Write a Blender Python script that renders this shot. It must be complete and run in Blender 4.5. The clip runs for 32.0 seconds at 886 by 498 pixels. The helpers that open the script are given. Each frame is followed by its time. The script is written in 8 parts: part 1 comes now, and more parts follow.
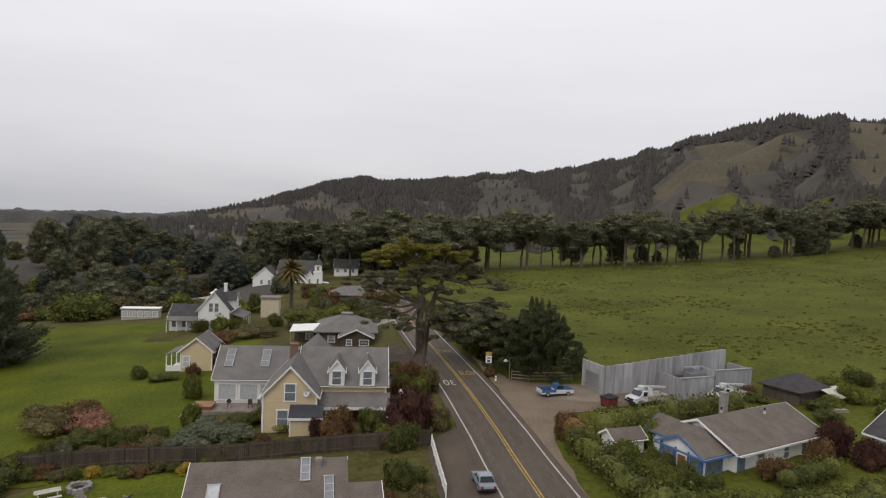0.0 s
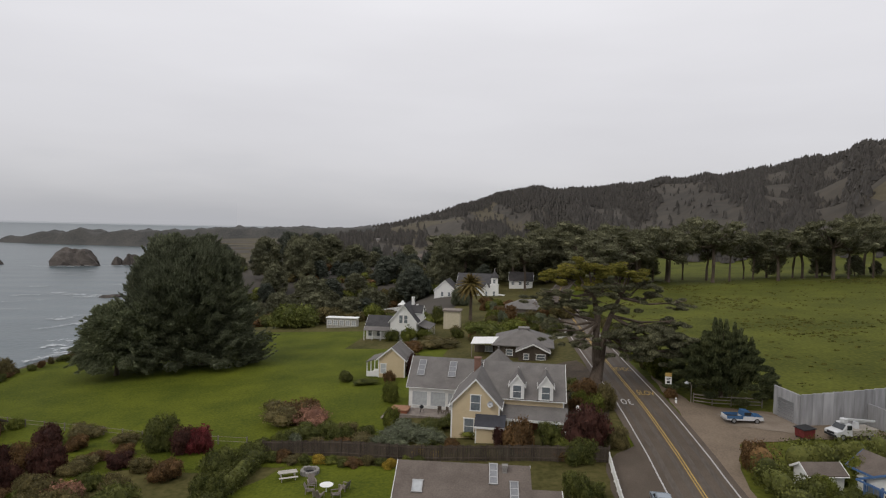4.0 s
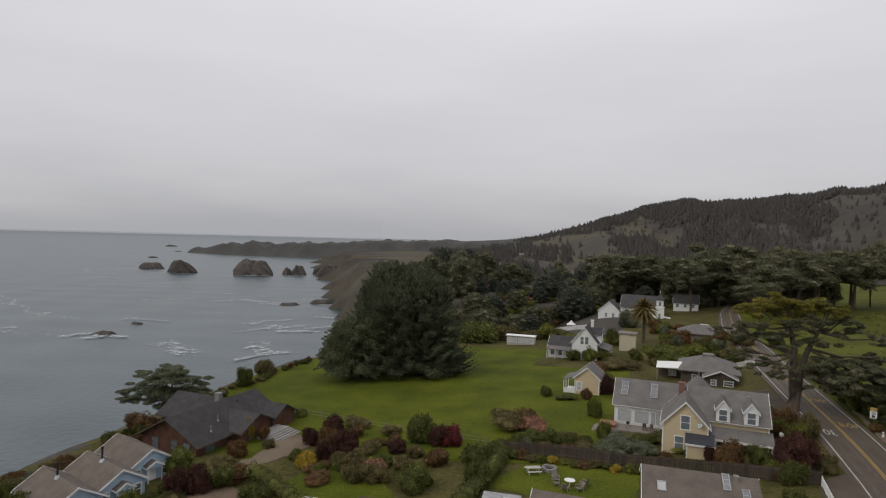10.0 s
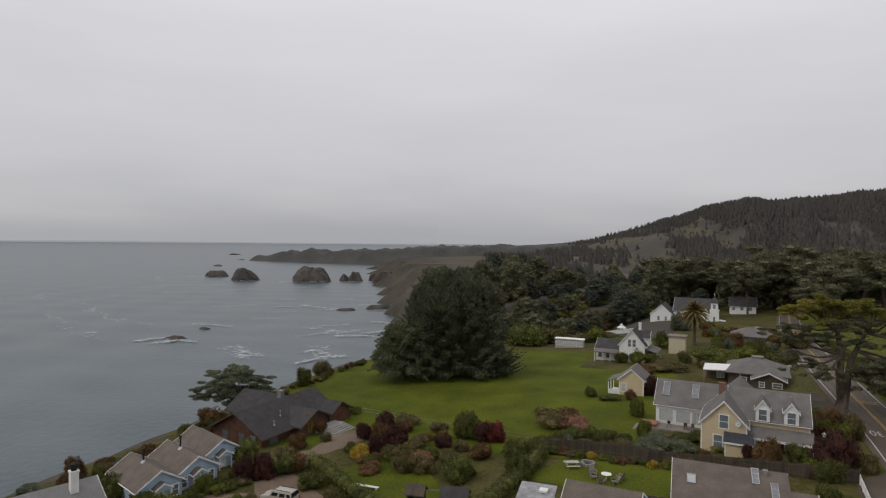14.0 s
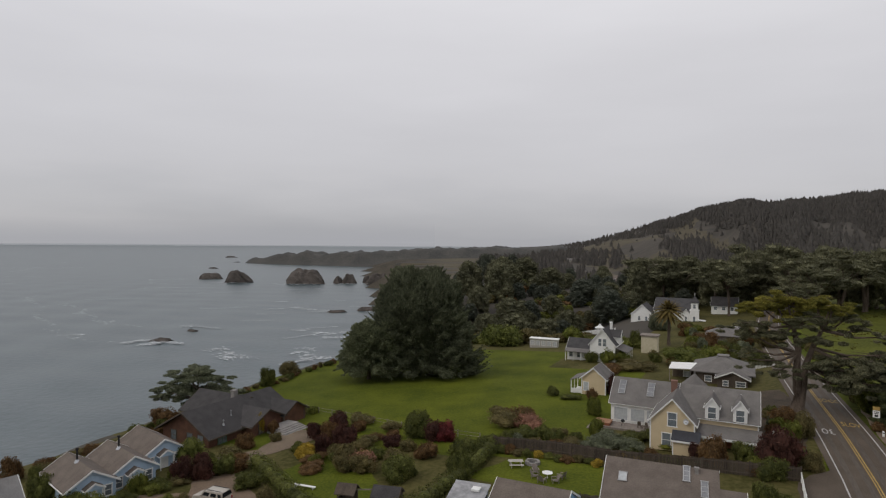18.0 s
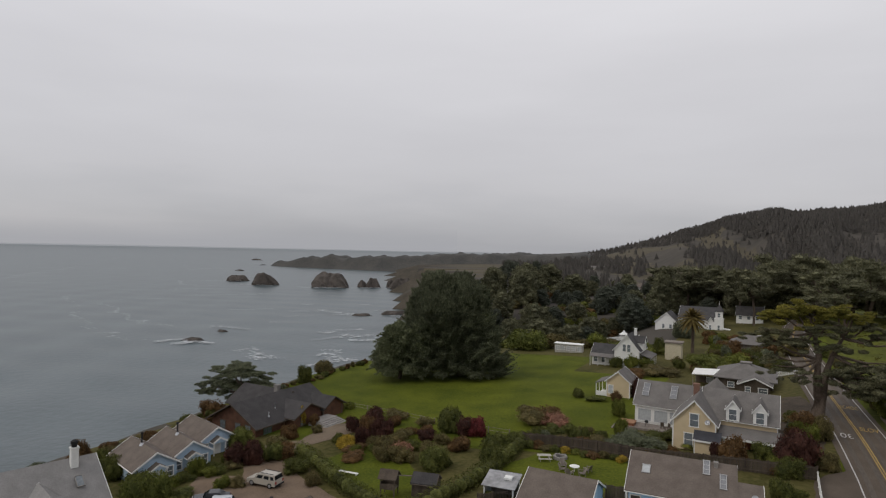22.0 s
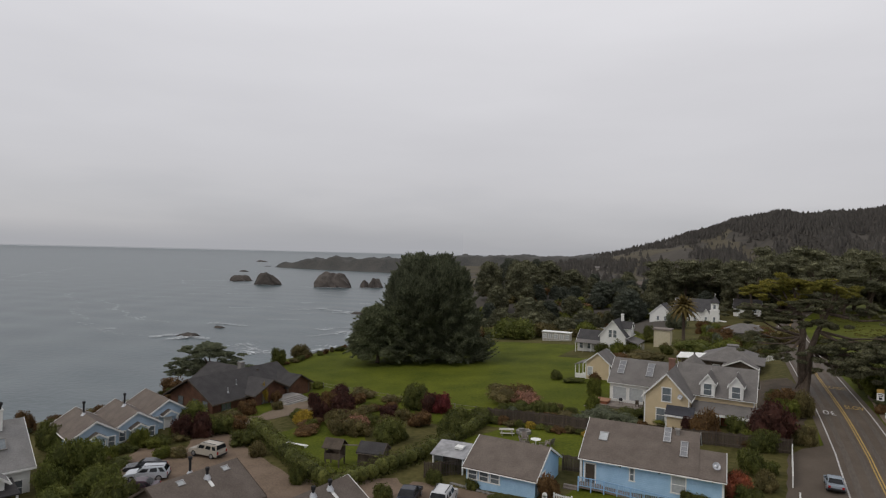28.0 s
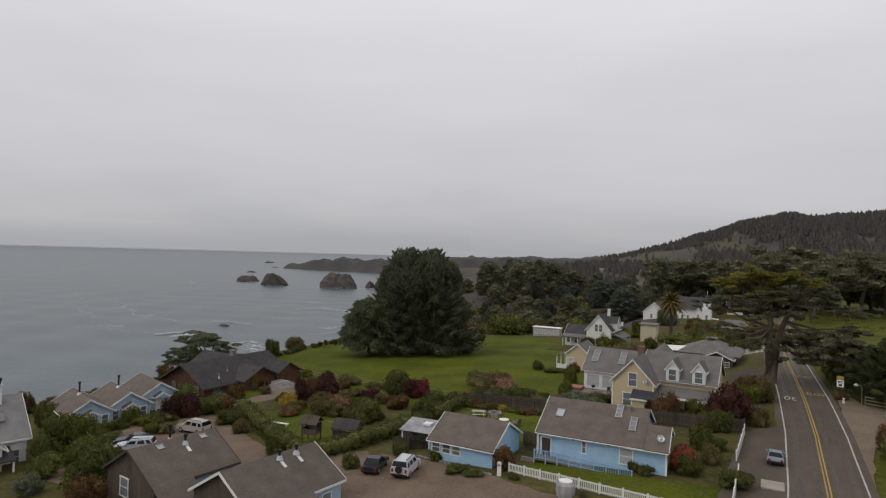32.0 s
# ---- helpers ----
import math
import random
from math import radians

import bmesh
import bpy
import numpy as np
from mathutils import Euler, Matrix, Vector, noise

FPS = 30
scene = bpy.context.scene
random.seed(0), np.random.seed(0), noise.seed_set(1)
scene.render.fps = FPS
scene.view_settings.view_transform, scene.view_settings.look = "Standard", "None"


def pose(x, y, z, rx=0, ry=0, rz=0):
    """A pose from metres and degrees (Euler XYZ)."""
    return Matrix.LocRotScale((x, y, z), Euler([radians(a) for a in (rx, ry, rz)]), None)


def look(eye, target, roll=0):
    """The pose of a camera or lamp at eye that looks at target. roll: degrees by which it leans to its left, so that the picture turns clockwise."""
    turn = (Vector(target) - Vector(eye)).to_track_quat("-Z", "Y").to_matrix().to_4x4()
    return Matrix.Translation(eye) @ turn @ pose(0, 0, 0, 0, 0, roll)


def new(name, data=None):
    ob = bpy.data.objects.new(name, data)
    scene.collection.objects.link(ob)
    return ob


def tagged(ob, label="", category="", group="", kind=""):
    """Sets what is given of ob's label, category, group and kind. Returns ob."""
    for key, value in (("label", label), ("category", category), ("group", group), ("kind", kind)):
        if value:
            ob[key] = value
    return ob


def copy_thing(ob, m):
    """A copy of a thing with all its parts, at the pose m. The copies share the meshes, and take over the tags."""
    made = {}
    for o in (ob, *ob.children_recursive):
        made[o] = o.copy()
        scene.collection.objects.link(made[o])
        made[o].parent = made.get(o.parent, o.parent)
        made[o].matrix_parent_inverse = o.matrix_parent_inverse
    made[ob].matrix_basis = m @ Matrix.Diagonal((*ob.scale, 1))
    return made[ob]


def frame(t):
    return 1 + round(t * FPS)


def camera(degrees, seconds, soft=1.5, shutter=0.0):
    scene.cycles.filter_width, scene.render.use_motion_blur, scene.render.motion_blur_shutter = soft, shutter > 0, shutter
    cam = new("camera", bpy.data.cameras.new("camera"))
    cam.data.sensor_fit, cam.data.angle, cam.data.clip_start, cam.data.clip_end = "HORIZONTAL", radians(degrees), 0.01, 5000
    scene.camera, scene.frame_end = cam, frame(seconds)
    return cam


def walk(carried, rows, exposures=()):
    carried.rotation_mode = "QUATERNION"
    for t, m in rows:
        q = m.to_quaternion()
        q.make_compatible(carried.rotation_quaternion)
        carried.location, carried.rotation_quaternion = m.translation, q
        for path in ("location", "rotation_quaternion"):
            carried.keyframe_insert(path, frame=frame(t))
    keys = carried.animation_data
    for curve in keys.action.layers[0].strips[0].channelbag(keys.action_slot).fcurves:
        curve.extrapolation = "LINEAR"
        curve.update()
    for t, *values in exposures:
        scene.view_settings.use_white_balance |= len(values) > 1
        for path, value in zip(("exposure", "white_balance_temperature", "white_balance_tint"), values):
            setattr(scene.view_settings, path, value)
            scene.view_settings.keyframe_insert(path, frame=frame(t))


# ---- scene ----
# The camera: seconds, place, then heading to the left of +y, pitch and roll in degrees.
PATH = (
    (0, 5.91, 21.44, 23.04, -7.62, -2.37, 2.55),
    (0.5, 7.43, 21.30, 22.35, 2.13, -1.94, 1.66),
    (1, 7.42, 19.09, 24.76, 8.27, -3.21, 1.33),
    (1.5, 7.45, 19.90, 23.58, 7.76, -2.37, 1.40),
    (2, 7.03, 20.42, 23.32, 7.09, -2.03, 1.42),
    (2.5, 6.60, 20.68, 23.10, 6.03, -1.83, 1.49),
    (3, 6.13, 20.04, 23.35, 6.61, -1.79, 1.49),
    (3.5, 5.71, 18.40, 24.14, 8.75, -1.98, 1.30),
    (5.5, 3.86, 13.96, 25.67, 9.16, -2.13, 1.36),
    (6, 3.04, 13.80, 25.59, 7.66, -1.54, 1.45),
    (6.5, 2.17, 13.92, 25.50, 6.26, -1.13, 1.40),
    (7, 1.29, 13.21, 25.52, 6.27, -1.09, 1.57),
    (7.5, 0.53, 12.80, 25.54, 5.67, -0.92, 1.53),
    (8, -0.03, 11.84, 25.68, 6.33, -0.84, 1.46),
    (8.5, -0.72, 10.24, 26.02, 7.53, -0.75, 1.38),
    (9, -1.11, 6.61, 27.07, 12.04, -0.89, 1.20),
    (9.5, -1.66, 3.23, 27.87, 16.75, -1.08, 1.39),
    (10, -2.01, 0.25, 28.34, 22.14, -1.18, 1.55),
    (10.5, -1.92, -2.16, 28.49, 25.75, -1.06, 1.56),
    (11, -1.63, -3.33, 28.69, 26.86, -1.11, 1.36),
    (11.5, -1.19, -2.82, 28.64, 27.17, -1.02, 1.09),
    (12, -0.72, -2.31, 28.31, 26.95, -0.88, 1.00),
    (12.5, -0.07, -2.11, 28.19, 27.25, -0.90, 0.96),
    (13, 0.47, -2.73, 28.51, 26.99, -1.38, 0.96),
    (13.5, 1.04, -3.18, 28.60, 27.00, -1.00, 0.72),
    (15.5, 3.52, -5.22, 29.07, 28.53, -0.67, 0.77),
    (16, 3.96, -3.62, 28.78, 26.86, -0.73, 0.64),
    (16.5, 4.54, -1.86, 28.20, 25.81, -0.66, 0.66),
    (17, 5.40, -0.67, 27.87, 25.97, -0.65, 0.62),
    (17.5, 6.65, -0.11, 27.77, 26.72, -0.52, 0.50),
    (18, 7.63, 0.49, 27.93, 27.27, -0.57, 0.50),
    (18.5, 8.07, 1.19, 27.74, 27.03, -0.60, 0.72),
    (19, 8.24, 1.27, 27.70, 27.08, -0.53, 0.79),
    (19.5, 8.32, 0.59, 27.62, 27.85, -0.49, 1.05),
    (20, 7.99, 0.27, 27.47, 27.00, -0.38, 1.22),
    (20.5, 7.76, -0.37, 27.33, 26.84, -0.22, 1.44),
    (21, 7.74, -2.01, 27.62, 27.46, -0.18, 1.37),
    (21.5, 7.94, -3.74, 27.73, 28.50, -0.10, 1.38),
    (22, 8.54, -5.19, 27.98, 29.42, -0.07, 1.26),
    (22.5, 9.16, -5.89, 28.06, 29.95, -0.07, 1.01),
    (23, 10.01, -5.63, 28.01, 30.11, -0.06, 0.89),
    (23.5, 10.71, -4.13, 27.49, 29.42, -0.10, 0.81),
    (24, 10.98, -2.38, 26.86, 28.43, -0.21, 0.83),
    (24.5, 11.17, -1.75, 26.42, 29.32, -0.35, 0.80),
    (26.5, 10.81, 1.56, 23.25, 29.31, -0.13, 1.45),
    (27, 10.80, 1.75, 22.99, 27.11, -0.08, 1.54),
    (27.5, 11.41, 1.59, 22.80, 29.32, 0.18, 1.52),
    (28, 12.24, 1.33, 22.91, 30.08, 0.26, 1.45),
    (28.5, 12.99, 0.95, 22.98, 30.06, 0.43, 1.48),
    (29, 13.72, 0.50, 23.02, 30.79, 0.43, 1.49),
    (29.5, 14.47, 0.28, 23.01, 30.47, 0.52, 1.53),
    (30, 15.17, 0.10, 22.87, 30.08, 0.52, 1.58),
    (30.5, 16.01, -0.07, 22.49, 31.28, 0.50, 1.49),
    (31, 16.83, -0.02, 22.21, 31.61, 0.44, 1.42),
    (31.5, 17.50, 0.13, 21.84, 30.98, 0.41, 1.53),
    (32, 18.09, 0.02, 21.43, 30.85, 0.45, 1.63),
)
cam = camera(73.5, 32.0, 1.2)
walk(cam, [(t, pose(x, y, z, 0, 0, yaw) @ pose(0, 0, 0, 90 + pitch) @ pose(0, 0, 0, 0, 0, roll))
           for t, x, y, z, yaw, pitch, roll in PATH],
     [(0, 0.36), (1, 0.29), (6, 0.22), (8.5, 0.14), (10, 0.08), (16, 0.02), (22, 0.0), (28, 0.03), (32, 0.03)])

# ---- overcast sky and a weak, wide sun ----
world = bpy.data.worlds.new("sky")
scene.world = world
world.use_nodes = True
wn, wl = world.node_tree.nodes, world.node_tree.links
wn.clear()
sky = wn.new("ShaderNodeTexSky")
sky.sky_type, sky.sun_disc = "NISHITA", False
sky.sun_elevation, sky.sun_rotation = radians(48), radians(250)
clear = wn.new("ShaderNodeVectorMath")
clear.operation = "SCALE"
clear.inputs["Scale"].default_value = 0.10
wl.new(sky.outputs[0], clear.inputs[0])
tc = wn.new("ShaderNodeTexCoord")
stretch = wn.new("ShaderNodeMapping")
stretch.inputs["Scale"].default_value = (1.0, 1.0, 5.0)
wl.new(tc.outputs["Generated"], stretch.inputs[0])
cloud = wn.new("ShaderNodeTexNoise")
cloud.inputs["Scale"].default_value, cloud.inputs["Detail"].default_value, cloud.inputs["Roughness"].default_value = 1.6, 5, 0.5
wl.new(stretch.outputs[0], cloud.inputs["Vector"])
sep = wn.new("ShaderNodeSeparateXYZ")
wl.new(tc.outputs["Generated"], sep.inputs[0])
lift = wn.new("ShaderNodeMapRange")
lift.inputs[1].default_value, lift.inputs[2].default_value = 0.0, 0.40
wl.new(sep.outputs["Z"], lift.inputs[0])
grey = wn.new("ShaderNodeValToRGB")
grey.color_ramp.elements[0].color = (0.385, 0.388, 0.415, 1)
grey.color_ramp.elements[1].color = (0.755, 0.745, 0.77, 1)
mid = grey.color_ramp.elements.new(0.30)
mid.color = (0.555, 0.545, 0.565, 1)
addn = wn.new("ShaderNodeMath")
addn.operation = "MULTIPLY_ADD"
addn.inputs[1].default_value, addn.inputs[2].default_value = 0.55, -0.27
wl.new(cloud.outputs[0], addn.inputs[0])
summ = wn.new("ShaderNodeMath")
summ.operation = "ADD"
wl.new(addn.outputs[0], summ.inputs[0])
wl.new(lift.outputs[0], summ.inputs[1])
wl.new(summ.outputs[0], grey.inputs[0])
cover = wn.new("ShaderNodeMix")
cover.data_type = "RGBA"
cover.inputs[0].default_value = 0.94
wl.new(clear.outputs[0], cover.inputs[6])
wl.new(grey.outputs[0], cover.inputs[7])
bg = wn.new("ShaderNodeBackground")
bg.inputs["Strength"].default_value = 1.0
wl.new(cover.outputs[2], bg.inputs["Color"])
wo = wn.new("ShaderNodeOutputWorld")
wl.new(bg.outputs[0], wo.inputs[0])
sun = new("sun", bpy.data.lights.new("sun", "SUN"))
sun.data.energy, sun.data.angle, sun.data.color = 0.8, radians(30), (1.0, 0.93, 0.82)
sun.matrix_world = look((-60, -30, 90), (0, 40, 0))

# ---- materials ----
def mat(name, dark, light, rough=0.8, scale=2.0, fine=25.0, bump=0.15, metal=0.0, vary=0.12, spec=0.3, stretch=(1, 1, 1), island=0.0):
    """A surface that mixes two tones by coarse and fine noise, with a fine relief; vary: change from object to object."""
    m = bpy.data.materials.new(name)
    m.use_nodes = True
    nt = m.node_tree
    n, l = nt.nodes, nt.links
    b = n["Principled BSDF"]
    tcd = n.new("ShaderNodeTexCoord")
    mp = n.new("ShaderNodeMapping")
    mp.inputs["Scale"].default_value = stretch
    l.new(tcd.outputs["Object"], mp.inputs[0])
    a = n.new("ShaderNodeTexNoise")
    a.inputs["Scale"].default_value, a.inputs["Detail"].default_value = scale, 4
    c = n.new("ShaderNodeTexNoise")
    c.inputs["Scale"].default_value, c.inputs["Detail"].default_value = fine, 3
    l.new(mp.outputs[0], a.inputs["Vector"])
    l.new(mp.outputs[0], c.inputs["Vector"])
    mixn = n.new("ShaderNodeMath")
    mixn.operation = "ADD"
    l.new(a.outputs[0], mixn.inputs[0])
    l.new(c.outputs[0], mixn.inputs[1])
    rng = n.new("ShaderNodeMapRange")
    rng.inputs[1].default_value, rng.inputs[2].default_value = 0.72, 1.28
    l.new(mixn.outputs[0], rng.inputs[0])
    mx = n.new("ShaderNodeMix")
    mx.data_type = "RGBA"
    mx.inputs[6].default_value, mx.inputs[7].default_value = (*dark, 1), (*light, 1)
    l.new(rng.outputs[0], mx.inputs[0])
    hsv = n.new("ShaderNodeHueSaturation")
    oi = n.new("ShaderNodeObjectInfo")
    vr = n.new("ShaderNodeMapRange")
    vr.inputs[3].default_value, vr.inputs[4].default_value = 1 - vary, 1 + vary
    l.new(oi.outputs["Random"], vr.inputs[0])
    if island:
        geo = n.new("ShaderNodeNewGeometry")
        ir = n.new("ShaderNodeMapRange")
        ir.inputs[3].default_value, ir.inputs[4].default_value = 1 - island, 1 + island
        l.new(geo.outputs["Random Per Island"], ir.inputs[0])
        mul = n.new("ShaderNodeMath")
        mul.operation = "MULTIPLY"
        l.new(vr.outputs[0], mul.inputs[0])
        l.new(ir.outputs[0], mul.inputs[1])
        l.new(mul.outputs[0], hsv.inputs["Value"])
    else:
        l.new(vr.outputs[0], hsv.inputs["Value"])
    l.new(mx.outputs[2], hsv.inputs["Color"])
    l.new(hsv.outputs[0], b.inputs["Base Color"])
    b.inputs["Roughness"].default_value, b.inputs["Metallic"].default_value = rough, metal
    b.inputs["Specular IOR Level"].default_value = spec
    if bump:
        bp = n.new("ShaderNodeBump")
        bp.inputs["Strength"].default_value, bp.inputs["Distance"].default_value = bump, 0.05
        l.new(c.outputs[0], bp.inputs["Height"])
        l.new(bp.outputs[0], b.inputs["Normal"])
    return m


def courses(m, every, depth, axis="Z"):
    """Lays thin shadow lines (clapboards, shingle courses) over a material as relief and a slight change of tone."""
    n, l = m.node_tree.nodes, m.node_tree.links
    b = n["Principled BSDF"]
    tcd = n.new("ShaderNodeTexCoord")
    sp = n.new("ShaderNodeSeparateXYZ")
    l.new(tcd.outputs["Object"], sp.inputs[0])
    fr = n.new("ShaderNodeMath")
    fr.operation = "DIVIDE"
    fr.inputs[1].default_value = every
    l.new(sp.outputs[axis], fr.inputs[0])
    f2 = n.new("ShaderNodeMath")
    f2.operation = "FRACT"
    l.new(fr.outputs[0], f2.inputs[0])
    bp = n.new("ShaderNodeBump")
    bp.inputs["Strength"].default_value, bp.inputs["Distance"].default_value = 0.8, depth
    l.new(f2.outputs[0], bp.inputs["Height"])
    old = b.inputs["Normal"].links
    if old:
        l.new(old[0].from_socket, bp.inputs["Normal"])
    l.new(bp.outputs[0], b.inputs["Normal"])
    return m


GRASS = mat("grass", (0.045, 0.060, 0.006), (0.106, 0.120, 0.011), 0.95, 0.13, 3.4, 0.9, vary=0, spec=0.1)
YELLOW = courses(mat("cream_clapboard", (0.51, 0.41, 0.26), (0.59, 0.48, 0.315), 0.6, 0.8, 20, 0.05, vary=0.02), 0.14, 0.012)
WHITE = mat("white_paint", (0.66, 0.66, 0.64), (0.78, 0.78, 0.76), 0.5, 1.5, 30, 0.05, vary=0.03)
WHITE_BOARD = courses(mat("white_clapboard", (0.66, 0.66, 0.64), (0.76, 0.76, 0.74), 0.55, 1.0, 20, 0.05, vary=0.02), 0.14, 0.012)
BLUE = courses(mat("sky_blue_shingle", (0.31, 0.49, 0.68), (0.41, 0.61, 0.80), 0.65, 1.2, 14, 0.1, vary=0.02), 0.18, 0.012)
PALE_BLUE = courses(mat("pale_blue_clapboard", (0.33, 0.44, 0.56), (0.41, 0.53, 0.65), 0.6, 1.0, 20, 0.05, vary=0.04), 0.16, 0.012)
ROOF_GREY = courses(mat("grey_shingle", (0.117, 0.109, 0.104), (0.173, 0.162, 0.153), 0.9, 0.7, 9, 0.3, vary=0.04), 0.14, 0.02)
ROOF_BROWN = courses(mat("brown_grey_shingle", (0.099, 0.081, 0.069), (0.157, 0.130, 0.111), 0.9, 0.7, 9, 0.3, vary=0.05), 0.14, 0.02)
ROOF_DARK = courses(mat("charcoal_shingle", (0.034, 0.032, 0.033), (0.062, 0.058, 0.058), 0.85, 0.7, 9, 0.3, vary=0.06), 0.14, 0.02)
ROOF_SLATE = courses(mat("weathered_charcoal_shingle", (0.042, 0.041, 0.043), (0.078, 0.075, 0.076), 0.9, 0.7, 9, 0.3, vary=0.05), 0.14, 0.02)
ROOF_BLUE = mat("dark_slate_felt", (0.032, 0.033, 0.040), (0.052, 0.053, 0.062), 0.85, 1, 12, 0.2)
SHAKE = courses(mat("red_brown_shingle_wall", (0.07, 0.034, 0.022), (0.14, 0.068, 0.042), 0.85, 1.0, 12, 0.3, vary=0.05), 0.16, 0.02)
DARKWOOD = mat("weathered_brown_wood", (0.046, 0.036, 0.028), (0.105, 0.083, 0.064), 0.9, 1.4, 22, 0.4, stretch=(1, 1, 0.2), island=0.2)
GREYWOOD = mat("silver_grey_wood", (0.14, 0.12, 0.105), (0.25, 0.215, 0.19), 0.9, 1.4, 22, 0.4, stretch=(1, 1, 0.2), island=0.2)
REDWOOD = mat("red_brown_cedar", (0.16, 0.055, 0.03), (0.26, 0.10, 0.055), 0.8, 1.5, 20, 0.3)
BRICK = mat("brown_red_brick", (0.13, 0.07, 0.052), (0.22, 0.125, 0.095), 0.9, 5, 30, 0.5)
GLASSY = mat("window_glass", (0.10, 0.12, 0.13), (0.20, 0.22, 0.24), 0.08, 0.8, 3, 0.0, vary=0.25, spec=0.6)
CURTAIN = mat("window_with_pale_blind", (0.33, 0.35, 0.36), (0.45, 0.47, 0.48), 0.15, 0.8, 3, 0.0, vary=0.12, spec=0.6)
ASPHALT = mat("asphalt", (0.066, 0.051, 0.038), (0.110, 0.087, 0.067), 0.9, 0.25, 12, 0.3, vary=0)
DIRT = mat("tan_gravel", (0.115, 0.086, 0.060), (0.20, 0.155, 0.112), 0.95, 0.2, 5, 0.5, vary=0.04)
GRAVEL = mat("brown_gravel", (0.110, 0.078, 0.054), (0.185, 0.135, 0.096), 0.95, 0.3, 5, 0.5, vary=0.04)
CONCRETE = mat("pale_concrete", (0.24, 0.22, 0.19), (0.34, 0.31, 0.27), 0.9, 0.6, 12, 0.2, vary=0.06)
PAVE_GREY = mat("grey_stone", (0.17, 0.16, 0.15), (0.28, 0.265, 0.25), 0.9, 1.0, 8, 0.4, vary=0.15)
PAINT_WHITE = mat("road_paint_white", (0.28, 0.27, 0.26), (0.47, 0.46, 0.45), 0.8, 2, 14, 0.1)
PAINT_YELLOW = mat("road_paint_yellow", (0.30, 0.20, 0.06), (0.44, 0.30, 0.09), 0.8, 2, 14, 0.1)
WORN_SLAB = mat("worn_brown_concrete", (0.150, 0.118, 0.088), (0.225, 0.185, 0.145), 0.9, 0.5, 9, 0.3, vary=0)
METAL_SHEET = mat("galvanised_wall", (0.20, 0.20, 0.205), (0.36, 0.36, 0.37), 0.6, 0.5, 2.2, 0.08, metal=0.0, stretch=(1, 1, 0.15))
SILVER = mat("silver_metal", (0.35, 0.36, 0.38), (0.45, 0.46, 0.48), 0.35, 2, 20, 0.02, metal=0.7)
BLACK = mat("black_rubber", (0.012, 0.012, 0.013), (0.025, 0.025, 0.027), 0.8, 3, 30, 0.1)
SKYGLASS = mat("skylight_glass", (0.15, 0.155, 0.165), (0.23, 0.235, 0.245), 0.15, 0.8, 3, 0.0, vary=0.1, spec=0.5)
BARK = mat("grey_bark", (0.066, 0.050, 0.038), (0.150, 0.116, 0.090), 0.95, 1.2, 9, 0.8, stretch=(1, 1, 0.3))


def leaf(name, dark, light, island=0.45):
    warm = (1.56, 1.25, 0.90)
    dark, light = tuple(a * b for a, b in zip(dark, warm)), tuple(a * b for a, b in zip(light, warm))
    m = mat(name, dark, light, 0.75, 0.25, 2.0, 0.0, vary=0.12, spec=0.2, island=island)
    n, l = m.node_tree.nodes, m.node_tree.links
    thin, both = n.new("ShaderNodeBsdfTranslucent"), n.new("ShaderNodeMixShader")
    body = n["Principled BSDF"]
    l.new(body.inputs["Base Color"].links[0].from_socket, thin.inputs["Color"])
    both.inputs[0].default_value = 0.2
    l.new(body.outputs[0], both.inputs[1])
    l.new(thin.outputs[0], both.inputs[2])
    l.new(both.outputs[0], n["Material Output"].inputs["Surface"])
    return m


CYPRESS = leaf("dark_cypress_leaf", (0.049, 0.069, 0.060), (0.108, 0.146, 0.122))
CYPRESS_PALE = leaf("pale_cypress_leaf", (0.056, 0.080, 0.064), (0.124, 0.168, 0.128))
WINDLEAF = leaf("brown_green_cypress_leaf", (0.052, 0.066, 0.056), (0.116, 0.142, 0.112))
CYPRESS_TOP = leaf("yellow_green_cypress_leaf", (0.064, 0.078, 0.022), (0.150, 0.165, 0.046))
CONIFER = leaf("deep_green_needles", (0.034, 0.054, 0.036), (0.082, 0.110, 0.066))
GREEN = leaf("mid_green_leaf", (0.034, 0.050, 0.018), (0.082, 0.106, 0.036))
SPRING = leaf("fresh_green_leaf", (0.042, 0.064, 0.020), (0.104, 0.138, 0.046))
CORAL = leaf("coral_bloom", (0.14, 0.050, 0.035), (0.30, 0.115, 0.080))
LIME = leaf("yellow_green_leaf", (0.045, 0.068, 0.016), (0.115, 0.148, 0.040))
OLIVE = leaf("grey_olive_leaf", (0.050, 0.055, 0.030), (0.115, 0.115, 0.065))
MAROON = leaf("dark_maroon_leaf", (0.025, 0.014, 0.015), (0.058, 0.030, 0.030))
RED = leaf("crimson_leaf", (0.044, 0.012, 0.017), (0.105, 0.026, 0.038))
RUST = leaf("rust_brown_leaf", (0.052, 0.038, 0.022), (0.115, 0.082, 0.046))
GOLD = leaf("golden_flower", (0.14, 0.12, 0.02), (0.28, 0.25, 0.05))
PINK = leaf("dusty_pink_bloom", (0.12, 0.075, 0.07), (0.27, 0.18, 0.17))
PALM = leaf("palm_frond", (0.050, 0.050, 0.022), (0.13, 0.115, 0.05))
# Hill and far leaf greyed and lightened: distance haze put into the colour.
HILL_HAZED = leaf("hazed_hill_forest_leaf", (0.041, 0.048, 0.062), (0.060, 0.068, 0.083), 0.15)
FAR_HAZED = leaf("hazed_far_forest_leaf", (0.040, 0.058, 0.062), (0.070, 0.092, 0.094), 0.2)


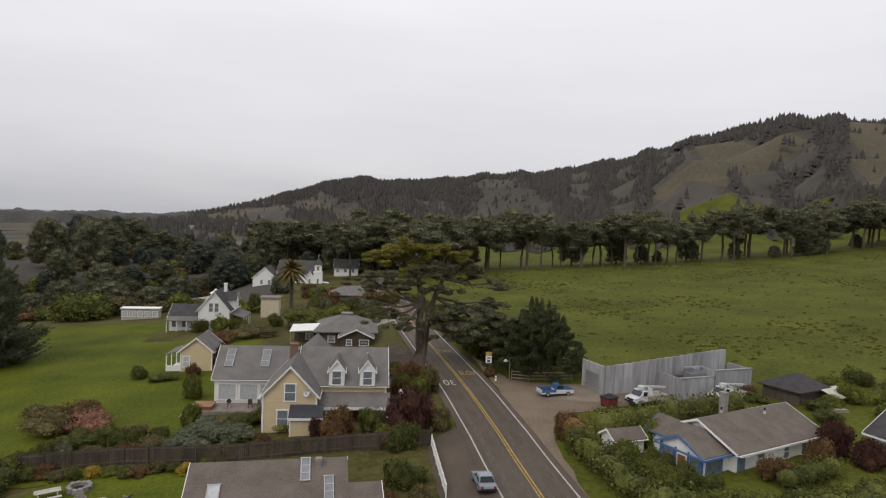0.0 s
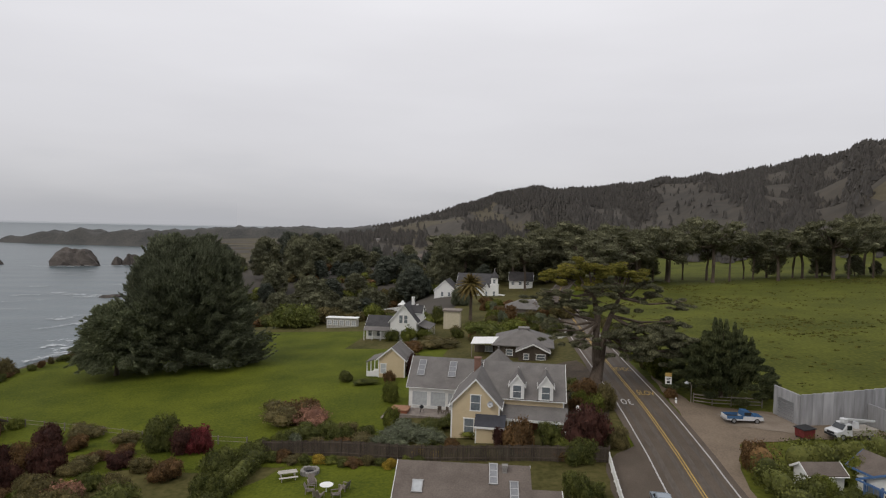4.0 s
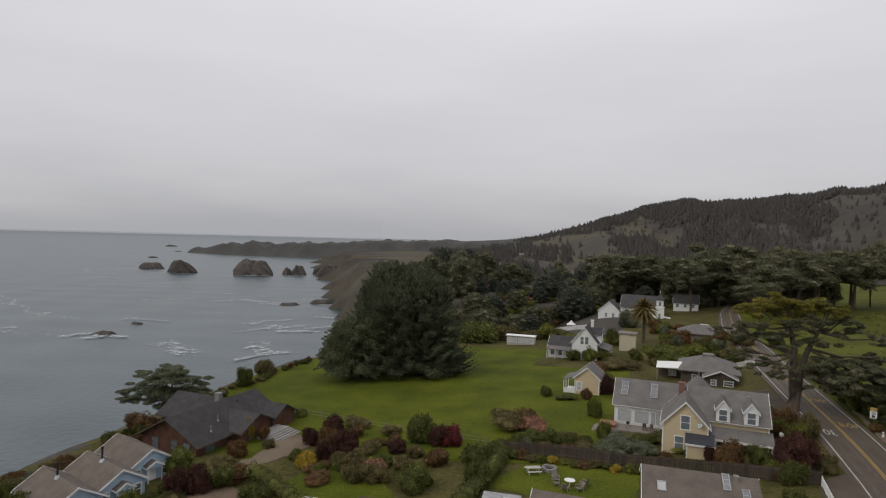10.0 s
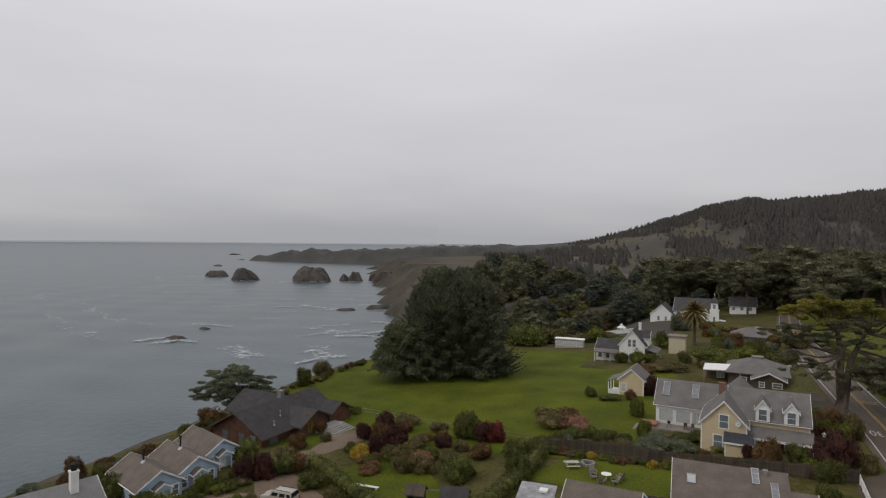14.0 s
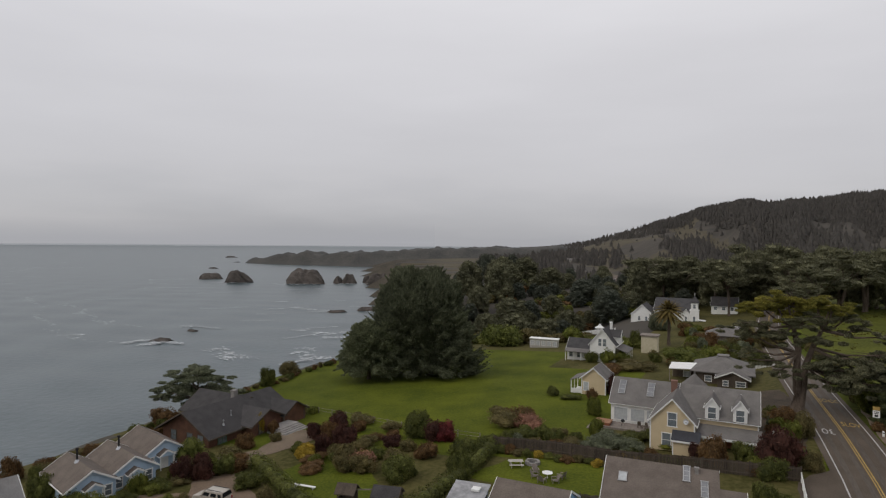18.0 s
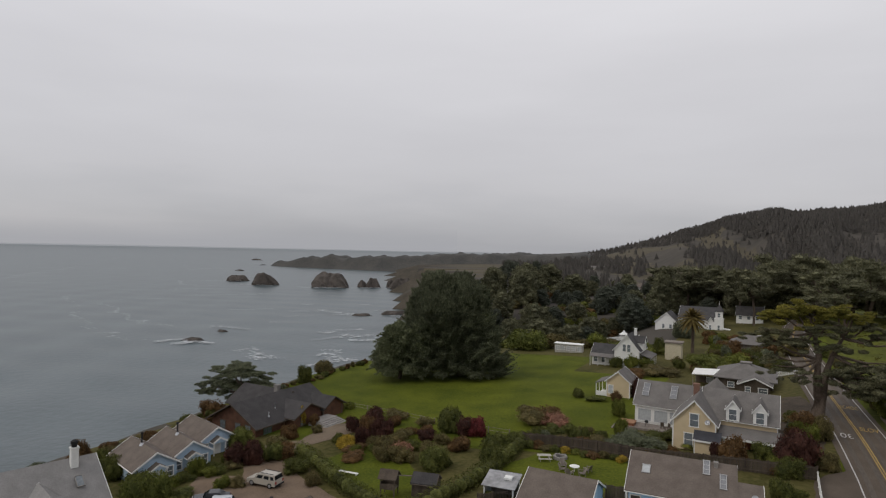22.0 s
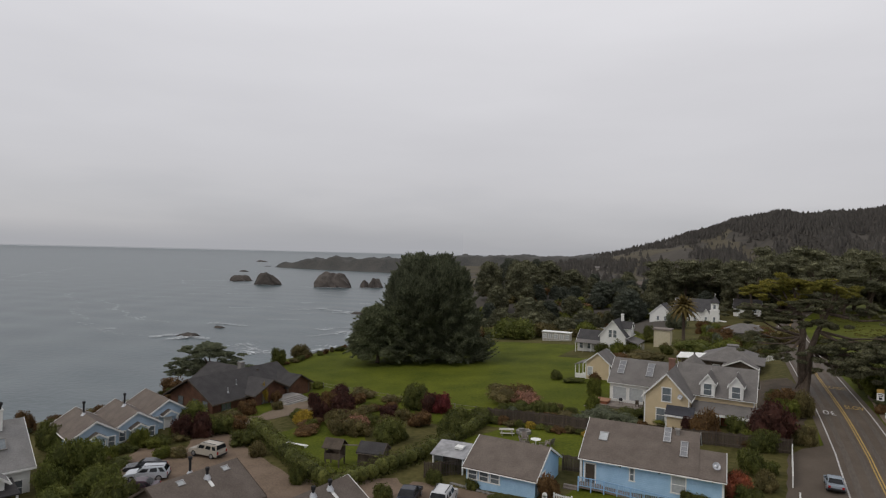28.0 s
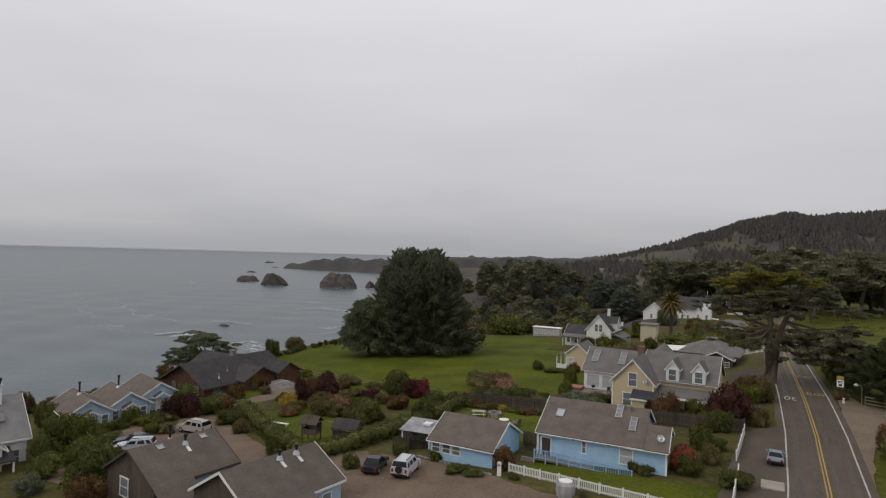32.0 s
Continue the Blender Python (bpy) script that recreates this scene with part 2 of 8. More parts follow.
# ---- mesh helpers ----
def part(name, bm, material, parent=None, label="", smooth=False):
    """Links a bmesh (or a finished mesh) as one object, under a thing or part if given."""
    if isinstance(bm, bpy.types.Mesh):
        me = bm
    else:
        me = bpy.data.meshes.new(name)
        bm.to_mesh(me)
        bm.free()
    if smooth:
        me.polygons.foreach_set("use_smooth", [True] * len(me.polygons))
    if material and not me.materials:
        me.materials.append(material)
    ob = new(name, me)
    if parent:
        ob.parent = parent
    if label:
        ob["label"] = label
    return ob


def thing(name, x, y, z, rz=0.0, label="", category="", group="", kind=""):
    ob = new(name)
    ob.matrix_world = pose(x, y, z, 0, 0, rz)
    ob.empty_display_size = 0.2
    return tagged(ob, label, category, group, kind)


def box(bm, x0, y0, z0, x1, y1, z1, bevel=0.0):
    r = bmesh.ops.create_cube(bm, size=1)
    bmesh.ops.scale(bm, vec=(x1 - x0, y1 - y0, z1 - z0), verts=r["verts"])
    bmesh.ops.translate(bm, vec=((x0 + x1) / 2, (y0 + y1) / 2, (z0 + z1) / 2), verts=r["verts"])
    if bevel:
        bmesh.ops.bevel(bm, geom=list({e for v in r["verts"] for e in v.link_edges}), offset=bevel, segments=1, affect="EDGES")
    return r["verts"]


def slab(bm, pts, thick):
    """A flat plate whose top passes through pts (anticlockwise from above)."""
    top = [bm.verts.new(p) for p in pts]
    low = [bm.verts.new((p[0], p[1], p[2] - thick)) for p in pts]
    bm.faces.new(top)
    bm.faces.new(list(reversed(low)))
    for i in range(len(pts)):
        j = (i + 1) % len(pts)
        bm.faces.new((top[j], top[i], low[i], low[j]))


def beam(bm, a, b, w, h=None):
    """A straight bar from a to b with a w by h section."""
    a, b = Vector(a), Vector(b)
    d = b - a
    q = d.to_track_quat("Z", "Y").to_matrix().to_4x4()
    r = bmesh.ops.create_cube(bm, size=1)
    bmesh.ops.scale(bm, vec=(w, h or w, d.length), verts=r["verts"])
    bmesh.ops.transform(bm, matrix=Matrix.Translation((a + b) / 2) @ q, verts=r["verts"])


def tube(bm, pts, radii, sides=8):
    """A tapered, bent round bar through pts."""
    rings = []
    for i, p in enumerate(pts):
        p = Vector(p)
        d = (Vector(pts[min(i + 1, len(pts) - 1)]) - Vector(pts[max(i - 1, 0)])).normalized()
        q = d.to_track_quat("Z", "Y")
        rings.append([bm.verts.new(p + q @ Vector((radii[i] * math.cos(k * math.tau / sides), radii[i] * math.sin(k * math.tau / sides), 0))) for k in range(sides)])
    for a, b in zip(rings, rings[1:]):
        for k in range(sides):
            bm.faces.new((a[k], a[(k + 1) % sides], b[(k + 1) % sides], b[k]))
    bm.faces.new(list(reversed(rings[0])))
    bm.faces.new(rings[-1])


def lathe(bm, profile, sides=16, cx=0.0, cy=0.0):
    rings = [[bm.verts.new((cx + r * math.cos(k * math.tau / sides), cy + r * math.sin(k * math.tau / sides), z)) for k in range(sides)] for r, z in profile]
    for a, b in zip(rings, rings[1:]):
        for k in range(sides):
            bm.faces.new((a[k], a[(k + 1) % sides], b[(k + 1) % sides], b[k]))
    bm.faces.new(list(reversed(rings[0])))
    bm.faces.new(rings[-1])


# ---- the lie of the land ----
def smooth01(a):
    a = np.clip(a, 0, 1)
    return a * a * (3 - 2 * a)


def coast(y):
    return np.interp(y, (-400, 0, 60, 100, 122, 140, 165, 300, 800, 4000), (-120, -76, -84, -90, -92, -84, -80, -165, -480, -2600))


BEARING = (-180, -60, -30, -20, -14, -9, -2, 10, 19, 25, 29.5, 35, 44, 60, 90, 130, 180)
SKYLINE = (0.0, -2.0, -1.2, -0.7, 0.2, 1.5, 3.4, 4.0, 5.2, 6.0, 7.9, 9.0, 8.8, 7.8, 6.5, 3.0, 0.0)


def land(x, y):
    """Height of the ground, for numbers or arrays."""
    x, y = np.asarray(x, float), np.asarray(y, float)
    z = 0.6 + 0.05 * np.clip(x, -72, 40)
    z = z + 0.012 * (np.clip(y, 40, 140) - 80) * np.clip(x / 15, 0, 1)
    z = z + 0.6 * smooth01((y - 72) / 24) * smooth01((x - 7) / 6) * smooth01((30 - x) / 7) * smooth01((210 - y) / 60)
    e = np.maximum(x - 50, 0)
    z = z + np.minimum(0.035 * e + 0.00022 * e * e, 30)
    r = np.hypot(x - 8, y - 15)
    b = np.degrees(np.arctan2(x - 8, y - 15))
    crest = np.interp(b, (-60, -20, 0, 20, 32, 60, 180), (2400, 2300, 1750, 1500, 1150, 1000, 1000))
    top = np.maximum(24 + crest * np.tan(np.radians(np.interp(b, BEARING, SKYLINE))) - z, -30)
    t = (r - 380) / (crest - 380)
    rise = smooth01(t) ** 1.25
    wave = 0.10 * np.sin(b * 0.55 + r / 170) * np.sin(np.pi * np.clip(t, 0, 1)) + 0.05 * np.sin(b * 1.7 + 2) * np.sin(np.pi * np.clip(t, 0, 1))
    z = z + top * np.clip(rise + wave * np.clip(top, 0, 80) / 80, -0.05, 1.0)
    gulch = np.exp(-(((y - 250 - 0.2 * x) / 42.0) ** 2)) * smooth01((-x - 25) / 50) * 14
    z = z - gulch
    s = x - coast(y)
    return z - smooth01((2 - s) / 16) * (z + 52)


def ground(x, y):
    return float(land(x, y))

# ---- ground, sea, road ----
def sheet(name, xs, ys, height, material, label, category, pick=None, mats=()):
    gx, gy = np.meshgrid(xs, ys)
    gzz = height(gx, gy)
    co = np.stack([gx, gy, gzz], -1).reshape(-1, 3)
    nx, ny = len(xs), len(ys)
    a = (np.arange(ny - 1)[:, None] * nx + np.arange(nx - 1)).ravel()
    me = bpy.data.meshes.new(name)
    me.from_pydata(co.tolist(), [], np.stack([a, a + 1, a + nx + 1, a + nx], -1).tolist())
    me.materials.append(material)
    for m in mats:
        me.materials.append(m)
    if pick is not None:
        mid = (co[a] + co[a + nx + 1]) / 2
        me.polygons.foreach_set("material_index", pick(mid[:, 0], mid[:, 1]).astype(np.int32))
    me.polygons.foreach_set("use_smooth", [True] * len(me.polygons))
    return tagged(new(name, me), label, category, kind="structure")


FIELD = mat("pasture", (0.043, 0.050, 0.007), (0.102, 0.110, 0.016), 0.95, 0.07, 1.6, 0.5, vary=0, spec=0.1)
GARDEN = mat("garden_ground", (0.045, 0.044, 0.012), (0.105, 0.092, 0.034), 0.95, 0.12, 1.6, 0.5, vary=0, spec=0.1)
# Scrub and meadow tones greyed and kept close, distance haze in their colour.
SCRUB = mat("hillside_scrub", (0.053, 0.049, 0.044), (0.084, 0.074, 0.061), 0.95, 0.006, 0.05, 0.5, vary=0, spec=0.1)
HAZED_MEADOW = mat("dry_hazed_hill_meadow", (0.070, 0.061, 0.044), (0.104, 0.090, 0.060), 0.95, 0.02, 0.2, 0.4, vary=0, spec=0.1)
CLIFF = mat("cliff_earth", (0.040, 0.036, 0.027), (0.088, 0.074, 0.056), 0.95, 0.05, 0.8, 0.8, vary=0)
fine = np.arange(-112, 132, 2.0)
far_out = np.array([135, 140, 147, 156, 168, 182, 200, 222, 250, 285, 330, 385, 450, 530, 620, 720, 840, 980, 1150, 1350, 1600, 1900, 2300, 2800, 3400, 4100, 4700])
xs = np.concatenate([-(far_out[::-1] - 20), fine, far_out])
ys = np.concatenate([np.arange(-420, -40, 20.0), np.arange(-40, 250, 2.0), np.arange(250, 420, 6.0), np.arange(420, 900, 16.0), np.arange(900, 2500, 40.0), np.arange(2500, 4701, 200.0)])


def cover_kind(x, y):
    r = np.hypot(x, y)
    s = x - coast(y)
    k = np.zeros(x.shape)
    k[(x > 22)] = 1
    k[(x > -52) & (x < 16) & (y < 73)] = 2
    k[(x > -11.5) & (x < 16) & (y >= 73)] = 2
    k[(x > -24) & (x < 16) & (y >= 73) & (y < 82)] = 2
    k[(x < -44) & (y < 64)] = 2
    k[(y > 135) & (x < 12) & ((x > -34) | (y > 158))] = 2
    k[((r > 430) & ~((x > 20) & (y < 520) & (x < 420) & (r < 620)) | ((x < -20) & (y > 175)))] = 3
    b = np.degrees(np.arctan2(x - 8, y - 15))
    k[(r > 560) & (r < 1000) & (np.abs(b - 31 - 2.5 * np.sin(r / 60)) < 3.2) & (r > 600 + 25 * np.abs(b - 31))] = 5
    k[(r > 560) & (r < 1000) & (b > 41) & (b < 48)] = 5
    k[(x < -20) & (r > 400) & (r < 1500) & (np.sin(r / 70 + b * 0.4) + np.sin(b * 0.9) > -0.2)] = 5
    k[s < 3] = 4
    return k


sheet("ground", xs, ys, land, GRASS, "green coastal terrace with lawns, pasture and wooded hills", "ground", cover_kind, (FIELD, GARDEN, SCRUB, CLIFF, HAZED_MEADOW))


def swell(x, y):
    r = np.hypot(x, y)
    rise = 38 * smooth01((r - 1300) / 3600) ** 1.3
    near = np.exp(-((r / 900.0) ** 2))
    return -38 + rise + near * (0.5 * np.sin(x * 0.09 + y * 0.05) + 0.35 * np.sin(x * 0.045 - y * 0.11 + 1) + 0.2 * np.sin(y * 0.23 + x * 0.02))


SEA = mat("grey_green_sea", (0.030, 0.052, 0.060), (0.054, 0.081, 0.091), 0.34, 0.02, 0.35, 0.9, vary=0, spec=0.5)
SEA.node_tree.nodes["Bump"].inputs["Distance"].default_value = 0.35
SEA.node_tree.nodes["Bump"].inputs["Strength"].default_value = 0.6
wx = np.concatenate([np.arange(-4800, -1200, 120.0), np.arange(-1200, -60, 8.0), np.arange(-60, 400, 60.0)])
wy = np.concatenate([np.arange(-1500, -60, 60.0), np.arange(-60, 900, 8.0), np.arange(900, 4801, 90.0)])
sheet("water", wx, wy, swell, SEA, "grey-green ocean with low swell", "sea")


def road_x(y):
    return np.interp(y, (-60, 62, 80, 100, 120, 140, 180, 216, 250, 280, 330), (21.2, 20.9, 20.4, 19.2, 17.7, 16.2, 14.3, 13.4, 14.6, 18.5, 30))


def strip(name, lo, hi, y0, y1, lift, material, parent=None, label="", step=2.0):
    """A band that follows the road from offset lo to hi of its middle."""
    n = max(2, int((y1 - y0) / step) + 1)
    yy = np.linspace(y0, y1, n)
    c = road_x(yy)
    co = []
    for k in range(5):
        x = c + lo + (hi - lo) * k / 4
        co.append(np.stack([x, yy, land(x, yy) + lift], -1))
    co = np.concatenate(co)
    faces = [(k * n + i, (k + 1) * n + i, (k + 1) * n + i + 1, k * n + i + 1) for k in range(4) for i in range(n - 1)]
    me = bpy.data.meshes.new(name)
    me.from_pydata(co.tolist(), [], faces)
    return part(name, me, material, parent, label)


road = tagged(strip("road", -3.9, 3.7, -60, 330, 0.10, ASPHALT), "grey asphalt two-lane road, worn and patched", "road", kind="structure")
strip("edge_line", -3.15, -3.0, -60, 330, 0.135, PAINT_WHITE, road)
strip("edge_line", 2.9, 3.05, -60, 330, 0.135, PAINT_WHITE, road)
strip("centre_line", -0.20, -0.07, -60, 330, 0.135, PAINT_YELLOW, road)
strip("centre_line", 0.07, 0.20, -60, 330, 0.135, PAINT_YELLOW, road)
TRACK = mat("polished_wheel_track", (0.060, 0.049, 0.039), (0.110, 0.090, 0.072), 0.75, 0.25, 6, 0.2, vary=0, stretch=(1, 0.15, 1))
for lo, hi in ((-2.45, -1.85), (-1.0, -0.5), (0.55, 1.05), (1.9, 2.45)):
    strip("wheel_track", lo, hi, -60, 330, 0.112, TRACK, road)


def patch(name, pts, material, label, category, lift=0.05, kind="structure"):
    """A ground surface with the given outline, draped on the land."""
    bm = bmesh.new()
    f = bm.faces.new([bm.verts.new((x, y, 0)) for x, y in pts])
    if f.normal.z < 0:
        f.normal_flip()
    bmesh.ops.subdivide_edges(bm, edges=bm.edges[:], cuts=6)
    bmesh.ops.triangulate(bm, faces=bm.faces[:])
    for _ in range(3):
        bmesh.ops.subdivide_edges(bm, edges=[e for e in bm.edges if e.calc_length() > 3], cuts=1)
        bmesh.ops.triangulate(bm, faces=bm.faces[:])
    for v in bm.verts:
        if not v.is_boundary:
            continue
        v.co.x += 0.25 * math.sin(v.co.y * 1.7) * 0.6
        v.co.y += 0.25 * math.sin(v.co.x * 1.9) * 0.6
    for v in bm.verts:
        v.co.z = ground(v.co.x, v.co.y) + lift
    for f in bm.faces:
        if f.normal.z < 0:
            f.normal_flip()
    return tagged(part(name, bm, material), label, category, kind=kind)


patch("road_shoulder", [(12.6, 52), (17.6, 52), (17.6, 84), (15.5, 82), (12.8, 78)], ASPHALT, "worn asphalt parking shoulder beside the road", "shoulder", 0.06)
patch("yard_drive", [(24.2, 62), (25.5, 78), (28, 85), (36, 87), (52, 88), (54, 92), (43, 92), (42.8, 95), (34, 96.5), (26, 99), (24, 108), (23.2, 112), (23.6, 80)], DIRT, "tan dirt and gravel yard beside the road", "drive", 0.07)
patch("concrete_pad", [(28.2, 91), (34.5, 88.5), (39, 92), (34, 95.5), (28.0, 95)], WORN_SLAB, "worn brownish concrete parking pad in the yard", "pad", 0.11)
# Darker brown ground patch below the roadside cypress.
DARK_GROUND = mat("dark_brown_ground", (0.040, 0.030, 0.020), (0.085, 0.064, 0.044), 0.95, 0.4, 4, 0.5, vary=0)
patch("tree_bed", [(9.6, 92), (14.6, 90), (15.4, 100), (14.6, 114), (12.8, 122), (8.4, 121), (8.6, 104)], DARK_GROUND, "dark brown ground patch under the roadside cypress", "bed", 0.05)
patch("car_park", [(-19, 30), (-14, 47), (-22, 52), (-31, 47), (-45, 52.5), (-57, 59.5), (-58.5, 57), (-51, 49), (-56, 46), (-50, 38), (-44, 30)], GRAVEL, "brown gravel parking court between the cottages", "drive", 0.05)
patch("parking_court", [(-18, 44), (-20, 52), (-14.5, 52.6), (-6, 51.5), (-1, 50), (8, 49), (17.5, 48), (17.5, 30), (-13, 30)], GRAVEL, "damp brown gravel parking court", "drive", 0.06)
patch("garden_path", [(-57, 72), (-53, 77), (-50, 73), (-51, 66), (-53, 60), (-57, 56.5), (-59, 58), (-55, 64)], DIRT, "tan gravel path leading to the lodge steps", "path", 0.06)
patch("lawn", [(-46, 57), (-44, 68), (-37, 66), (-30, 58), (-24, 54), (-29, 50), (-36, 53)], GRASS, "bright green garden lawn", "lawn", 0.04)
patch("lawn", [(-23, 66), (-19, 76), (-6, 75), (-6, 66), (-9, 63)], GRASS, "small green back garden lawn", "lawn", 0.04)
patch("lawn", [(-5.5, 54), (-5, 58), (8, 58.3), (16, 60), (16, 52)], GRASS, "green front lawn inside the white fence", "lawn", 0.04)
patch("grass_path", [(-52, 76), (-50, 79), (-38, 77), (-25, 77), (-16, 77.5), (-16, 75), (-27, 73), (-37, 72), (-38, 68), (-41, 69), (-42, 74)], GRASS, "mown grass path between the shrubs", "path", 0.045)

# ---- house parts ----
def gable(parent, x0, x1, y0, y1, z0, ze, zr, axis, wall, roof, trim=WHITE, over=0.35, rake=0.3, label="", bare=None):
    """A block with a pitched roof; axis is the way its ridge runs; bare: an end and side without barge board."""
    def p(a, b, z):
        return (a, b, z) if axis == "x" else (b, a, z)
    a0, a1, b0, b1 = (x0, x1, y0, y1) if axis == "x" else (y0, y1, x0, x1)
    m = (b0 + b1) / 2
    bm = bmesh.new()
    ends = []
    for a in (a0, a1):
        ends.append([bm.verts.new(p(a, *q)) for q in ((b0, z0), (b1, z0), (b1, ze), (m, zr), (b0, ze))])
    bm.faces.new(ends[0])
    bm.faces.new(list(reversed(ends[1])))
    for i in range(5):
        j = (i + 1) % 5
        bm.faces.new((ends[0][j], ends[0][i], ends[1][i], ends[1][j]))
    bmesh.ops.recalc_face_normals(bm, faces=bm.faces[:])
    part("wall", bm, wall, parent)
    k = (zr - ze) / (m - b0)
    for side in (-1, 1):
        eb = m + side * (m - b0 + over)
        ez = ze - k * over
        bm = bmesh.new()
        slab(bm, [p(a0 - rake, m, zr + 0.16), p(a0 - rake, eb, ez + 0.16), p(a1 + rake, eb, ez + 0.16), p(a1 + rake, m, zr + 0.16)], 0.14)
        bmesh.ops.recalc_face_normals(bm, faces=bm.faces[:])
        part("roof", bm, roof, parent)
        bm = bmesh.new()
        beam(bm, p(a0 - rake - 0.02, eb + side * 0.03, ez + 0.03), p(a1 + rake + 0.02, eb + side * 0.03, ez + 0.03), 0.05 if axis == "y" else 0.2, 0.2 if axis == "y" else 0.05)
        part("gutter", bm, trim, parent)
        for a, s in ((a0, -1), (a1, 1)):
            if (s, side) == bare:
                continue
            bm = bmesh.new()
            e = a + s * (rake + 0.025)
            w = 0.025
            q = [(m, zr + 0.19), (m, zr - 0.05), (eb, ez - 0.05), (eb, ez + 0.19)]
            one = [bm.verts.new(p(e - w, *c)) for c in q]
            two = [bm.verts.new(p(e + w, *c)) for c in q]
            bm.faces.new(one)
            bm.faces.new(list(reversed(two)))
            for i in range(4):
                j = (i + 1) % 4
                bm.faces.new((one[j], one[i], two[i], two[j]))
            bmesh.ops.recalc_face_normals(bm, faces=bm.faces[:])
            part("barge_board", bm, trim, parent)


def lean_roof(parent, pts, roof, name="porch_roof", thick=0.14):
    bm = bmesh.new()
    slab(bm, pts, thick)
    bmesh.ops.recalc_face_normals(bm, faces=bm.faces[:])
    return part(name, bm, roof, parent)


def hip(parent, x0, x1, y0, y1, ze, zr, roof, over=0.5):
    """A hipped roof over a box."""
    x0, x1, y0, y1 = x0 - over, x1 + over, y0 - over, y1 + over
    bm = bmesh.new()
    w = min(x1 - x0, y1 - y0) / 2
    if x1 - x0 >= y1 - y0:
        r = [(x0 + w, (y0 + y1) / 2, zr), (x1 - w, (y0 + y1) / 2, zr)]
    else:
        r = [((x0 + x1) / 2, y0 + w, zr), ((x0 + x1) / 2, y1 - w, zr)]
    c = [bm.verts.new(v) for v in ((x0, y0, ze), (x1, y0, ze), (x1, y1, ze), (x0, y1, ze))]
    t = [bm.verts.new(v) for v in r]
    d = [bm.verts.new((v.co.x, v.co.y, ze - 0.18)) for v in c]
    if x1 - x0 >= y1 - y0:
        bm.faces.new((c[0], c[1], t[1], t[0])); bm.faces.new((c[2], c[3], t[0], t[1]))
        bm.faces.new((c[1], c[2], t[1])); bm.faces.new((c[3], c[0], t[0]))
    else:
        bm.faces.new((c[1], c[2], t[1], t[0])); bm.faces.new((c[3], c[0], t[0], t[1]))
        bm.faces.new((c[0], c[1], t[0])); bm.faces.new((c[2], c[3], t[1]))
    for i in range(4):
        j = (i + 1) % 4
        bm.faces.new((c[j], c[i], d[i], d[j]))
    bm.faces.new(list(reversed(d)))
    bmesh.ops.recalc_face_normals(bm, faces=bm.faces[:])
    return part("roof", bm, roof, parent)


def block(parent, x0, y0, z0, x1, y1, z1, material, name="wall", bevel=0.0, label=""):
    bm = bmesh.new()
    box(bm, x0, y0, z0, x1, y1, z1, bevel)
    return part(name, bm, material, parent, label)


TURN = {"S": 0, "E": 90, "N": 180, "W": -90}
frames = {}


def window(parent, x, y, z, w, h, face="S", pane=GLASSY, bars=(1, 2), trim=WHITE, name="window", tilt=0.0, edge=0.11):
    """A framed window whose sill's middle is at x, y, z on the outside of a wall that faces that way."""
    key = (w, h, bars, trim.name, edge)
    if key not in frames:
        bm = bmesh.new()
        for u in (-w / 2, w / 2):
            box(bm, u - edge / 2, -0.07, -edge, u + edge / 2, 0.02, h + edge)
        for v in (-edge / 2, h + edge / 2):
            box(bm, -w / 2 - edge, -0.08, v - edge / 2, w / 2 + edge, 0.02, v + edge / 2)
        for i in range(1, bars[0]):
            u = -w / 2 + w * i / bars[0]
            box(bm, u - 0.04, -0.06, 0, u + 0.04, 0.02, h)
        for i in range(1, bars[1]):
            v = h * i / bars[1]
            box(bm, -w / 2, -0.055, v - 0.03, w / 2, 0.02, v + 0.03)
        me = bpy.data.meshes.new("window")
        bm.to_mesh(me); bm.free()
        bm = bmesh.new()
        box(bm, -w / 2, -0.03, 0, w / 2, 0.015, h)
        me2 = bpy.data.meshes.new("pane")
        bm.to_mesh(me2); bm.free()
        me.materials.append(trim)
        frames[key] = (me, me2)
    me, me2 = frames[key]
    ob = part(name, me, trim, parent)
    ob.matrix_local = pose(x, y, z, 0, 0, TURN[face]) @ pose(0, 0, 0, tilt)
    if not me2.materials:
        me2.materials.append(pane)
    ob2 = part("pane", me2, pane, ob)
    ob2.material_slots[0].link = "OBJECT"
    ob2.material_slots[0].material = pane
    return ob


FRAME = mat("dull_aluminium_frame", (0.30, 0.30, 0.30), (0.40, 0.40, 0.40), 0.5)


def skylight(parent, x, y, z, w, h, pitch, face="S", pane=GLASSY, trim=FRAME):
    """A roof window lying on a slope of that pitch, its lower edge's middle at x, y, z."""
    return window(parent, x, y, z, w, h, face, pane, (1, 3) if h > 1.5 else (1, 1), trim, "skylight", pitch - 90, 0.07)


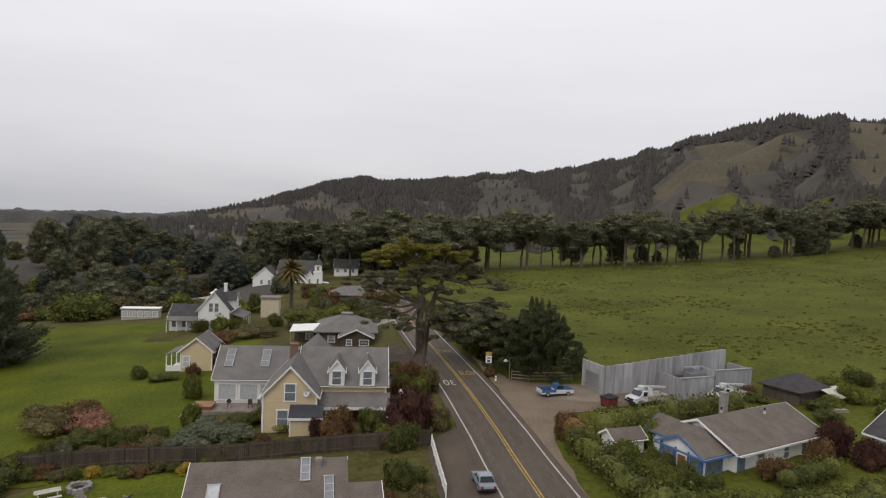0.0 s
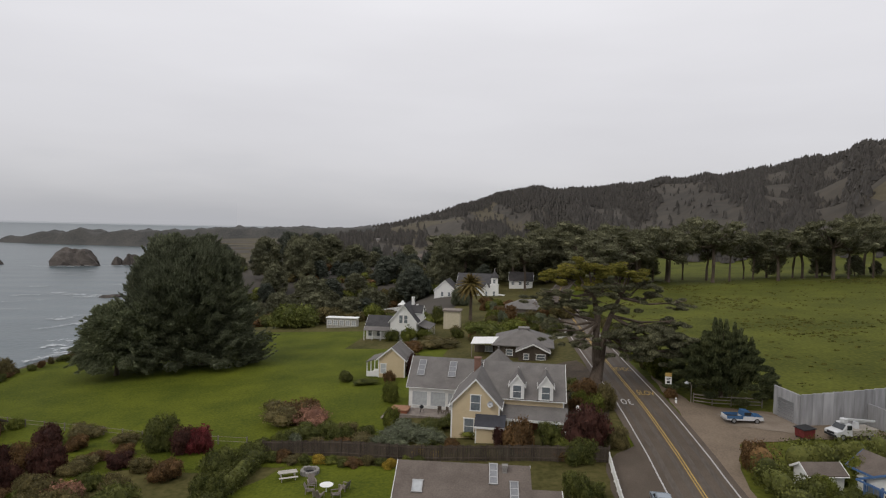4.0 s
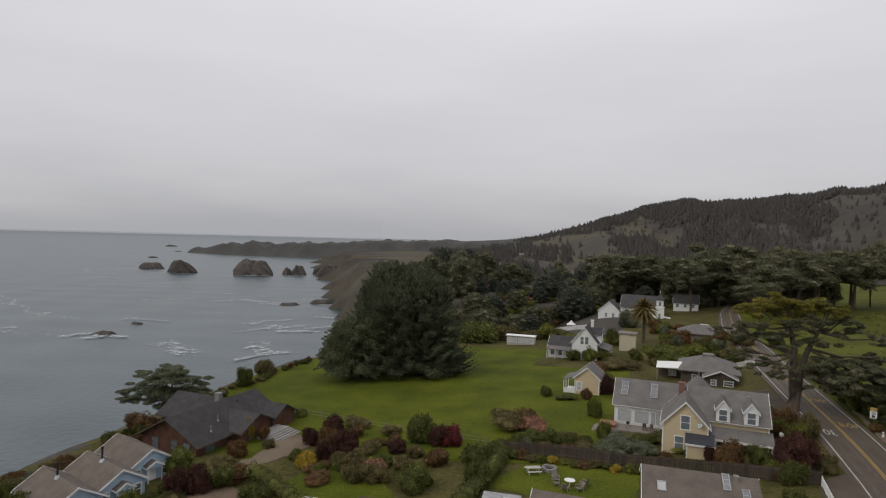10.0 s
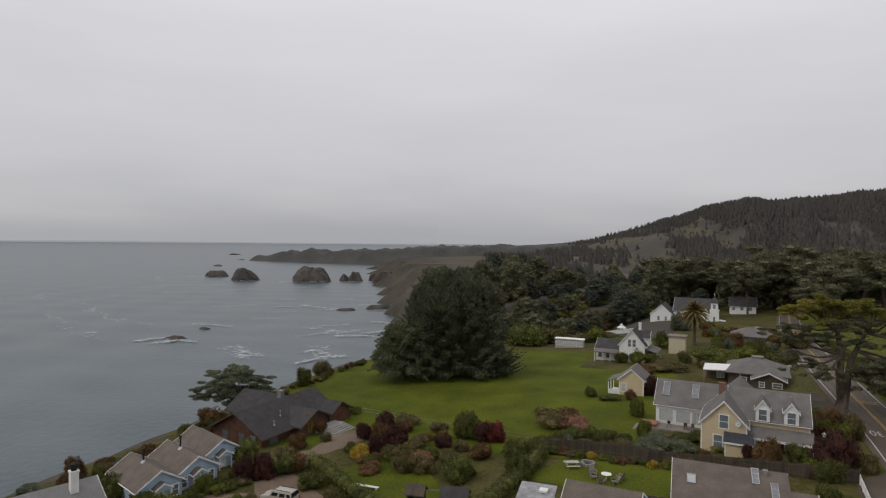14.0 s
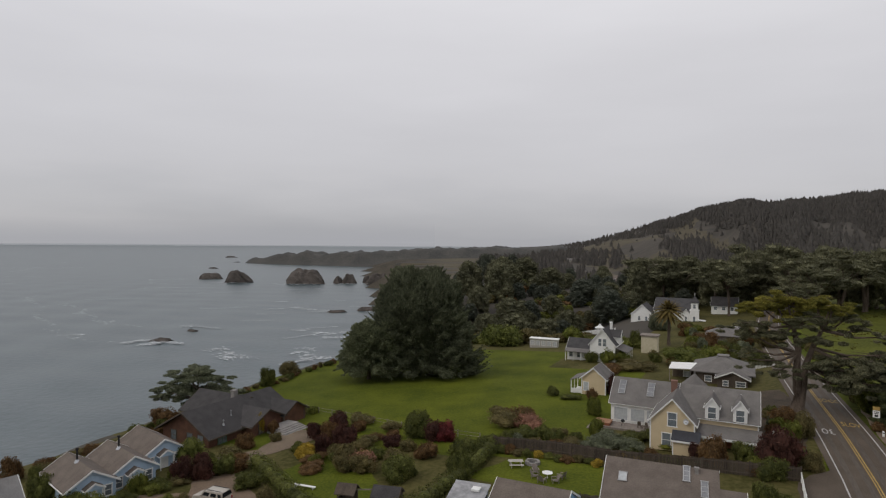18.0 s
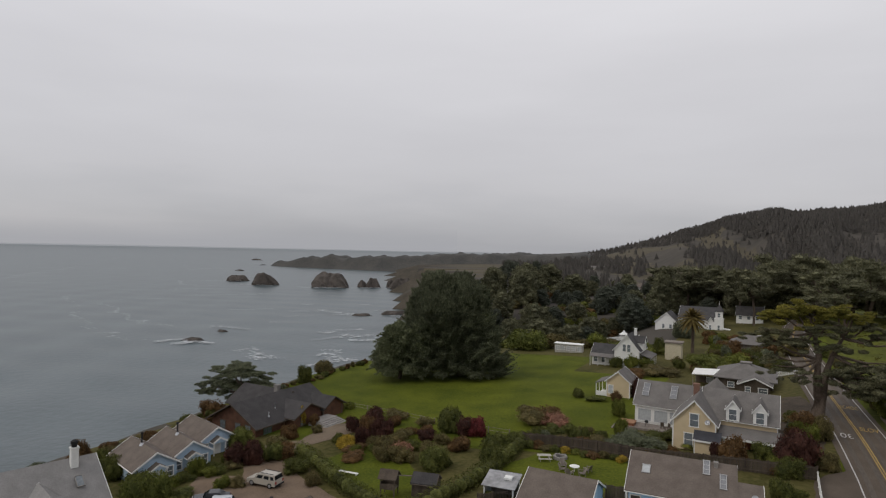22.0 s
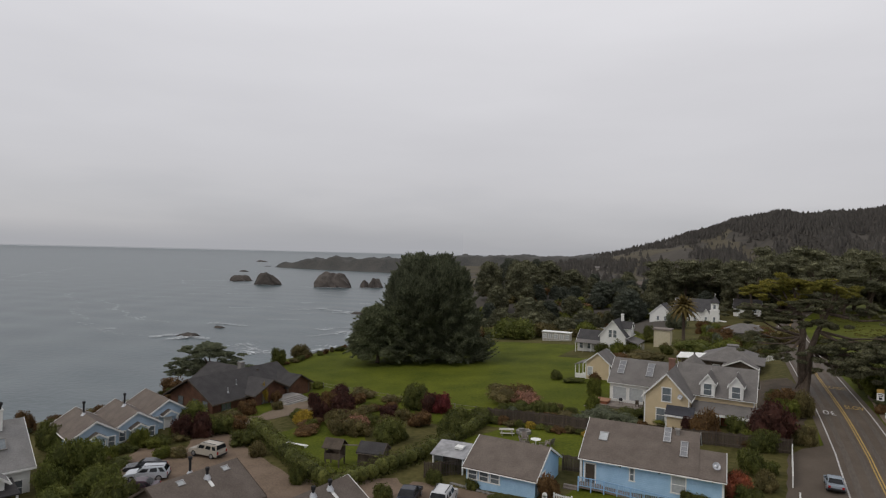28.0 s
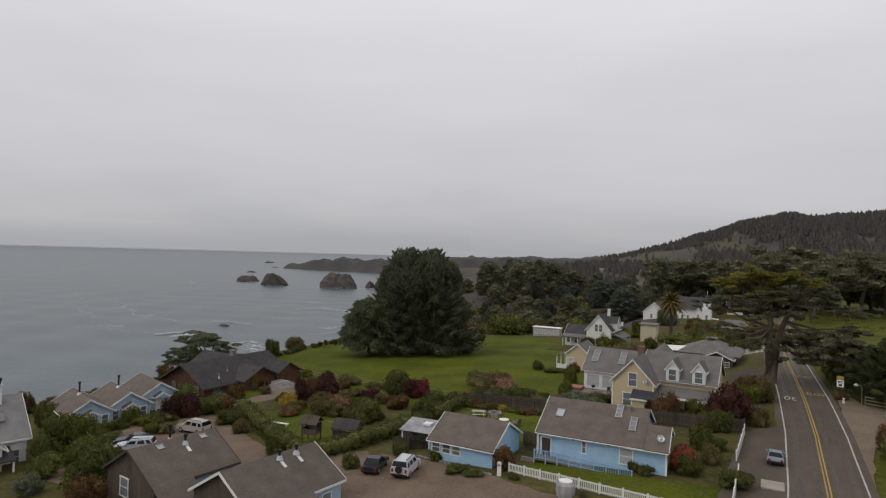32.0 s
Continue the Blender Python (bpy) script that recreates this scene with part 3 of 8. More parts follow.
def door(parent, x, y, z, w, h, face, material, trim=WHITE):
    bm = bmesh.new()
    box(bm, -w / 2 - 0.12, -0.06, 0, -w / 2, 0.02, h + 0.12)
    box(bm, w / 2, -0.06, 0, w / 2 + 0.12, 0.02, h + 0.12)
    box(bm, -w / 2, -0.06, h, w / 2, 0.02, h + 0.12)
    fr = part("door", bm, trim, parent)
    fr.matrix_local = pose(x, y, z, 0, 0, TURN[face])
    bm = bmesh.new()
    box(bm, -w / 2, -0.035, 0, w / 2, 0.015, h)
    for v in (0.12, 0.55):
        box(bm, -w * 0.38, -0.05, h * v, w * 0.38, -0.03, h * (v + 0.35))
    part("door_leaf", bm, material, fr)
    return fr


def stack(parent, x, y, z0, z1, material=BRICK, w=0.55):
    bm = bmesh.new()
    box(bm, x - w / 2, y - w / 2, z0, x + w / 2, y + w / 2, z1 - 0.18)
    box(bm, x - w / 2 - 0.06, y - w / 2 - 0.06, z1 - 0.18, x + w / 2 + 0.06, y + w / 2 + 0.06, z1)
    return part("chimney", bm, material, parent)


def flue(parent, x, y, z0, z1, material=BLACK, r=0.11):
    bm = bmesh.new()
    lathe(bm, [(r, z0), (r, z1 - 0.25), (r * 1.6, z1 - 0.25), (r * 1.6, z1)], 10, x, y)
    part("flue_pipe", bm, material, parent)
    bm = bmesh.new()
    lathe(bm, [(r * 3.2, z0 - 0.05), (r * 1.4, z0 + 0.3)], 10, x, y)
    part("flashing", bm, SILVER, parent)


# ---- houses ----
def house(name, x, y, rz, label, category="house", z=None):
    return thing(name, x, y, ground(x, y) if z is None else z, rz, label, category)


# cream farmhouse, in place: the thing's own axes follow the road
yh = house("farmhouse", 0, 88, 0, "two-storey cream clapboard farmhouse with grey shingle roof and white trim", z=0.5)
gable(yh, -0.6, 9.0, 0, 9.0, -0.8, 4.2, 7.3, "x", YELLOW, ROOF_GREY)
gable(yh, -3.9, 1.6, -3.5, 4.5, -0.8, 4.0, 6.9, "y", YELLOW, ROOF_GREY)
gable(yh, -11.2, -0.6, 6.8, 14.8, -1.4, 3.0, 5.95, "x", WHITE_BOARD, ROOF_GREY)
for dx in (3.5, 6.9):
    gable(yh, dx - 0.85, dx + 0.85, -0.35, 3.5, 3.9, 5.75, 6.9, "y", WHITE_BOARD, ROOF_GREY, over=0.15, rake=0.15)
    window(yh, dx, -0.36, 4.25, 1.05, 1.45)
window(yh, -1.15, -3.51, 3.35, 1.15, 1.75)
window(yh, -1.85, -3.51, 0.55, 1.15, 1.75)
window(yh, 9.01, 3, 0.5, 1.0, 1.6, "E"); window(yh, 9.01, 6.3, 0.5, 1.0, 1.6, "E"); window(yh, 9.01, 4.5, 3.9, 1.0, 1.5, "E")
window(yh, -3.91, -1, 0.5, 1.0, 1.6, "W")
# lean-to with a dark felt roof beside the wing
block(yh, -0.9, -5.0, -0.6, 2.2, -3.5, 1.95, YELLOW)
lean_roof(yh, [(-1.1, -5.25, 2.05), (2.4, -5.25, 2.05), (2.4, -3.4, 3.0), (-1.1, -3.4, 3.0)], ROOF_BLUE)
block(yh, -1.12, -5.3, 1.82, 2.42, -5.25, 2.04, WHITE, "gutter")
for px in (-0.9, 2.2):
    block(yh, px - 0.07, -5.04, -0.6, px + 0.07, -4.9, 1.9, WHITE, "corner_board")
# front porch
lean_roof(yh, [(1.7, -2.4, 2.3), (9.5, -2.4, 2.3), (9.5, 0.05, 3.3), (1.7, 0.05, 3.3)], ROOF_GREY)
block(yh, 1.7, -2.42, 2.0, 9.5, -2.36, 2.3, WHITE, "gutter")
block(yh, 1.8, -2.3, -0.5, 9.3, 0, 0.1, GREYWOOD, "porch_floor")
for px in (2.6, 4.4, 6.8, 9.2):
    block(yh, px - 0.08, -2.3, 0.1, px + 0.08, -2.14, 2.15, WHITE, "porch_post")
window(yh, 3.4, -0.01, 0.7, 1.0, 1.4); window(yh, 7.9, -0.01, 0.7, 1.0, 1.4)
door(yh, 5.6, -0.01, 0.1, 0.95, 2.05, "S", REDWOOD)
for zc in (-3.9, 1.6):
    block(yh, zc - 0.08, -3.56, -0.6, zc + 0.08, -3.44, 4.0, WHITE, "corner_board")
block(yh, 8.94, -0.06, -0.6, 9.08, 0.1, 4.0, WHITE, "corner_board")
# sunroom glazing and skylights
for i, px in enumerate((-9.7, -7.2, -5.2, -3.4)):
    window(yh, px, 6.79, 0.35, (2.1, 2.1, 1.4, 1.6)[i], 1.85, "S", CURTAIN, (1 + (i > 1), 1))
block(yh, -11.25, 6.72, 2.55, -2.0, 6.78, 3.1, WHITE, "fascia")
pitch = math.degrees(math.atan2(2.95, 4.0))
for px in (-9.9, -5.6):
    skylight(yh, px, 8.0, 3.0 + 1.2 * 2.95 / 4.0 + 0.26, 0.95, 2.6, pitch, "S", SKYGLASS)
stack(yh, -1.7, 4.0, 6.0, 7.9, BRICK, 0.8)
# octagonal cupola roof behind the ridge and a vent
bm = bmesh.new(); lathe(bm, [(1.9, 6.2), (1.9, 6.4), (0.12, 8.0), (0.12, 8.35)], 8, 0.6, 9.4); part("turret_roof", bm, ROOF_GREY, yh)
# satellite dish
bm = bmesh.new(); lathe(bm, [(0.05, 0.12), (0.25, 0.02), (0.36, 0.10), (0.34, 0.10), (0.22, 0.05)], 14)
dish = part("satellite_dish", bm, SILVER, yh); dish.matrix_local = pose(0.6, -3.75, 4.2, 65, 0, -20)
deck = thing("deck", -8.5, 93.0, 0.0, 0, "grey weathered timber deck with broad steps against the sunroom", "deck")
block(deck, -4.2, -1.6, -0.2, 4.0, 1.7, 0.45, GREYWOOD, "platform")
for i in range(3):
    block(deck, -4.9 - 0.35 * i, -1.6 - 0.25 * i, -0.4, -4.2 - 0.3 * i, 1.0, 0.3 - 0.15 * i, GREYWOOD, "step")

# blue house
bh = house("blue_house", 1.8, 59.3, 5, "sky-blue shingled bungalow with brown-grey roof and white trim", z=0.6)
gable(bh, -6.4, 3.6, 0, 9.6, -0.9, 2.75, 5.1, "x", BLUE, ROOF_BROWN, over=0.5, rake=0.35, bare=(1, -1))
gable(bh, 2.7, 5.9, 0.012, 5.588, -0.9, 2.70, 4.06, "x", BLUE, ROOF_BROWN, over=0.5, rake=0.35)
bp_ = math.degrees(math.atan2(2.35, 4.8))
for px, py, w, h, pn in ((-4.9, 2.0, 0.75, 1.05, CURTAIN), (1.0, 3.0, 0.6, 1.9, SKYGLASS), (2.6, 1.5, 0.6, 1.9, SKYGLASS)):
    skylight(bh, px, py, 2.75 + py * 2.35 / 4.8 + 0.22, w, h, bp_, "S", pn)
window(bh, 2.3, -0.01, 0.75, 1.25, 1.5, "S", CURTAIN)
window(bh, -1.8, -0.01, 1.15, 0.42, 1.15, "S", GLASSY)
window(bh, 6.01, 3.2, 0.8, 1.1, 1.3, "E"); window(bh, 3.71, 7.5, 0.8, 1.1, 1.3, "E"); window(bh, -6.61, 4.8, 1.0, 1.0, 1.2, "W")
door(bh, -5.7, -0.01, 0.0, 0.9, 2.05, "S", DARKWOOD)
for px in (-6.6, 6.0):
    block(bh, px - 0.1, -0.06, -0.5, px + 0.1, 0.1, 2.6, WHITE, "corner_board")
for px in (-2.9, 0.6, 5.2):
    block(bh, px - 0.12, -0.12, 2.25, px + 0.12, 0, 2.4, BLACK, "soffit_vent")
stack(bh, 1.9, 4.2, 4.3, 5.5, PAVE_GREY, 0.35)
bm = bmesh.new(); lathe(bm, [(0.05, 0.12), (0.25, 0.02), (0.36, 0.10), (0.34, 0.10), (0.22, 0.05)], 14)
dish = part("satellite_dish", bm, SILVER, bh); dish.matrix_local = pose(5.4, 0.6, 3.55, 55, 0, 20)

# blue garage
sh = house("blue_garage", -11.1, 57.0, 2, "sky-blue garage cottage with brown-grey gable roof", z=-0.1)
gable(sh, -3.6, 3.5, -3.6, 3.6, -0.7, 2.15, 4.0, "x", BLUE, ROOF_BROWN, over=0.4, rake=0.25)
for px in (-2.9, -1.7, -0.55):
    window(sh, px, -3.61, 0.95, 0.95, 0.85)
door(sh, 3.51, -1.4, 0.0, 0.95, 2.05, "E", REDWOOD)
window(sh, 3.51, -2.7, 0.7, 0.7, 1.1, "E")

# three little cliff cottages
for i, (cx, cy) in enumerate(((-63.3, 43.6), (-63.3, 48.9), (-65.6, 54.9))):
    ct = house("cottage", cx, cy, -14, "pale blue clapboard cottage with brown-grey roof and white porch trim", z=-2.6)
    tagged(ct, group="cliff cottages")
    gable(ct, -4.2, 4.0, -2.6, 2.6, -2.5, 2.3, 3.9, "x", PALE_BLUE, ROOF_BROWN, over=0.35, rake=0.35)
    gable(ct, 4.0, 5.0, -0.9, 0.9, 1.9, 2.05, 2.6, "x", PALE_BLUE, ROOF_BROWN, over=0.15, rake=0.1)
    for py in (-0.85, 0.85):
        block(ct, 4.85, py - 0.06, -0.6, 4.97, py + 0.06, 2.0, WHITE, "porch_post")
    door(ct, 4.01, 0, 0, 0.85, 2.0, "E", WHITE)
    window(ct, 4.01, -1.75, 0.6, 0.8, 1.2, "E"); window(ct, 4.01, 1.75, 0.6, 0.8, 1.2, "E")
    if i < 2:
        flue(ct, -0.3, -0.2, 3.9, 5.6)

# brown shingled lodge
lg = house("lodge", -67, 70, 0, "red-brown shingled lodge with wide charcoal roofs", z=-2.9)
gable(lg, -5.5, 4.5, -8.0, 9.0, -2.5, 2.3, 5.0, "y", SHAKE, ROOF_DARK, DARKWOOD, over=0.9, rake=0.8)
gable(lg, 0, 6.6, -1.6, 5.0, -1.5, 2.4, 4.0, "x", SHAKE, ROOF_DARK, DARKWOOD, over=0.6, rake=0.6)
gable(lg, -11, 0, 0.5, 8.0, -2.5, 2.3, 4.6, "x", SHAKE, ROOF_DARK, DARKWOOD, over=0.8, rake=0.6)
gable(lg, 0, 6.9, 5.2, 10.5, -1.0, 2.4, 3.9, "x", SHAKE, ROOF_DARK, DARKWOOD, over=0.5, rake=0.5)
for px in (-3.0, 0.5, 2.8):
    window(lg, px, -8.01, 0.6, 1.2, 1.4, "S", GLASSY, (1, 2), DARKWOOD)
GREENTRIM = mat("green_window_trim", (0.05, 0.10, 0.06), (0.08, 0.14, 0.09), 0.6)
window(lg, 4.51, -5.5, 0.5, 1.6, 1.3, "E", GLASSY, (2, 1), GREENTRIM); window(lg, 6.61, 0.4, 0.6, 1.2, 1.4, "E", GLASSY, (2, 1), DARKWOOD)
stack(lg, -1.5, 2.5, 4.2, 6.0, PAVE_GREY, 0.8)
flue(lg, 2.6, -2.0, 3.3, 4.3, SILVER, 0.07); flue(lg, 3.8, -4.6, 2.8, 3.6, SILVER, 0.07)
for px, py in ((6.8, 5.3), (6.8, 10.2)):
    block(lg, px - 0.12, py - 0.12, -0.6, px + 0.12, py + 0.12, 2.4, DARKWOOD, "porch_post")
steps = thing("stone_steps", -57.6, 73.6, ground(-57.6, 73.6), 0, "broad pale stone steps up to the lodge porch", "steps")
for i in range(5):
    block(steps, -2.2, -2.6 + 0.1 * i, -0.4, 2.0 - 0.45 * i, 2.6 - 0.1 * i, 0.15 + 0.16 * i, PAVE_GREY, "step", 0.03)

# white farmhouse beyond the lawn
wh = house("white_house", -23.7, 146, 0, "white clapboard two-storey house with grey gable roof and porch", z=-0.7)
gable(wh, -3.0, 3.0, 0, 9, -0.9, 4.4, 8.0, "y", WHITE_BOARD, ROOF_SLATE)
gable(wh, -9.0, -3.0, 1.5, 7.5, -0.9, 2.5, 4.7, "x", WHITE_BOARD, ROOF_SLATE)
gable(wh, 0.5, 3.6, 3.2, 6.2, 4.0, 6.0, 7.4, "x", WHITE_BOARD, ROOF_SLATE, over=0.2, rake=0.2)
lean_roof(wh, [(3.0, 1, 3.6), (5.8, 1, 2.7), (5.8, 9, 2.7), (3.0, 9, 3.6)], ROOF_GREY)
lean_roof(wh, [(-9.2, -0.3, 2.1), (-3.2, -0.3, 2.1), (-3.2, 1.5, 2.7), (-9.2, 1.5, 2.7)], ROOF_GREY)
for py in (1.2, 3.1, 5.0, 6.9, 8.8):
    block(wh, 5.5, py - 0.07, -0.6, 5.64, py + 0.07, 2.6, WHITE, "porch_post")
for px in (-9.0, -7.1, -5.2, -3.4):
    block(wh, px - 0.07, -0.2, -0.6, px + 0.07, -0.06, 2.0, WHITE, "porch_post")
window(wh, -0.55, -0.01, 4.0, 0.85, 1.7); window(wh, 0.55, -0.01, 4.0, 0.85, 1.7)
window(wh, 0, -0.01, 0.7, 1.1, 1.6); window(wh, -6, 1.49, 0.5, 1.0, 1.5); window(wh, -8, 1.49, 0.5, 1.0, 1.5)
stack(wh, 1.0, 5.5, 7.0, 9.3, WHITE, 0.6)

# church with a square bell tower
chh = house("church", -17.6, 238, 0, "white clapboard church with charcoal roof and square bell tower", z=-1.2)
gable(chh, -6.5, 6.5, 0, 14, -1, 4.4, 8.6, "x", WHITE_BOARD, ROOF_SLATE)
gable(chh, -14.5, -6.5, -3, 8, -1, 2.8, 6.4, "y", WHITE_BOARD, ROOF_SLATE)
gable(chh, 3.6, 6.3, -2.2, 0, -1, 3.6, 5.6, "y", WHITE_BOARD, ROOF_SLATE)
block(chh, 6.3, -3.0, -1, 9.3, 0.0, 5.3, WHITE_BOARD, "tower")
block(chh, 6.6, -2.7, 5.3, 9.0, -0.3, 8.2, WHITE_BOARD, "belfry")
hip(chh, 6.6, 9.0, -2.7, -0.3, 8.2, 10.6, ROOF_SLATE, 0.35)
block(chh, 6.15, -3.15, 5.2, 9.45, 0.1, 5.45, WHITE, "cornice"); block(chh, 6.4, -2.9, 8.0, 9.2, -0.1, 8.25, WHITE, "cornice")
block(chh, 7.72, -1.58, 10.4, 7.88, -1.42, 11.6, WHITE, "finial")
for px in (-11.5, -8.9):
    window(chh, px, -3.01, 0.5, 0.9, 1.5)
for px in (-5, -3, -1, 1):
    window(chh, px, -0.01, 0.6, 0.9, 1.6)
window(chh, 4.9, -2.21, 0.9, 0.8, 1.9); window(chh, 7.8, -3.01, 0.9, 0.8, 2.1); window(chh, 7.8, -2.71, 6.0, 0.9, 1.4)
lean_roof(chh, [(8.6, -3.2, 1.9), (11.6, -3.2, 1.6), (11.6, 0.4, 1.6), (8.6, 0.4, 1.9)], WHITE)
for py in (-3.0, 0.2):
    block(chh, 11.3, py - 0.1, -1, 11.5, py + 0.1, 1.6, WHITE, "porch_post")

# little cream cottage on the lawn
cc = house("garden_cottage", -18.0, 112.4, 0, "small cream cottage with grey gable roof and white porch", z=-0.5)
gable(cc, -2.2, 2.2, 0, 6.0, -1.2, 3.3, 5.1, "y", YELLOW, ROOF_GREY)
lean_roof(cc, [(-4.6, 0.4, 2.5), (-2.2, 0.4, 3.3), (-2.2, 5.8, 3.3), (-4.6, 5.8, 2.5)], ROOF_GREY)
block(cc, -4.4, 0.5, -1.2, -2.2, 5.6, 0.1, WHITE, "porch_floor")
for py in (0.6, 3.0, 5.5):
    block(cc, -4.45, py - 0.07, 0.1, -4.31, py + 0.07, 2.5, WHITE, "porch_post")
block(cc, -4.35, 0.45, 0.1, -2.3, 0.55, 0.9, WHITE, "porch_rail")
window(cc, -1.4, -0.01, 0.9, 0.95, 1.5, "S", CURTAIN)
block(cc, 2.2, 1.0, 2.0, 3.4, 3.0, 2.15, WHITE, "awning")
for px in (-2.2, 2.2):
    block(cc, px - 0.08, -0.05, -0.9, px + 0.08, 0.1, 3.3, WHITE, "corner_board")
for i in range(3):
    block(cc, -5.2 - 0.4 * i, 1.5, -1.2, -4.4 - 0.4 * i, 4.5, -0.1 - 0.3 * i, GREYWOOD, "step")

# dark ranch house with a white canopy
rh = house("ranch_house", 2.4, 128.4, 0, "dark-walled ranch house with grey shingle roof and white canopy", z=0.4)
block(rh, -4.2, 0, -1.2, 6.0, 11, 2.7, DARKWOOD); hip(rh, -4.2, 6.0, 0, 11, 2.7, 5.2, ROOF_GREY, 0.7)
block(rh, -0.2, 4.6, 5.0, 2.0, 6.4, 5.32, PAVE_GREY, "ridge_vent", 0.08)
gable(rh, 0.2, 5.4, -3.2, 3.0, -1.2, 2.4, 3.6, "y", DARKWOOD, ROOF_GREY, WHITE, over=0.5, rake=0.5)
window(rh, 4.2, -3.21, 0.9, 1.6, 0.9); window(rh, -1.6, -0.01, 0.8, 1.2, 1.0); window(rh, 1.6, -3.21, 0.9, 0.9, 0.9)
lean_roof(rh, [(-9.0, 0.5, 2.5), (-3.8, 0.5, 2.8), (-3.8, 6.0, 3.1), (-9.0, 6.0, 2.8)], WHITE, "canopy", 0.12)
for px, py in ((-8.8, 0.7), (-4.2, 0.7), (-8.8, 5.8), (-4.2, 5.8)):
    block(rh, px - 0.06, py - 0.06, -1.0, px + 0.06, py + 0.06, 2.45, GREYWOOD, "canopy_post")
block(rh, -8.6, 5.2, -1.0, -4.2, 5.4, 1.4, DARKWOOD, "panel"); window(rh, -5.9, 5.19, 0.2, 1.4, 1.0, "S", CURTAIN, (2, 1))

# roofless grey works building with a tall back wall
gb = house("works_building", 36.4, 91.2, 14, "weathered grey metal and concrete works building with a tall back wall", z=2.6)
def sheet_wall(x0, y0, x1, y1, h, hx=None):
    bm = bmesh.new()
    d = Vector((x1 - x0, y1 - y0, 0)); n = max(1, int(d.length / 1.22)); d /= n
    side = Vector((-d.y, d.x, 0)).normalized()
    for i in range(n):
        a = Vector((x0, y0, 0)) + d * (i + 0.012); b = Vector((x0, y0, 0)) + d * (i + 0.988)
        t = h if hx is None else h + (hx - h) * (i + 0.5) / n
        lift = 0.012 * ((i * 7) % 3)
        o = [a - side * (0.1 + lift), b - side * (0.1 + lift), b + side * 0.1, a + side * 0.1]
        lo = [bm.verts.new((v.x, v.y, -0.8)) for v in o]; hi = [bm.verts.new((v.x, v.y, t)) for v in o]
        bm.faces.new(hi); bm.faces.new(list(reversed(lo)))
        for k in range(4):
            bm.faces.new((lo[k], lo[(k + 1) % 4], hi[(k + 1) % 4], hi[k]))
        bmesh.ops.recalc_face_normals(bm, faces=bm.faces[:])
        part("panel", bm, METAL_SHEET, gb)
        bm = bmesh.new()
    bm.free()
sheet_wall(0, 0, 19.5, 0, 3.7, 5.2)
sheet_wall(0, 4.9, 0, 0.15, 3.6)
for i, (xa, xb, h) in enumerate(((8.2, 13.6, 2.7), (13.8, 20.0, 3.4))):
    block(gb, xa, -4.0, -0.8, xb, -3.75, h, METAL_SHEET); block(gb, xa, -3.75, -0.8, xa + 0.22, -0.15, h, METAL_SHEET)
    block(gb, xa - 0.06, -4.06, h, xb + 0.06, -3.69, h + 0.1, SILVER, "coping")
block(gb, 19.78, -3.75, -0.8, 20.0, -0.15, 3.4, METAL_SHEET)
block(gb, 8.5, -3.7, 1.9, 13.5, -0.2, 2.05, ROOF_DARK, "flat_roof"); block(gb, 14.1, -3.7, 2.3, 19.7, -0.2, 2.45, ROOF_DARK, "flat_roof")
block(gb, -0.16, 1.2, -0.3, -0.11, 4.0, 2.4, SILVER, "roller_door")
for i in range(6):
    block(gb, -0.20, 1.2, -0.2 + 0.42 * i, -0.165, 4.0, -0.15 + 0.42 * i, METAL_SHEET, "slat")
block(gb, 11.4, -2.4, 2.05, 14.0, -1.0, 2.75, SILVER, "duct"); block(gb, 12.0, -2.2, 2.75, 13.0, -1.2, 3.4, SILVER, "vent_box"); block(gb, 10.8, -1.9, 3.4, 13.9, -1.5, 3.55, SILVER, "vent_hood")

# house with blue trim, its white shed, the barn and the grey house
BLUETRIM = mat("bright_blue_trim", (0.06, 0.12, 0.25), (0.09, 0.17, 0.34), 0.5, vary=0.02)
bt = house("bungalow", 43.4, 74.6, 22, "white bungalow with bright blue trim and brown-grey roof", z=2.1)
bt.scale = (0.9, 0.9, 0.9)
gable(bt, -7.0, 7.6, -4.2, 4.2, -0.9, 2.4, 4.3, "x", WHITE_BOARD, ROOF_BROWN, WHITE, over=0.5, rake=0.5)
gable(bt, -11.0, -6.9, -3.4, 1.6, -0.9, 2.2, 3.5, "x", WHITE_BOARD, ROOF_BROWN, BLUETRIM, over=0.35, rake=0.4)
gable(bt, -9.2, -5.6, -1.0, 4.6, -0.9, 2.3, 3.5, "y", WHITE_BOARD, ROOF_BROWN, BLUETRIM, over=0.3, rake=0.3)
block(bt, -11.5, -4.1, 2.02, -6.6, -3.9, 2.2, BLUETRIM, "fascia"); block(bt, -7.1, -4.78, 2.0, 8.0, -4.68, 2.2, WHITE, "gutter")
for py in (-3.4, -1.9, -0.4, 1.4):
    block(bt, -11.12, py - 0.1, -0.6, -10.92, py + 0.1, 2.2, BLUETRIM, "porch_post")
block(bt, -11.04, -1.8, -0.6, -11.0, -0.5, 0.5, BLUETRIM, "porch_rail")
window(bt, -11.01, -2.65, 0.5, 1.0, 1.4, "W", GLASSY, (1, 2), BLUETRIM); window(bt, -11.01, 0.5, 0.5, 1.3, 1.4, "W", GLASSY, (2, 1), BLUETRIM); door(bt, -11.01, -1.1, -0.4, 0.9, 2.0, "W", REDWOOD)
window(bt, -9.2, -3.41, 0.4, 2.4, 1.3, "S", GLASSY, (3, 1), BLUETRIM)
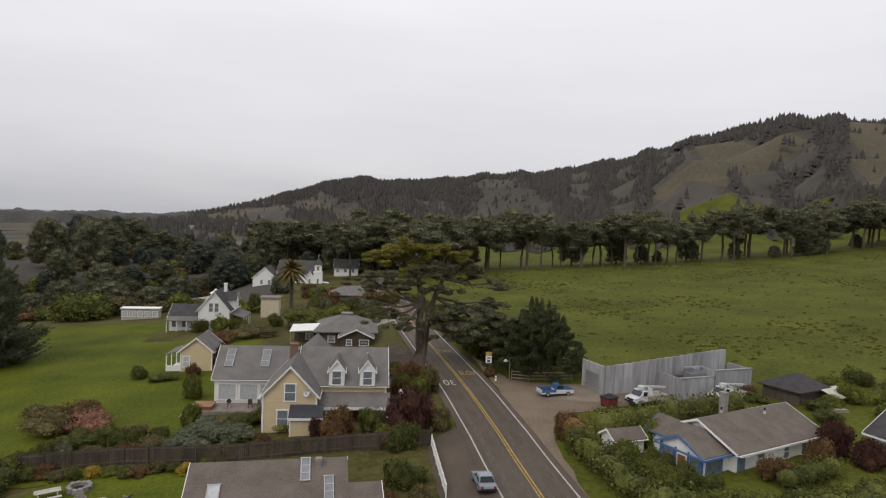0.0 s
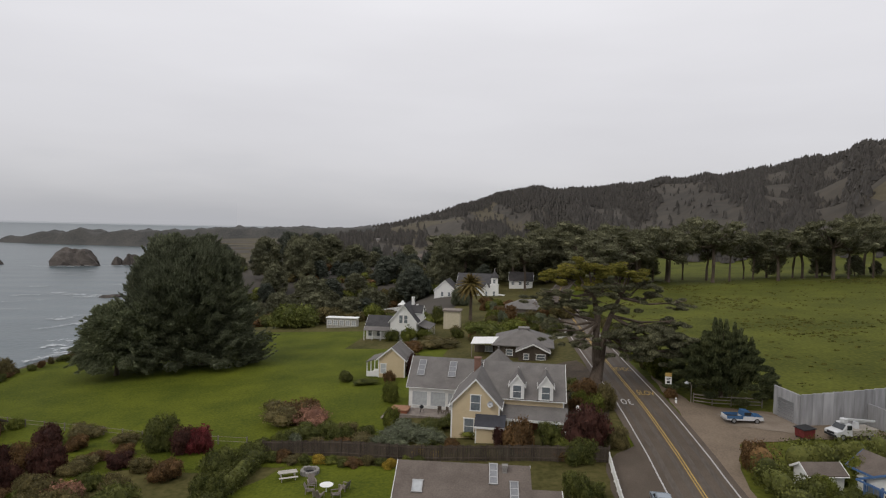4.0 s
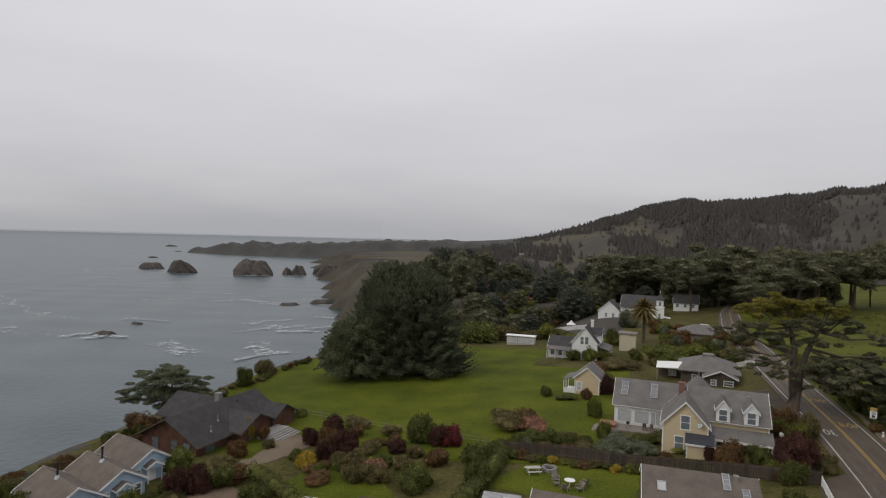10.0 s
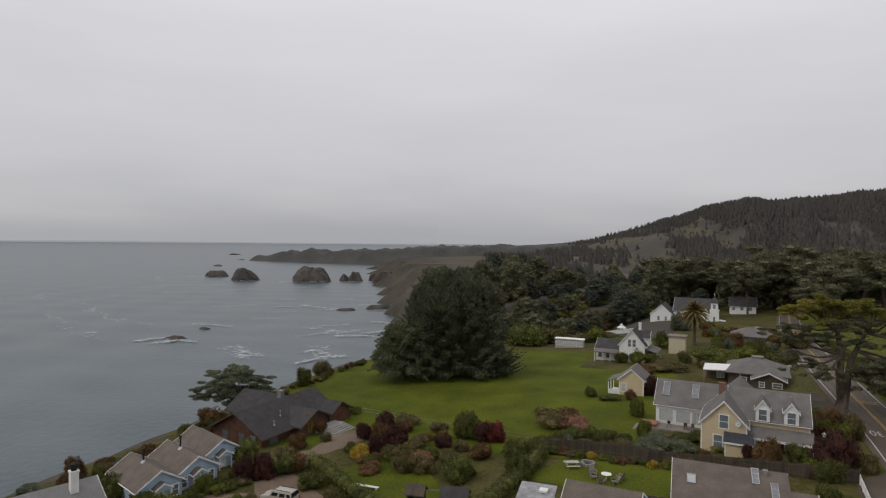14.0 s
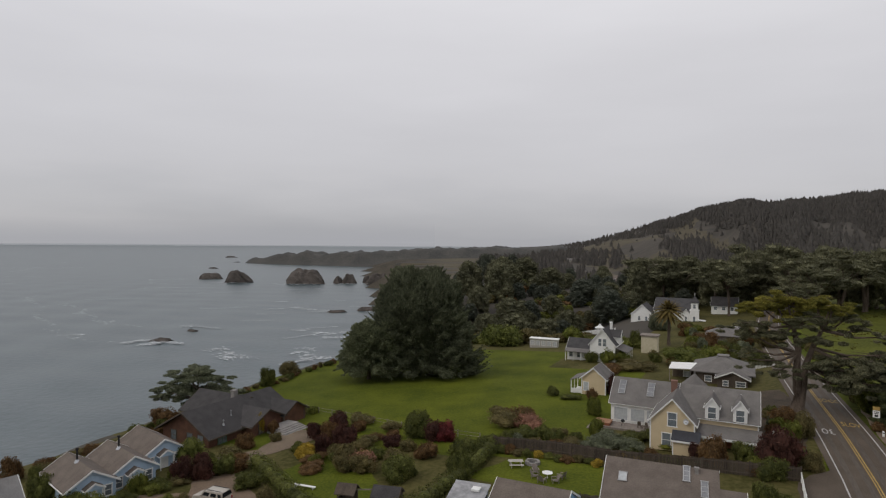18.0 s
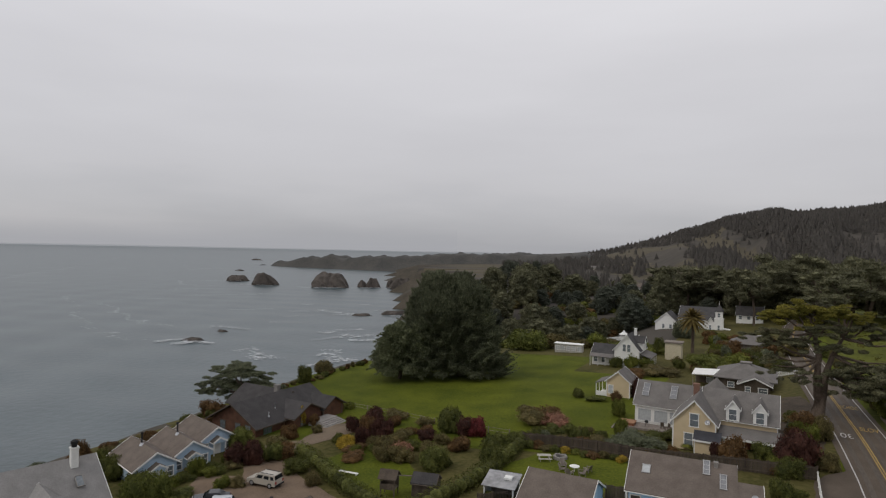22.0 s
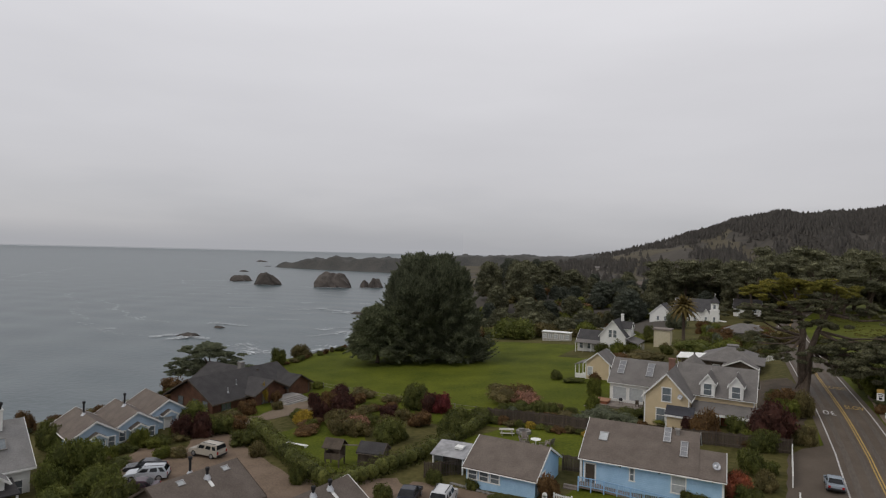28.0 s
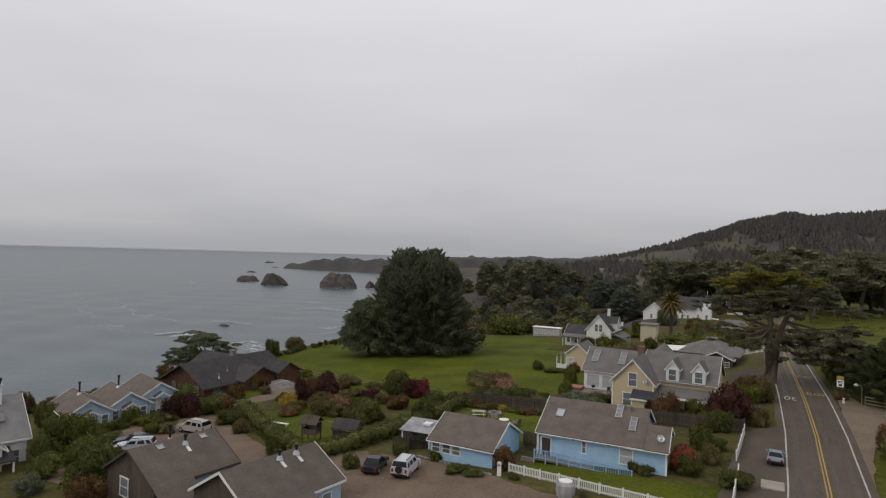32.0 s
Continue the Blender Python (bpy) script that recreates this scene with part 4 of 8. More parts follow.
window(bt, -6.2, -4.21, 0.2, 1.0, 1.7, "S", GLASSY, (1, 2), BLUETRIM); window(bt, -3.0, -4.21, 0.5, 1.2, 1.3, "S"); window(bt, 1.4, -4.21, 0.5, 1.0, 1.4, "S"); window(bt, 4.6, -4.21, 0.5, 1.0, 1.4, "S")
block(bt, -11.6, -4.12, 2.02, -11.5, 1.9, 2.2, BLUETRIM, "fascia")
flue(bt, -1.6, 1.4, 4.0, 4.6, BLACK, 0.06); flue(bt, 2.6, -0.9, 4.1, 4.7, BLACK, 0.06)
stack(bt, 3.4, 4.6, 1.0, 4.9, PAVE_GREY, 0.7)
ws = house("garden_shed", 31.2, 74.6, 12, "small white shed with brown-grey lean gable roof", "shed", z=2.0)
ws.scale = (0.88, 0.88, 0.95)
gable(ws, -1.9, 1.9, -1.1, 1.2, -0.6, 1.75, 2.4, "x", WHITE_BOARD, ROOF_BROWN, over=0.3, rake=0.25)
brn = house("barn", 60.8, 89.4, 22, "low dark barn with charcoal hipped roof", "barn", z=2.8)
brn.scale = (0.76, 0.76, 0.9)
block(brn, -4, -3, -1, 4, 3, 2.0, DARKWOOD); hip(brn, -4, 4, -3, 3, 2.1, 3.8, ROOF_DARK, 0.6)
PLASTIC = mat("translucent_corrugated_sheet", (0.38, 0.36, 0.30), (0.50, 0.47, 0.40), 0.5, 1.0, 6.0, 0.2)
lean_roof(brn, [(1.0, -6.4, 1.5), (6.0, -6.2, 1.4), (6.2, -3.2, 2.2), (1.2, -3.2, 2.2)], PLASTIC, "lean_to_roof", 0.06)
for px in (1.3, 5.8):
    block(brn, px - 0.08, -6.2, -1, px + 0.08, -6.05, 1.4, DARKWOOD, "post")
gh = house("grey_house", 61.2, 68.6, 14, "pale grey-blue house with dark slate gable roof", z=2.3)
GREYWALL = courses(mat("pale_grey_clapboard", (0.40, 0.43, 0.47), (0.48, 0.51, 0.55), 0.6, 1, 20, 0.05), 0.16, 0.012)
gh.scale = (0.9, 0.9, 0.9)
gable(gh, -4.6, 4.6, -5, 6, -1, 2.5, 5.2, "y", GREYWALL, ROOF_DARK, over=0.5, rake=0.5)
window(gh, -4.61, 2.2, 0.5, 1.0, 1.4, "W"); door(gh, -4.61, -3.2, -0.6, 0.95, 2.0, "W", DARKWOOD); block(gh, -1.6, -5.08, -0.8, 1.8, -5.0, 1.7, WHITE, "garage_door")

# two brown-roofed cottages under the camera's end
def court_cottage(x, y, rz, label, half, long, split, vents, flues, trim):
    """A low cottage under a steep brown-grey roof that sweeps lower over its nearer half."""
    c = house("court_cottage", x, y, rz, label, z=-0.6)
    w, zr, k = 3.75, 4.44, 0.58
    ze = zr - k * w
    gable(c, -w, w, -long, long, -1.0, ze, zr, "y", DARKWOOD, ROOF_BROWN, trim, over=0.35, rake=0.3)
    block(c, w, split, -1.0, w + 0.06, long, ze - 0.1, PALE_BLUE, "blue_wall")
    e = w + 0.35
    z1 = zr + 0.16 - k * e
    lean_roof(c, [(e - 0.1, -long - 0.3, z1 + 0.06), (e + half, -long - 0.3, z1 - k * half), (e + half, split, z1 - k * half), (e - 0.1, split, z1 + 0.06)], ROOF_BROWN, "roof", 0.14)
    block(c, w, -long, -1.0, e + half - 0.3, split - 0.3, z1 - k * half - 0.1, PALE_BLUE, "blue_wall")
    window(c, w + 0.07, (split + long) / 2, 0.4, 1.0, 1.1, "E")
    window(c, -0.8, -long - 0.01, 0.4, 1.3, 1.5, "S")
    for fx, fy, h in flues:
        z = zr + 0.18 - k * abs(fx)
        flue(c, fx, fy, z, z + h)
        bm = bmesh.new()
        d = 1 if fx > 0 else -1
        slab(bm, [(fx + d * 0.1, fy - 0.15, z + 0.02 - k * 0.1), (fx + d * 0.85, fy - 0.15, z + 0.02 - k * 0.85), (fx + d * 0.85, fy + 0.15, z + 0.02 - k * 0.85), (fx + d * 0.1, fy + 0.15, z + 0.02 - k * 0.1)], 0.03)
        bmesh.ops.recalc_face_normals(bm, faces=bm.faces[:])
        part("apron", bm, WHITE, c)
    for vx, vy in vents:
        skylight(c, vx, vy, zr + 0.16 - k * vx, 0.55, 0.4, 30, "E", CURTAIN)
    return c


ca = court_cottage(-30.25, 34.15, -3.5, "dark-walled court cottage under a broad brown-grey roof", 2.4, 3.9, -0.6, ((0.75, 2.6), (0.75, -1.6)), ((0.9, 0.6, 0.9), (-0.9, 0.2, 1.5)), DARKWOOD)
cb = court_cottage(-19.7, 35.9, -4.7, "dark and pale blue court cottage under a broad brown-grey roof", 2.2, 4.6, 1.2, (), ((0.55, 0.5, 0.8), (0.55, 2.3, 0.8)), WHITE)
for p in (ca, cb):
    tagged(p, group="court cottages")

# white villa at the seaward edge
vl = house("villa", -58.6, 28.6, -14, "white clapboard villa with pale grey shingle roof and porch", z=-2.6)
ROOF_PALE = courses(mat("pale_grey_shingle", (0.16, 0.155, 0.152), (0.24, 0.235, 0.23), 0.85, 0.7, 9, 0.3), 0.14, 0.02)
gable(vl, -6, 5, -5, 5, -2, 3.2, 6.6, "y", WHITE_BOARD, ROOF_PALE, over=0.4, rake=0.4)
gable(vl, 2, 7.5, -3.5, 2.5, -2, 3.0, 5.4, "x", WHITE_BOARD, ROOF_PALE, over=0.4, rake=0.4)
lean_roof(vl, [(5.0, -5, 2.4), (8.8, -5, 2.0), (8.8, 3.5, 2.0), (5.0, 3.5, 2.4)], ROOF_DARK)
for py in (-4.8, -3.2, -1.6, 0.0, 1.6, 3.3):
    block(vl, 8.5, py - 0.09, -0.4, 8.68, py + 0.09, 2.0, WHITE, "porch_post")
window(vl, 5.01, 4.0, 0.5, 0.8, 1.4, "E"); window(vl, 7.51, -0.5, 0.4, 1.6, 1.5, "E", GLASSY, (2, 1))
stack(vl, 0.5, 3.0, 6.0, 8.2, WHITE, 0.7)
bm = bmesh.new(); lathe(bm, [(0.28, 8.2), (0.28, 8.55), (0.38, 8.6), (0.38, 8.85), (0.1, 9.0)], 12, 0.5, 3.0); part("chimney_pot", bm, BLACK, vl)
skylight(vl, 3.2, 3.0, 4.75, 0.7, 1.3, 34, "E", GLASSY, PAVE_GREY)

# far buildings
fh = house("far_house", 3.5, 262, 0, "white far house with charcoal roof among the trees", z=1.4)
gable(fh, -9, 0.5, 0, 9, -1, 2.4, 5.6, "x", WHITE_BOARD, ROOF_DARK)
for px in (-7.5, -4.5, -1.5):
    window(fh, px, -0.01, 0.7, 1.2, 1.3)
lr = house("low_house", 2.5, 186, 0, "low grey-roofed house among shrubs", z=0.9)
block(lr, -5, -3.5, -1, 6, 4, 1.9, GREYWOOD); hip(lr, -5, 6, -3.5, 4, 2.0, 4.2, ROOF_GREY, 0.7)
bs = house("water_tank_house", -15.0, 163, 0, "tall narrow cream tank house with flat cap", "shed", z=-0.2)
block(bs, -2.0, -1.6, -1, 2.0, 1.6, 4.4, mat("cream_stucco", (0.42, 0.38, 0.27), (0.52, 0.47, 0.35), 0.8)); block(bs, -2.3, -1.9, 4.4, 2.3, 1.9, 4.75, GREYWOOD, "cap")
wb = house("glasshouse", -44.5, 166, 5, "old white-framed greenhouse with peeling paint", "greenhouse", z=-1.7)
block(wb, -4, -1.2, -1, 4, 1.2, 2.3, mat("peeling_white_wall", (0.20, 0.19, 0.16), (0.50, 0.48, 0.44), 0.8, 2.2, 7.0)); block(wb, -4.2, -1.5, 2.3, 4.2, 1.5, 2.45, WHITE, "cap")
for i in range(5):
    window(wb, -3.2 + 1.6 * i, -1.21, 0.6, 1.1, 1.1, "S", CURTAIN, (2, 2))

# ---- plants ----
def leaf_mesh(name, lobes, size, count, seed, flat=0.5, core=0.78, up=0.0, spray=0.0, rise=0.35):
    """A crown: leaf sprays spread through ellipsoidal lobes (x, y, z, rx, ry, rz), thickest near their skin, with rough dark cores inside."""
    rg = np.random.default_rng(seed)
    lob = np.array(lobes, float)
    share = (lob[:, 3] * lob[:, 4] + lob[:, 3] * lob[:, 5] + lob[:, 4] * lob[:, 5])
    pick = rg.choice(len(lob), count, p=share / share.sum())
    d = rg.normal(size=(count, 3))
    d /= np.linalg.norm(d, axis=1)[:, None]
    r = 0.62 + 0.48 * rg.random(count) ** 0.8
    lump = 1 + 0.14 * np.sin(d[:, 0] * 5 + pick * 1.3) * np.sin(d[:, 1] * 6 + pick) + 0.10 * np.sin(d[:, 2] * 9 + pick * 2)
    c = lob[pick, :3] + d * (r * lump)[:, None] * lob[pick, 3:]
    nrm = d / lob[pick, 3:] * lob[pick, 3:].min(1)[:, None] + rg.normal(size=(count, 3)) * flat
    nrm[:, 2] += up
    nrm /= np.linalg.norm(nrm, axis=1)[:, None] + 1e-9
    way = rg.normal(size=(count, 3)) * (1 if not spray else 0.45)
    if spray:
        out_ = c - lob[:3, :3].mean(0)
        way = way + spray * (out_ / (np.linalg.norm(out_, axis=1)[:, None] + 1e-9) + np.array((0, 0, rise)))
        nrm = np.cross(way, rg.normal(size=(count, 3)))
        nrm /= np.linalg.norm(nrm, axis=1)[:, None] + 1e-9
        t1 = way / (np.linalg.norm(way, axis=1)[:, None] + 1e-9)
    else:
        t1 = np.cross(nrm, way)
        t1 /= np.linalg.norm(t1, axis=1)[:, None] + 1e-9
    t2 = np.cross(nrm, t1) * (0.55 if spray else 1.0)
    s = size * (0.5 + rg.random(count))[:, None] * (1.35 if spray else 1.0)
    co = np.stack([c - t1 * s, c - t2 * s * 0.45 + nrm * s * 0.15, c + t1 * s, c + t2 * s * 0.45 + nrm * s * 0.15], 1).reshape(-1, 3)
    faces = np.arange(count * 4).reshape(-1, 4)
    verts, polys = [co], [faces]
    base = len(co)
    if core:
        bm = bmesh.new()
        bmesh.ops.create_icosphere(bm, subdivisions=2, radius=1)
        sv = np.array([v.co for v in bm.verts])
        sf = np.array([[v.index for v in f.verts] for f in bm.faces])
        bm.free()
        tri = []
        for x in lob:
            bump = 1 + 0.18 * np.sin(sv[:, 0] * 4 + x[0]) * np.cos(sv[:, 1] * 5 + x[1]) + 0.1 * np.sin(sv[:, 2] * 7 + x[2])
            verts.append(x[:3] + sv * bump[:, None] * x[3:] * core)
            tri.append(sf + base)
            base += len(sv)
        tri = np.concatenate(tri)
    me = bpy.data.meshes.new(name)
    me.from_pydata(np.concatenate(verts).tolist(), [], faces.tolist() + (tri.tolist() if core else []))
    return me


def lobes_round(seed, n=7, spread=0.55, r=0.5, squash=0.8):
    rg = np.random.default_rng(seed)
    out = [(0, 0, 0.5, 0.62, 0.62, 0.45)]
    for i in range(n):
        a, q = rg.random() * math.tau, spread * (0.5 + 0.5 * rg.random())
        s = r * (0.55 + 0.5 * rg.random())
        z = 0.25 + 0.5 * rg.random()
        out.append((q * math.cos(a), q * math.sin(a), z, s, s, min(s * squash, z)))
    return out


BUSH = [leaf_mesh("bush", lobes_round(s, 12, 0.6, 0.42), 0.050, 5200, s, 0.8, 0.72) for s in range(6)]
LOW = [leaf_mesh("bush", lobes_round(20 + s, 10, 0.75, 0.42, 0.7), 0.042, 5200, 20 + s, 0.8, 0.72) for s in range(3)]
KIND = {
    "fresh_green_leaf": "tall fresh-green leafy garden shrub", "coral_bloom": "garden shrub covered in coral-red bloom",
    "dark_maroon_leaf": "dark maroon-leaved garden shrub", "crimson_leaf": "round crimson-leaved garden shrub", "rust_brown_leaf": "rust-brown twiggy garden shrub",
    "mid_green_leaf": "leafy mid-green garden shrub", "yellow_green_leaf": "bright yellow-green garden shrub", "grey_olive_leaf": "grey-olive spreading garden shrub",
    "golden_flower": "low shrub covered in golden flowers", "dusty_pink_bloom": "spreading shrub with dusty pink bloom", "dark_cypress_leaf": "dense dark evergreen garden shrub",
}
nb = [0]


def bush(x, y, w, h, material):
    """A shrub that stands on the ground, w wide and h high."""
    nb[0] += 1
    i = nb[0]
    me = (LOW if h < 0.45 * w else BUSH)[i * 7 % (3 if h < 0.45 * w else 6)]
    ob = new("bush", me)
    if not me.materials:
        me.materials.append(material)
    ob.material_slots[0].link = "OBJECT"
    ob.material_slots[0].material = material
    ob.matrix_world = pose(x, y, ground(x, y) - 0.08 * h, 0, 0, i * 47 % 360) @ Matrix.Diagonal((w * 0.5, w * 0.5, h * 1.0, 1))
    return tagged(ob, KIND[material.name], "shrub", "garden shrubs")


def hedge(pts, width, height, material, label, size=0.10, per=320, seed=1, rough=0.26):
    """A clipped hedge along pts."""
    rg = np.random.default_rng(seed)
    co, faces, solid = [], [], bmesh.new()
    for (x0, y0), (x1, y1) in zip(pts, pts[1:]):
        n = max(1, int(math.hypot(x1 - x0, y1 - y0) / 1.2))
        for i in range(n):
            a, b = i / n, (i + 1) / n
            xa, ya, xb, yb = x0 + (x1 - x0) * a, y0 + (y1 - y0) * a, x0 + (x1 - x0) * b, y0 + (y1 - y0) * b
            h = height * (1 - rough * 0.5 + rough * rg.random())
            w = width * (1 - rough * 0.4 + rough * 0.8 * rg.random())
            mx, my = (xa + xb) / 2, (ya + yb) / 2
            z = ground(mx, my)
            r = bmesh.ops.create_icosphere(solid, subdivisions=2, radius=1)
            bmesh.ops.scale(solid, vec=(w * 0.41, w * 0.41, h * 0.46), verts=r["verts"])
            bmesh.ops.translate(solid, vec=(mx, my, z + h * 0.46), verts=r["verts"])
            k = int(per * 1.2)
            d = rg.normal(size=(k, 3)); d /= np.linalg.norm(d, axis=1)[:, None]
            e = np.sign(d) * np.abs(d) ** 0.7
            c = np.array((mx, my, z + h * 0.5)) + e * (w * 0.60, w * 0.60, h * 0.54) * (0.88 + 0.30 * rg.random(k))[:, None]
            c[:, 2] = np.maximum(c[:, 2], z)
            nr = d + rg.normal(size=(k, 3)) * 0.6; nr /= np.linalg.norm(nr, axis=1)[:, None]
            t1 = np.cross(nr, rg.normal(size=(k, 3))); t1 /= np.linalg.norm(t1, axis=1)[:, None]; t2 = np.cross(nr, t1)
            s = size * (0.5 + rg.random(k))[:, None]
            co.append(np.stack([c - t1 * s, c - t2 * s * 0.5, c + t1 * s, c + t2 * s * 0.5], 1).reshape(-1, 3))
    co = np.concatenate(co)
    me = bpy.data.meshes.new("hedge")
    sv = [v.co[:] for v in solid.verts]
    sf = [[v.index + len(co) for v in f.verts] for f in solid.faces]
    solid.free()
    me.from_pydata(co.tolist() + sv, [], np.arange(len(co)).reshape(-1, 4).tolist() + sf)
    return tagged(part("hedge", me, material), label, "hedge")


def copy_sized(ob, x, y, w, h, rz, sink=0.2):
    c = copy_thing(ob, Matrix())
    c.matrix_world = pose(x, y, ground(x, y) - sink, 0, 0, rz) @ Matrix.Diagonal((w, w, h, 1))
    return c


# tall wind-shaped cypresses: unit height and width, bare trunks below a layered crown
def wind_tree(seed, bare=0.45, n=15, count=4200, material=WINDLEAF):
    rg = np.random.default_rng(seed)
    root = thing("cypress_tree", 0, 0, 0, 0, "tall wind-shaped dark cypress with bare trunk and layered crown", "tree", "cypress windbreak")
    bm = bmesh.new()
    ends = []
    fork = (0.03 * rg.normal(), 0.03 * rg.normal(), bare)
    tube(bm, [(0, 0, -0.03), (0.01, 0, bare * 0.5), fork], [0.040, 0.032, 0.024], 7)
    lob = []
    for i in range(n):
        a = i * 2.4 + rg.random()
        z = bare + (0.97 - bare) * (i + 0.5) / n
        q = (0.14 + 0.30 * rg.random()) * (1.12 - 0.55 * abs(z - 0.72) / 0.3 * 0.6)
        e = (q * math.cos(a), q * math.sin(a), z)
        tube(bm, [fork, (e[0] * 0.5, e[1] * 0.5, (fork[2] + e[2]) / 2 - 0.02), e], [0.017, 0.011, 0.004], 5)
        s = 0.11 + 0.09 * rg.random()
        for j in range(3):
            o = rg.normal(size=3) * (0.06, 0.06, 0.03)
            lob.append((e[0] + o[0], e[1] + o[1], e[2] + o[2], s * 0.8, s * 0.7, s * 0.34))
    part("trunk", bm, BARK, root)
    part("crown", leaf_mesh("crown", lob, 0.022, count, seed, 0.5, 0.60, 0.3, 0.6), material, root)
    return root


def dense_tree(seed, count=5000, material=WINDLEAF, label="dense dark evergreen tree with a ragged crown", tall=1.0):
    rg = np.random.default_rng(seed)
    root = thing("evergreen_tree", 0, 0, 0, 0, label, "tree", "evergreen wood")
    bm = bmesh.new()
    tube(bm, [(0, 0, -0.04), (0, 0, 0.3), (0.02, 0.01, 0.8)], [0.035, 0.028, 0.008], 7)
    part("trunk", bm, BARK, root)
    lob = []
    for i in range(60):
        z = 0.14 + 0.80 * (i + 0.5) / 60
        q = 0.36 * (1 - ((z - 0.40) / 0.62) ** 2) * (0.6 + 0.5 * rg.random())
        a = i * 2.4 + rg.random()
        s = 0.07 + 0.07 * rg.random()
        lob.append((q * math.cos(a), q * math.sin(a), z, s, s, s * 0.7))
    lob.append((0, 0, 0.48, 0.24, 0.24, 0.32))
    part("crown", leaf_mesh("crown", lob, 0.022, int(count * 1.5), seed, 0.6, 0.60, 0.1, 0.8), material, root)
    return root


WT = [wind_tree(101 + i, (0.50, 0.58, 0.46, 0.54)[i]) for i in range(4)]
DT = [dense_tree(201 + i) for i in range(3)] + [dense_tree(301 + i, 5000, FAR_HAZED, "far evergreen tree with leaf greyed for distance haze") for i in range(3)]
rt = np.random.default_rng(5)
for i in range(44):
    x = 50 + i * 5.3 + rt.normal() * 2.4
    y = 288 + rt.normal() * 6 + 0.02 * x
    hh = 18 + rt.random() * 9
    copy_sized(WT[i % 4] if i % 11 else DT[i % 3], x, y, hh * (0.55 + 0.35 * rt.random()), hh, rt.random() * 360)
for i in range(9):
    x = 118 + i * 17.0 + rt.normal() * 4
    hh = 6 + 9 * rt.random()
    copy_sized(DT[i % 3], x, 294 + rt.normal() * 4, hh * (0.8 + 0.4 * rt.random()), hh, rt.random() * 360)
for i in range(26):
    x = -38 + i * 3.7 + rt.normal() * 2
    y = 292 + rt.normal() * 13
    hh = 19 + rt.random() * 7
    copy_sized(WT[i % 4] if i % 2 else DT[i % 3], x, y, hh * (0.8 + 0.3 * rt.random()), hh, rt.random() * 360)
for x, y, hh, w in ((24, 262, 22, 20), (30, 250, 19, 19), (38, 258, 21, 20), (46, 270, 22, 20), (22, 226, 14, 14), (10, 284, 24, 20)):
    copy_sized(WT[(x + y) % 4], x, y, w, hh, x * 31)
copy_sized(WT[1], 1.0, 255, 15, 19, 50)
copy_sized(WT[2], -4.5, 268, 16, 22, 120)
# the wooded gulch and slopes north-west of the lawn
for i in range(46):
    b = -52 + 40 * rt.random()
    r = 190 + 330 * rt.random()
    x, y = 8 + r * math.sin(math.radians(b)), 15 + r * math.cos(math.radians(b))
    if x < float(coast(y)) + 6 or (x > -62 and y < 200):
        continue
    hh = 8 + rt.random() * 9
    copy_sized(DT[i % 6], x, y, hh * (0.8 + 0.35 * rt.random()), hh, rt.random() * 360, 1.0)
for x, y, hh, w in ((-78, 232, 17, 20), (-66, 236, 14, 18), (-46, 262, 15, 17), (-92, 262, 15, 20), (-40, 300, 14, 16), (-118, 330, 20, 24), (-98, 345, 18, 22), (-140, 420, 22, 26), (-165, 440, 22, 26)):
    copy_sized(DT[(x + y) % 3], x, y, w, hh, x * 17, 1.0)
for i in range(30):
    x, y = -98 + 62 * rt.random(), 222 + 120 * rt.random()
    if x > -56 and y < 262:
        continue
    hh = 6 + 6 * rt.random()
    copy_sized(DT[i % 6], x, y, hh * (0.9 + 0.5 * rt.random()), hh, rt.random() * 360, 0.6)
for i in range(80):
    b = -44 + 40 * rt.random()
    r = 262 + 230 * rt.random()
    x, y = 8 + r * math.sin(math.radians(b)), 15 + r * math.cos(math.radians(b))
    if x < float(coast(y)) + 10 or (x > -62 and y < 275):
        continue
    hh = 8 + 7 * rt.random()
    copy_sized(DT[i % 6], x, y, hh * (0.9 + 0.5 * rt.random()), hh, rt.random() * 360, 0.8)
for t_ in WT + DT:
    t_.matrix_world = pose(*{0: (262, 292), 1: (270, 290), 2: (278, 294), 3: (285, 291), 4: (-130, 300), 5: (-120, 315), 6: (-112, 300), 7: (-190, 470), 8: (-200, 485), 9: (-180, 500)}[(WT + DT).index(t_)], 0) @ Matrix.Diagonal((20, 20, 22, 1))
    t_.location.z = ground(t_.location.x, t_.location.y) - 0.3


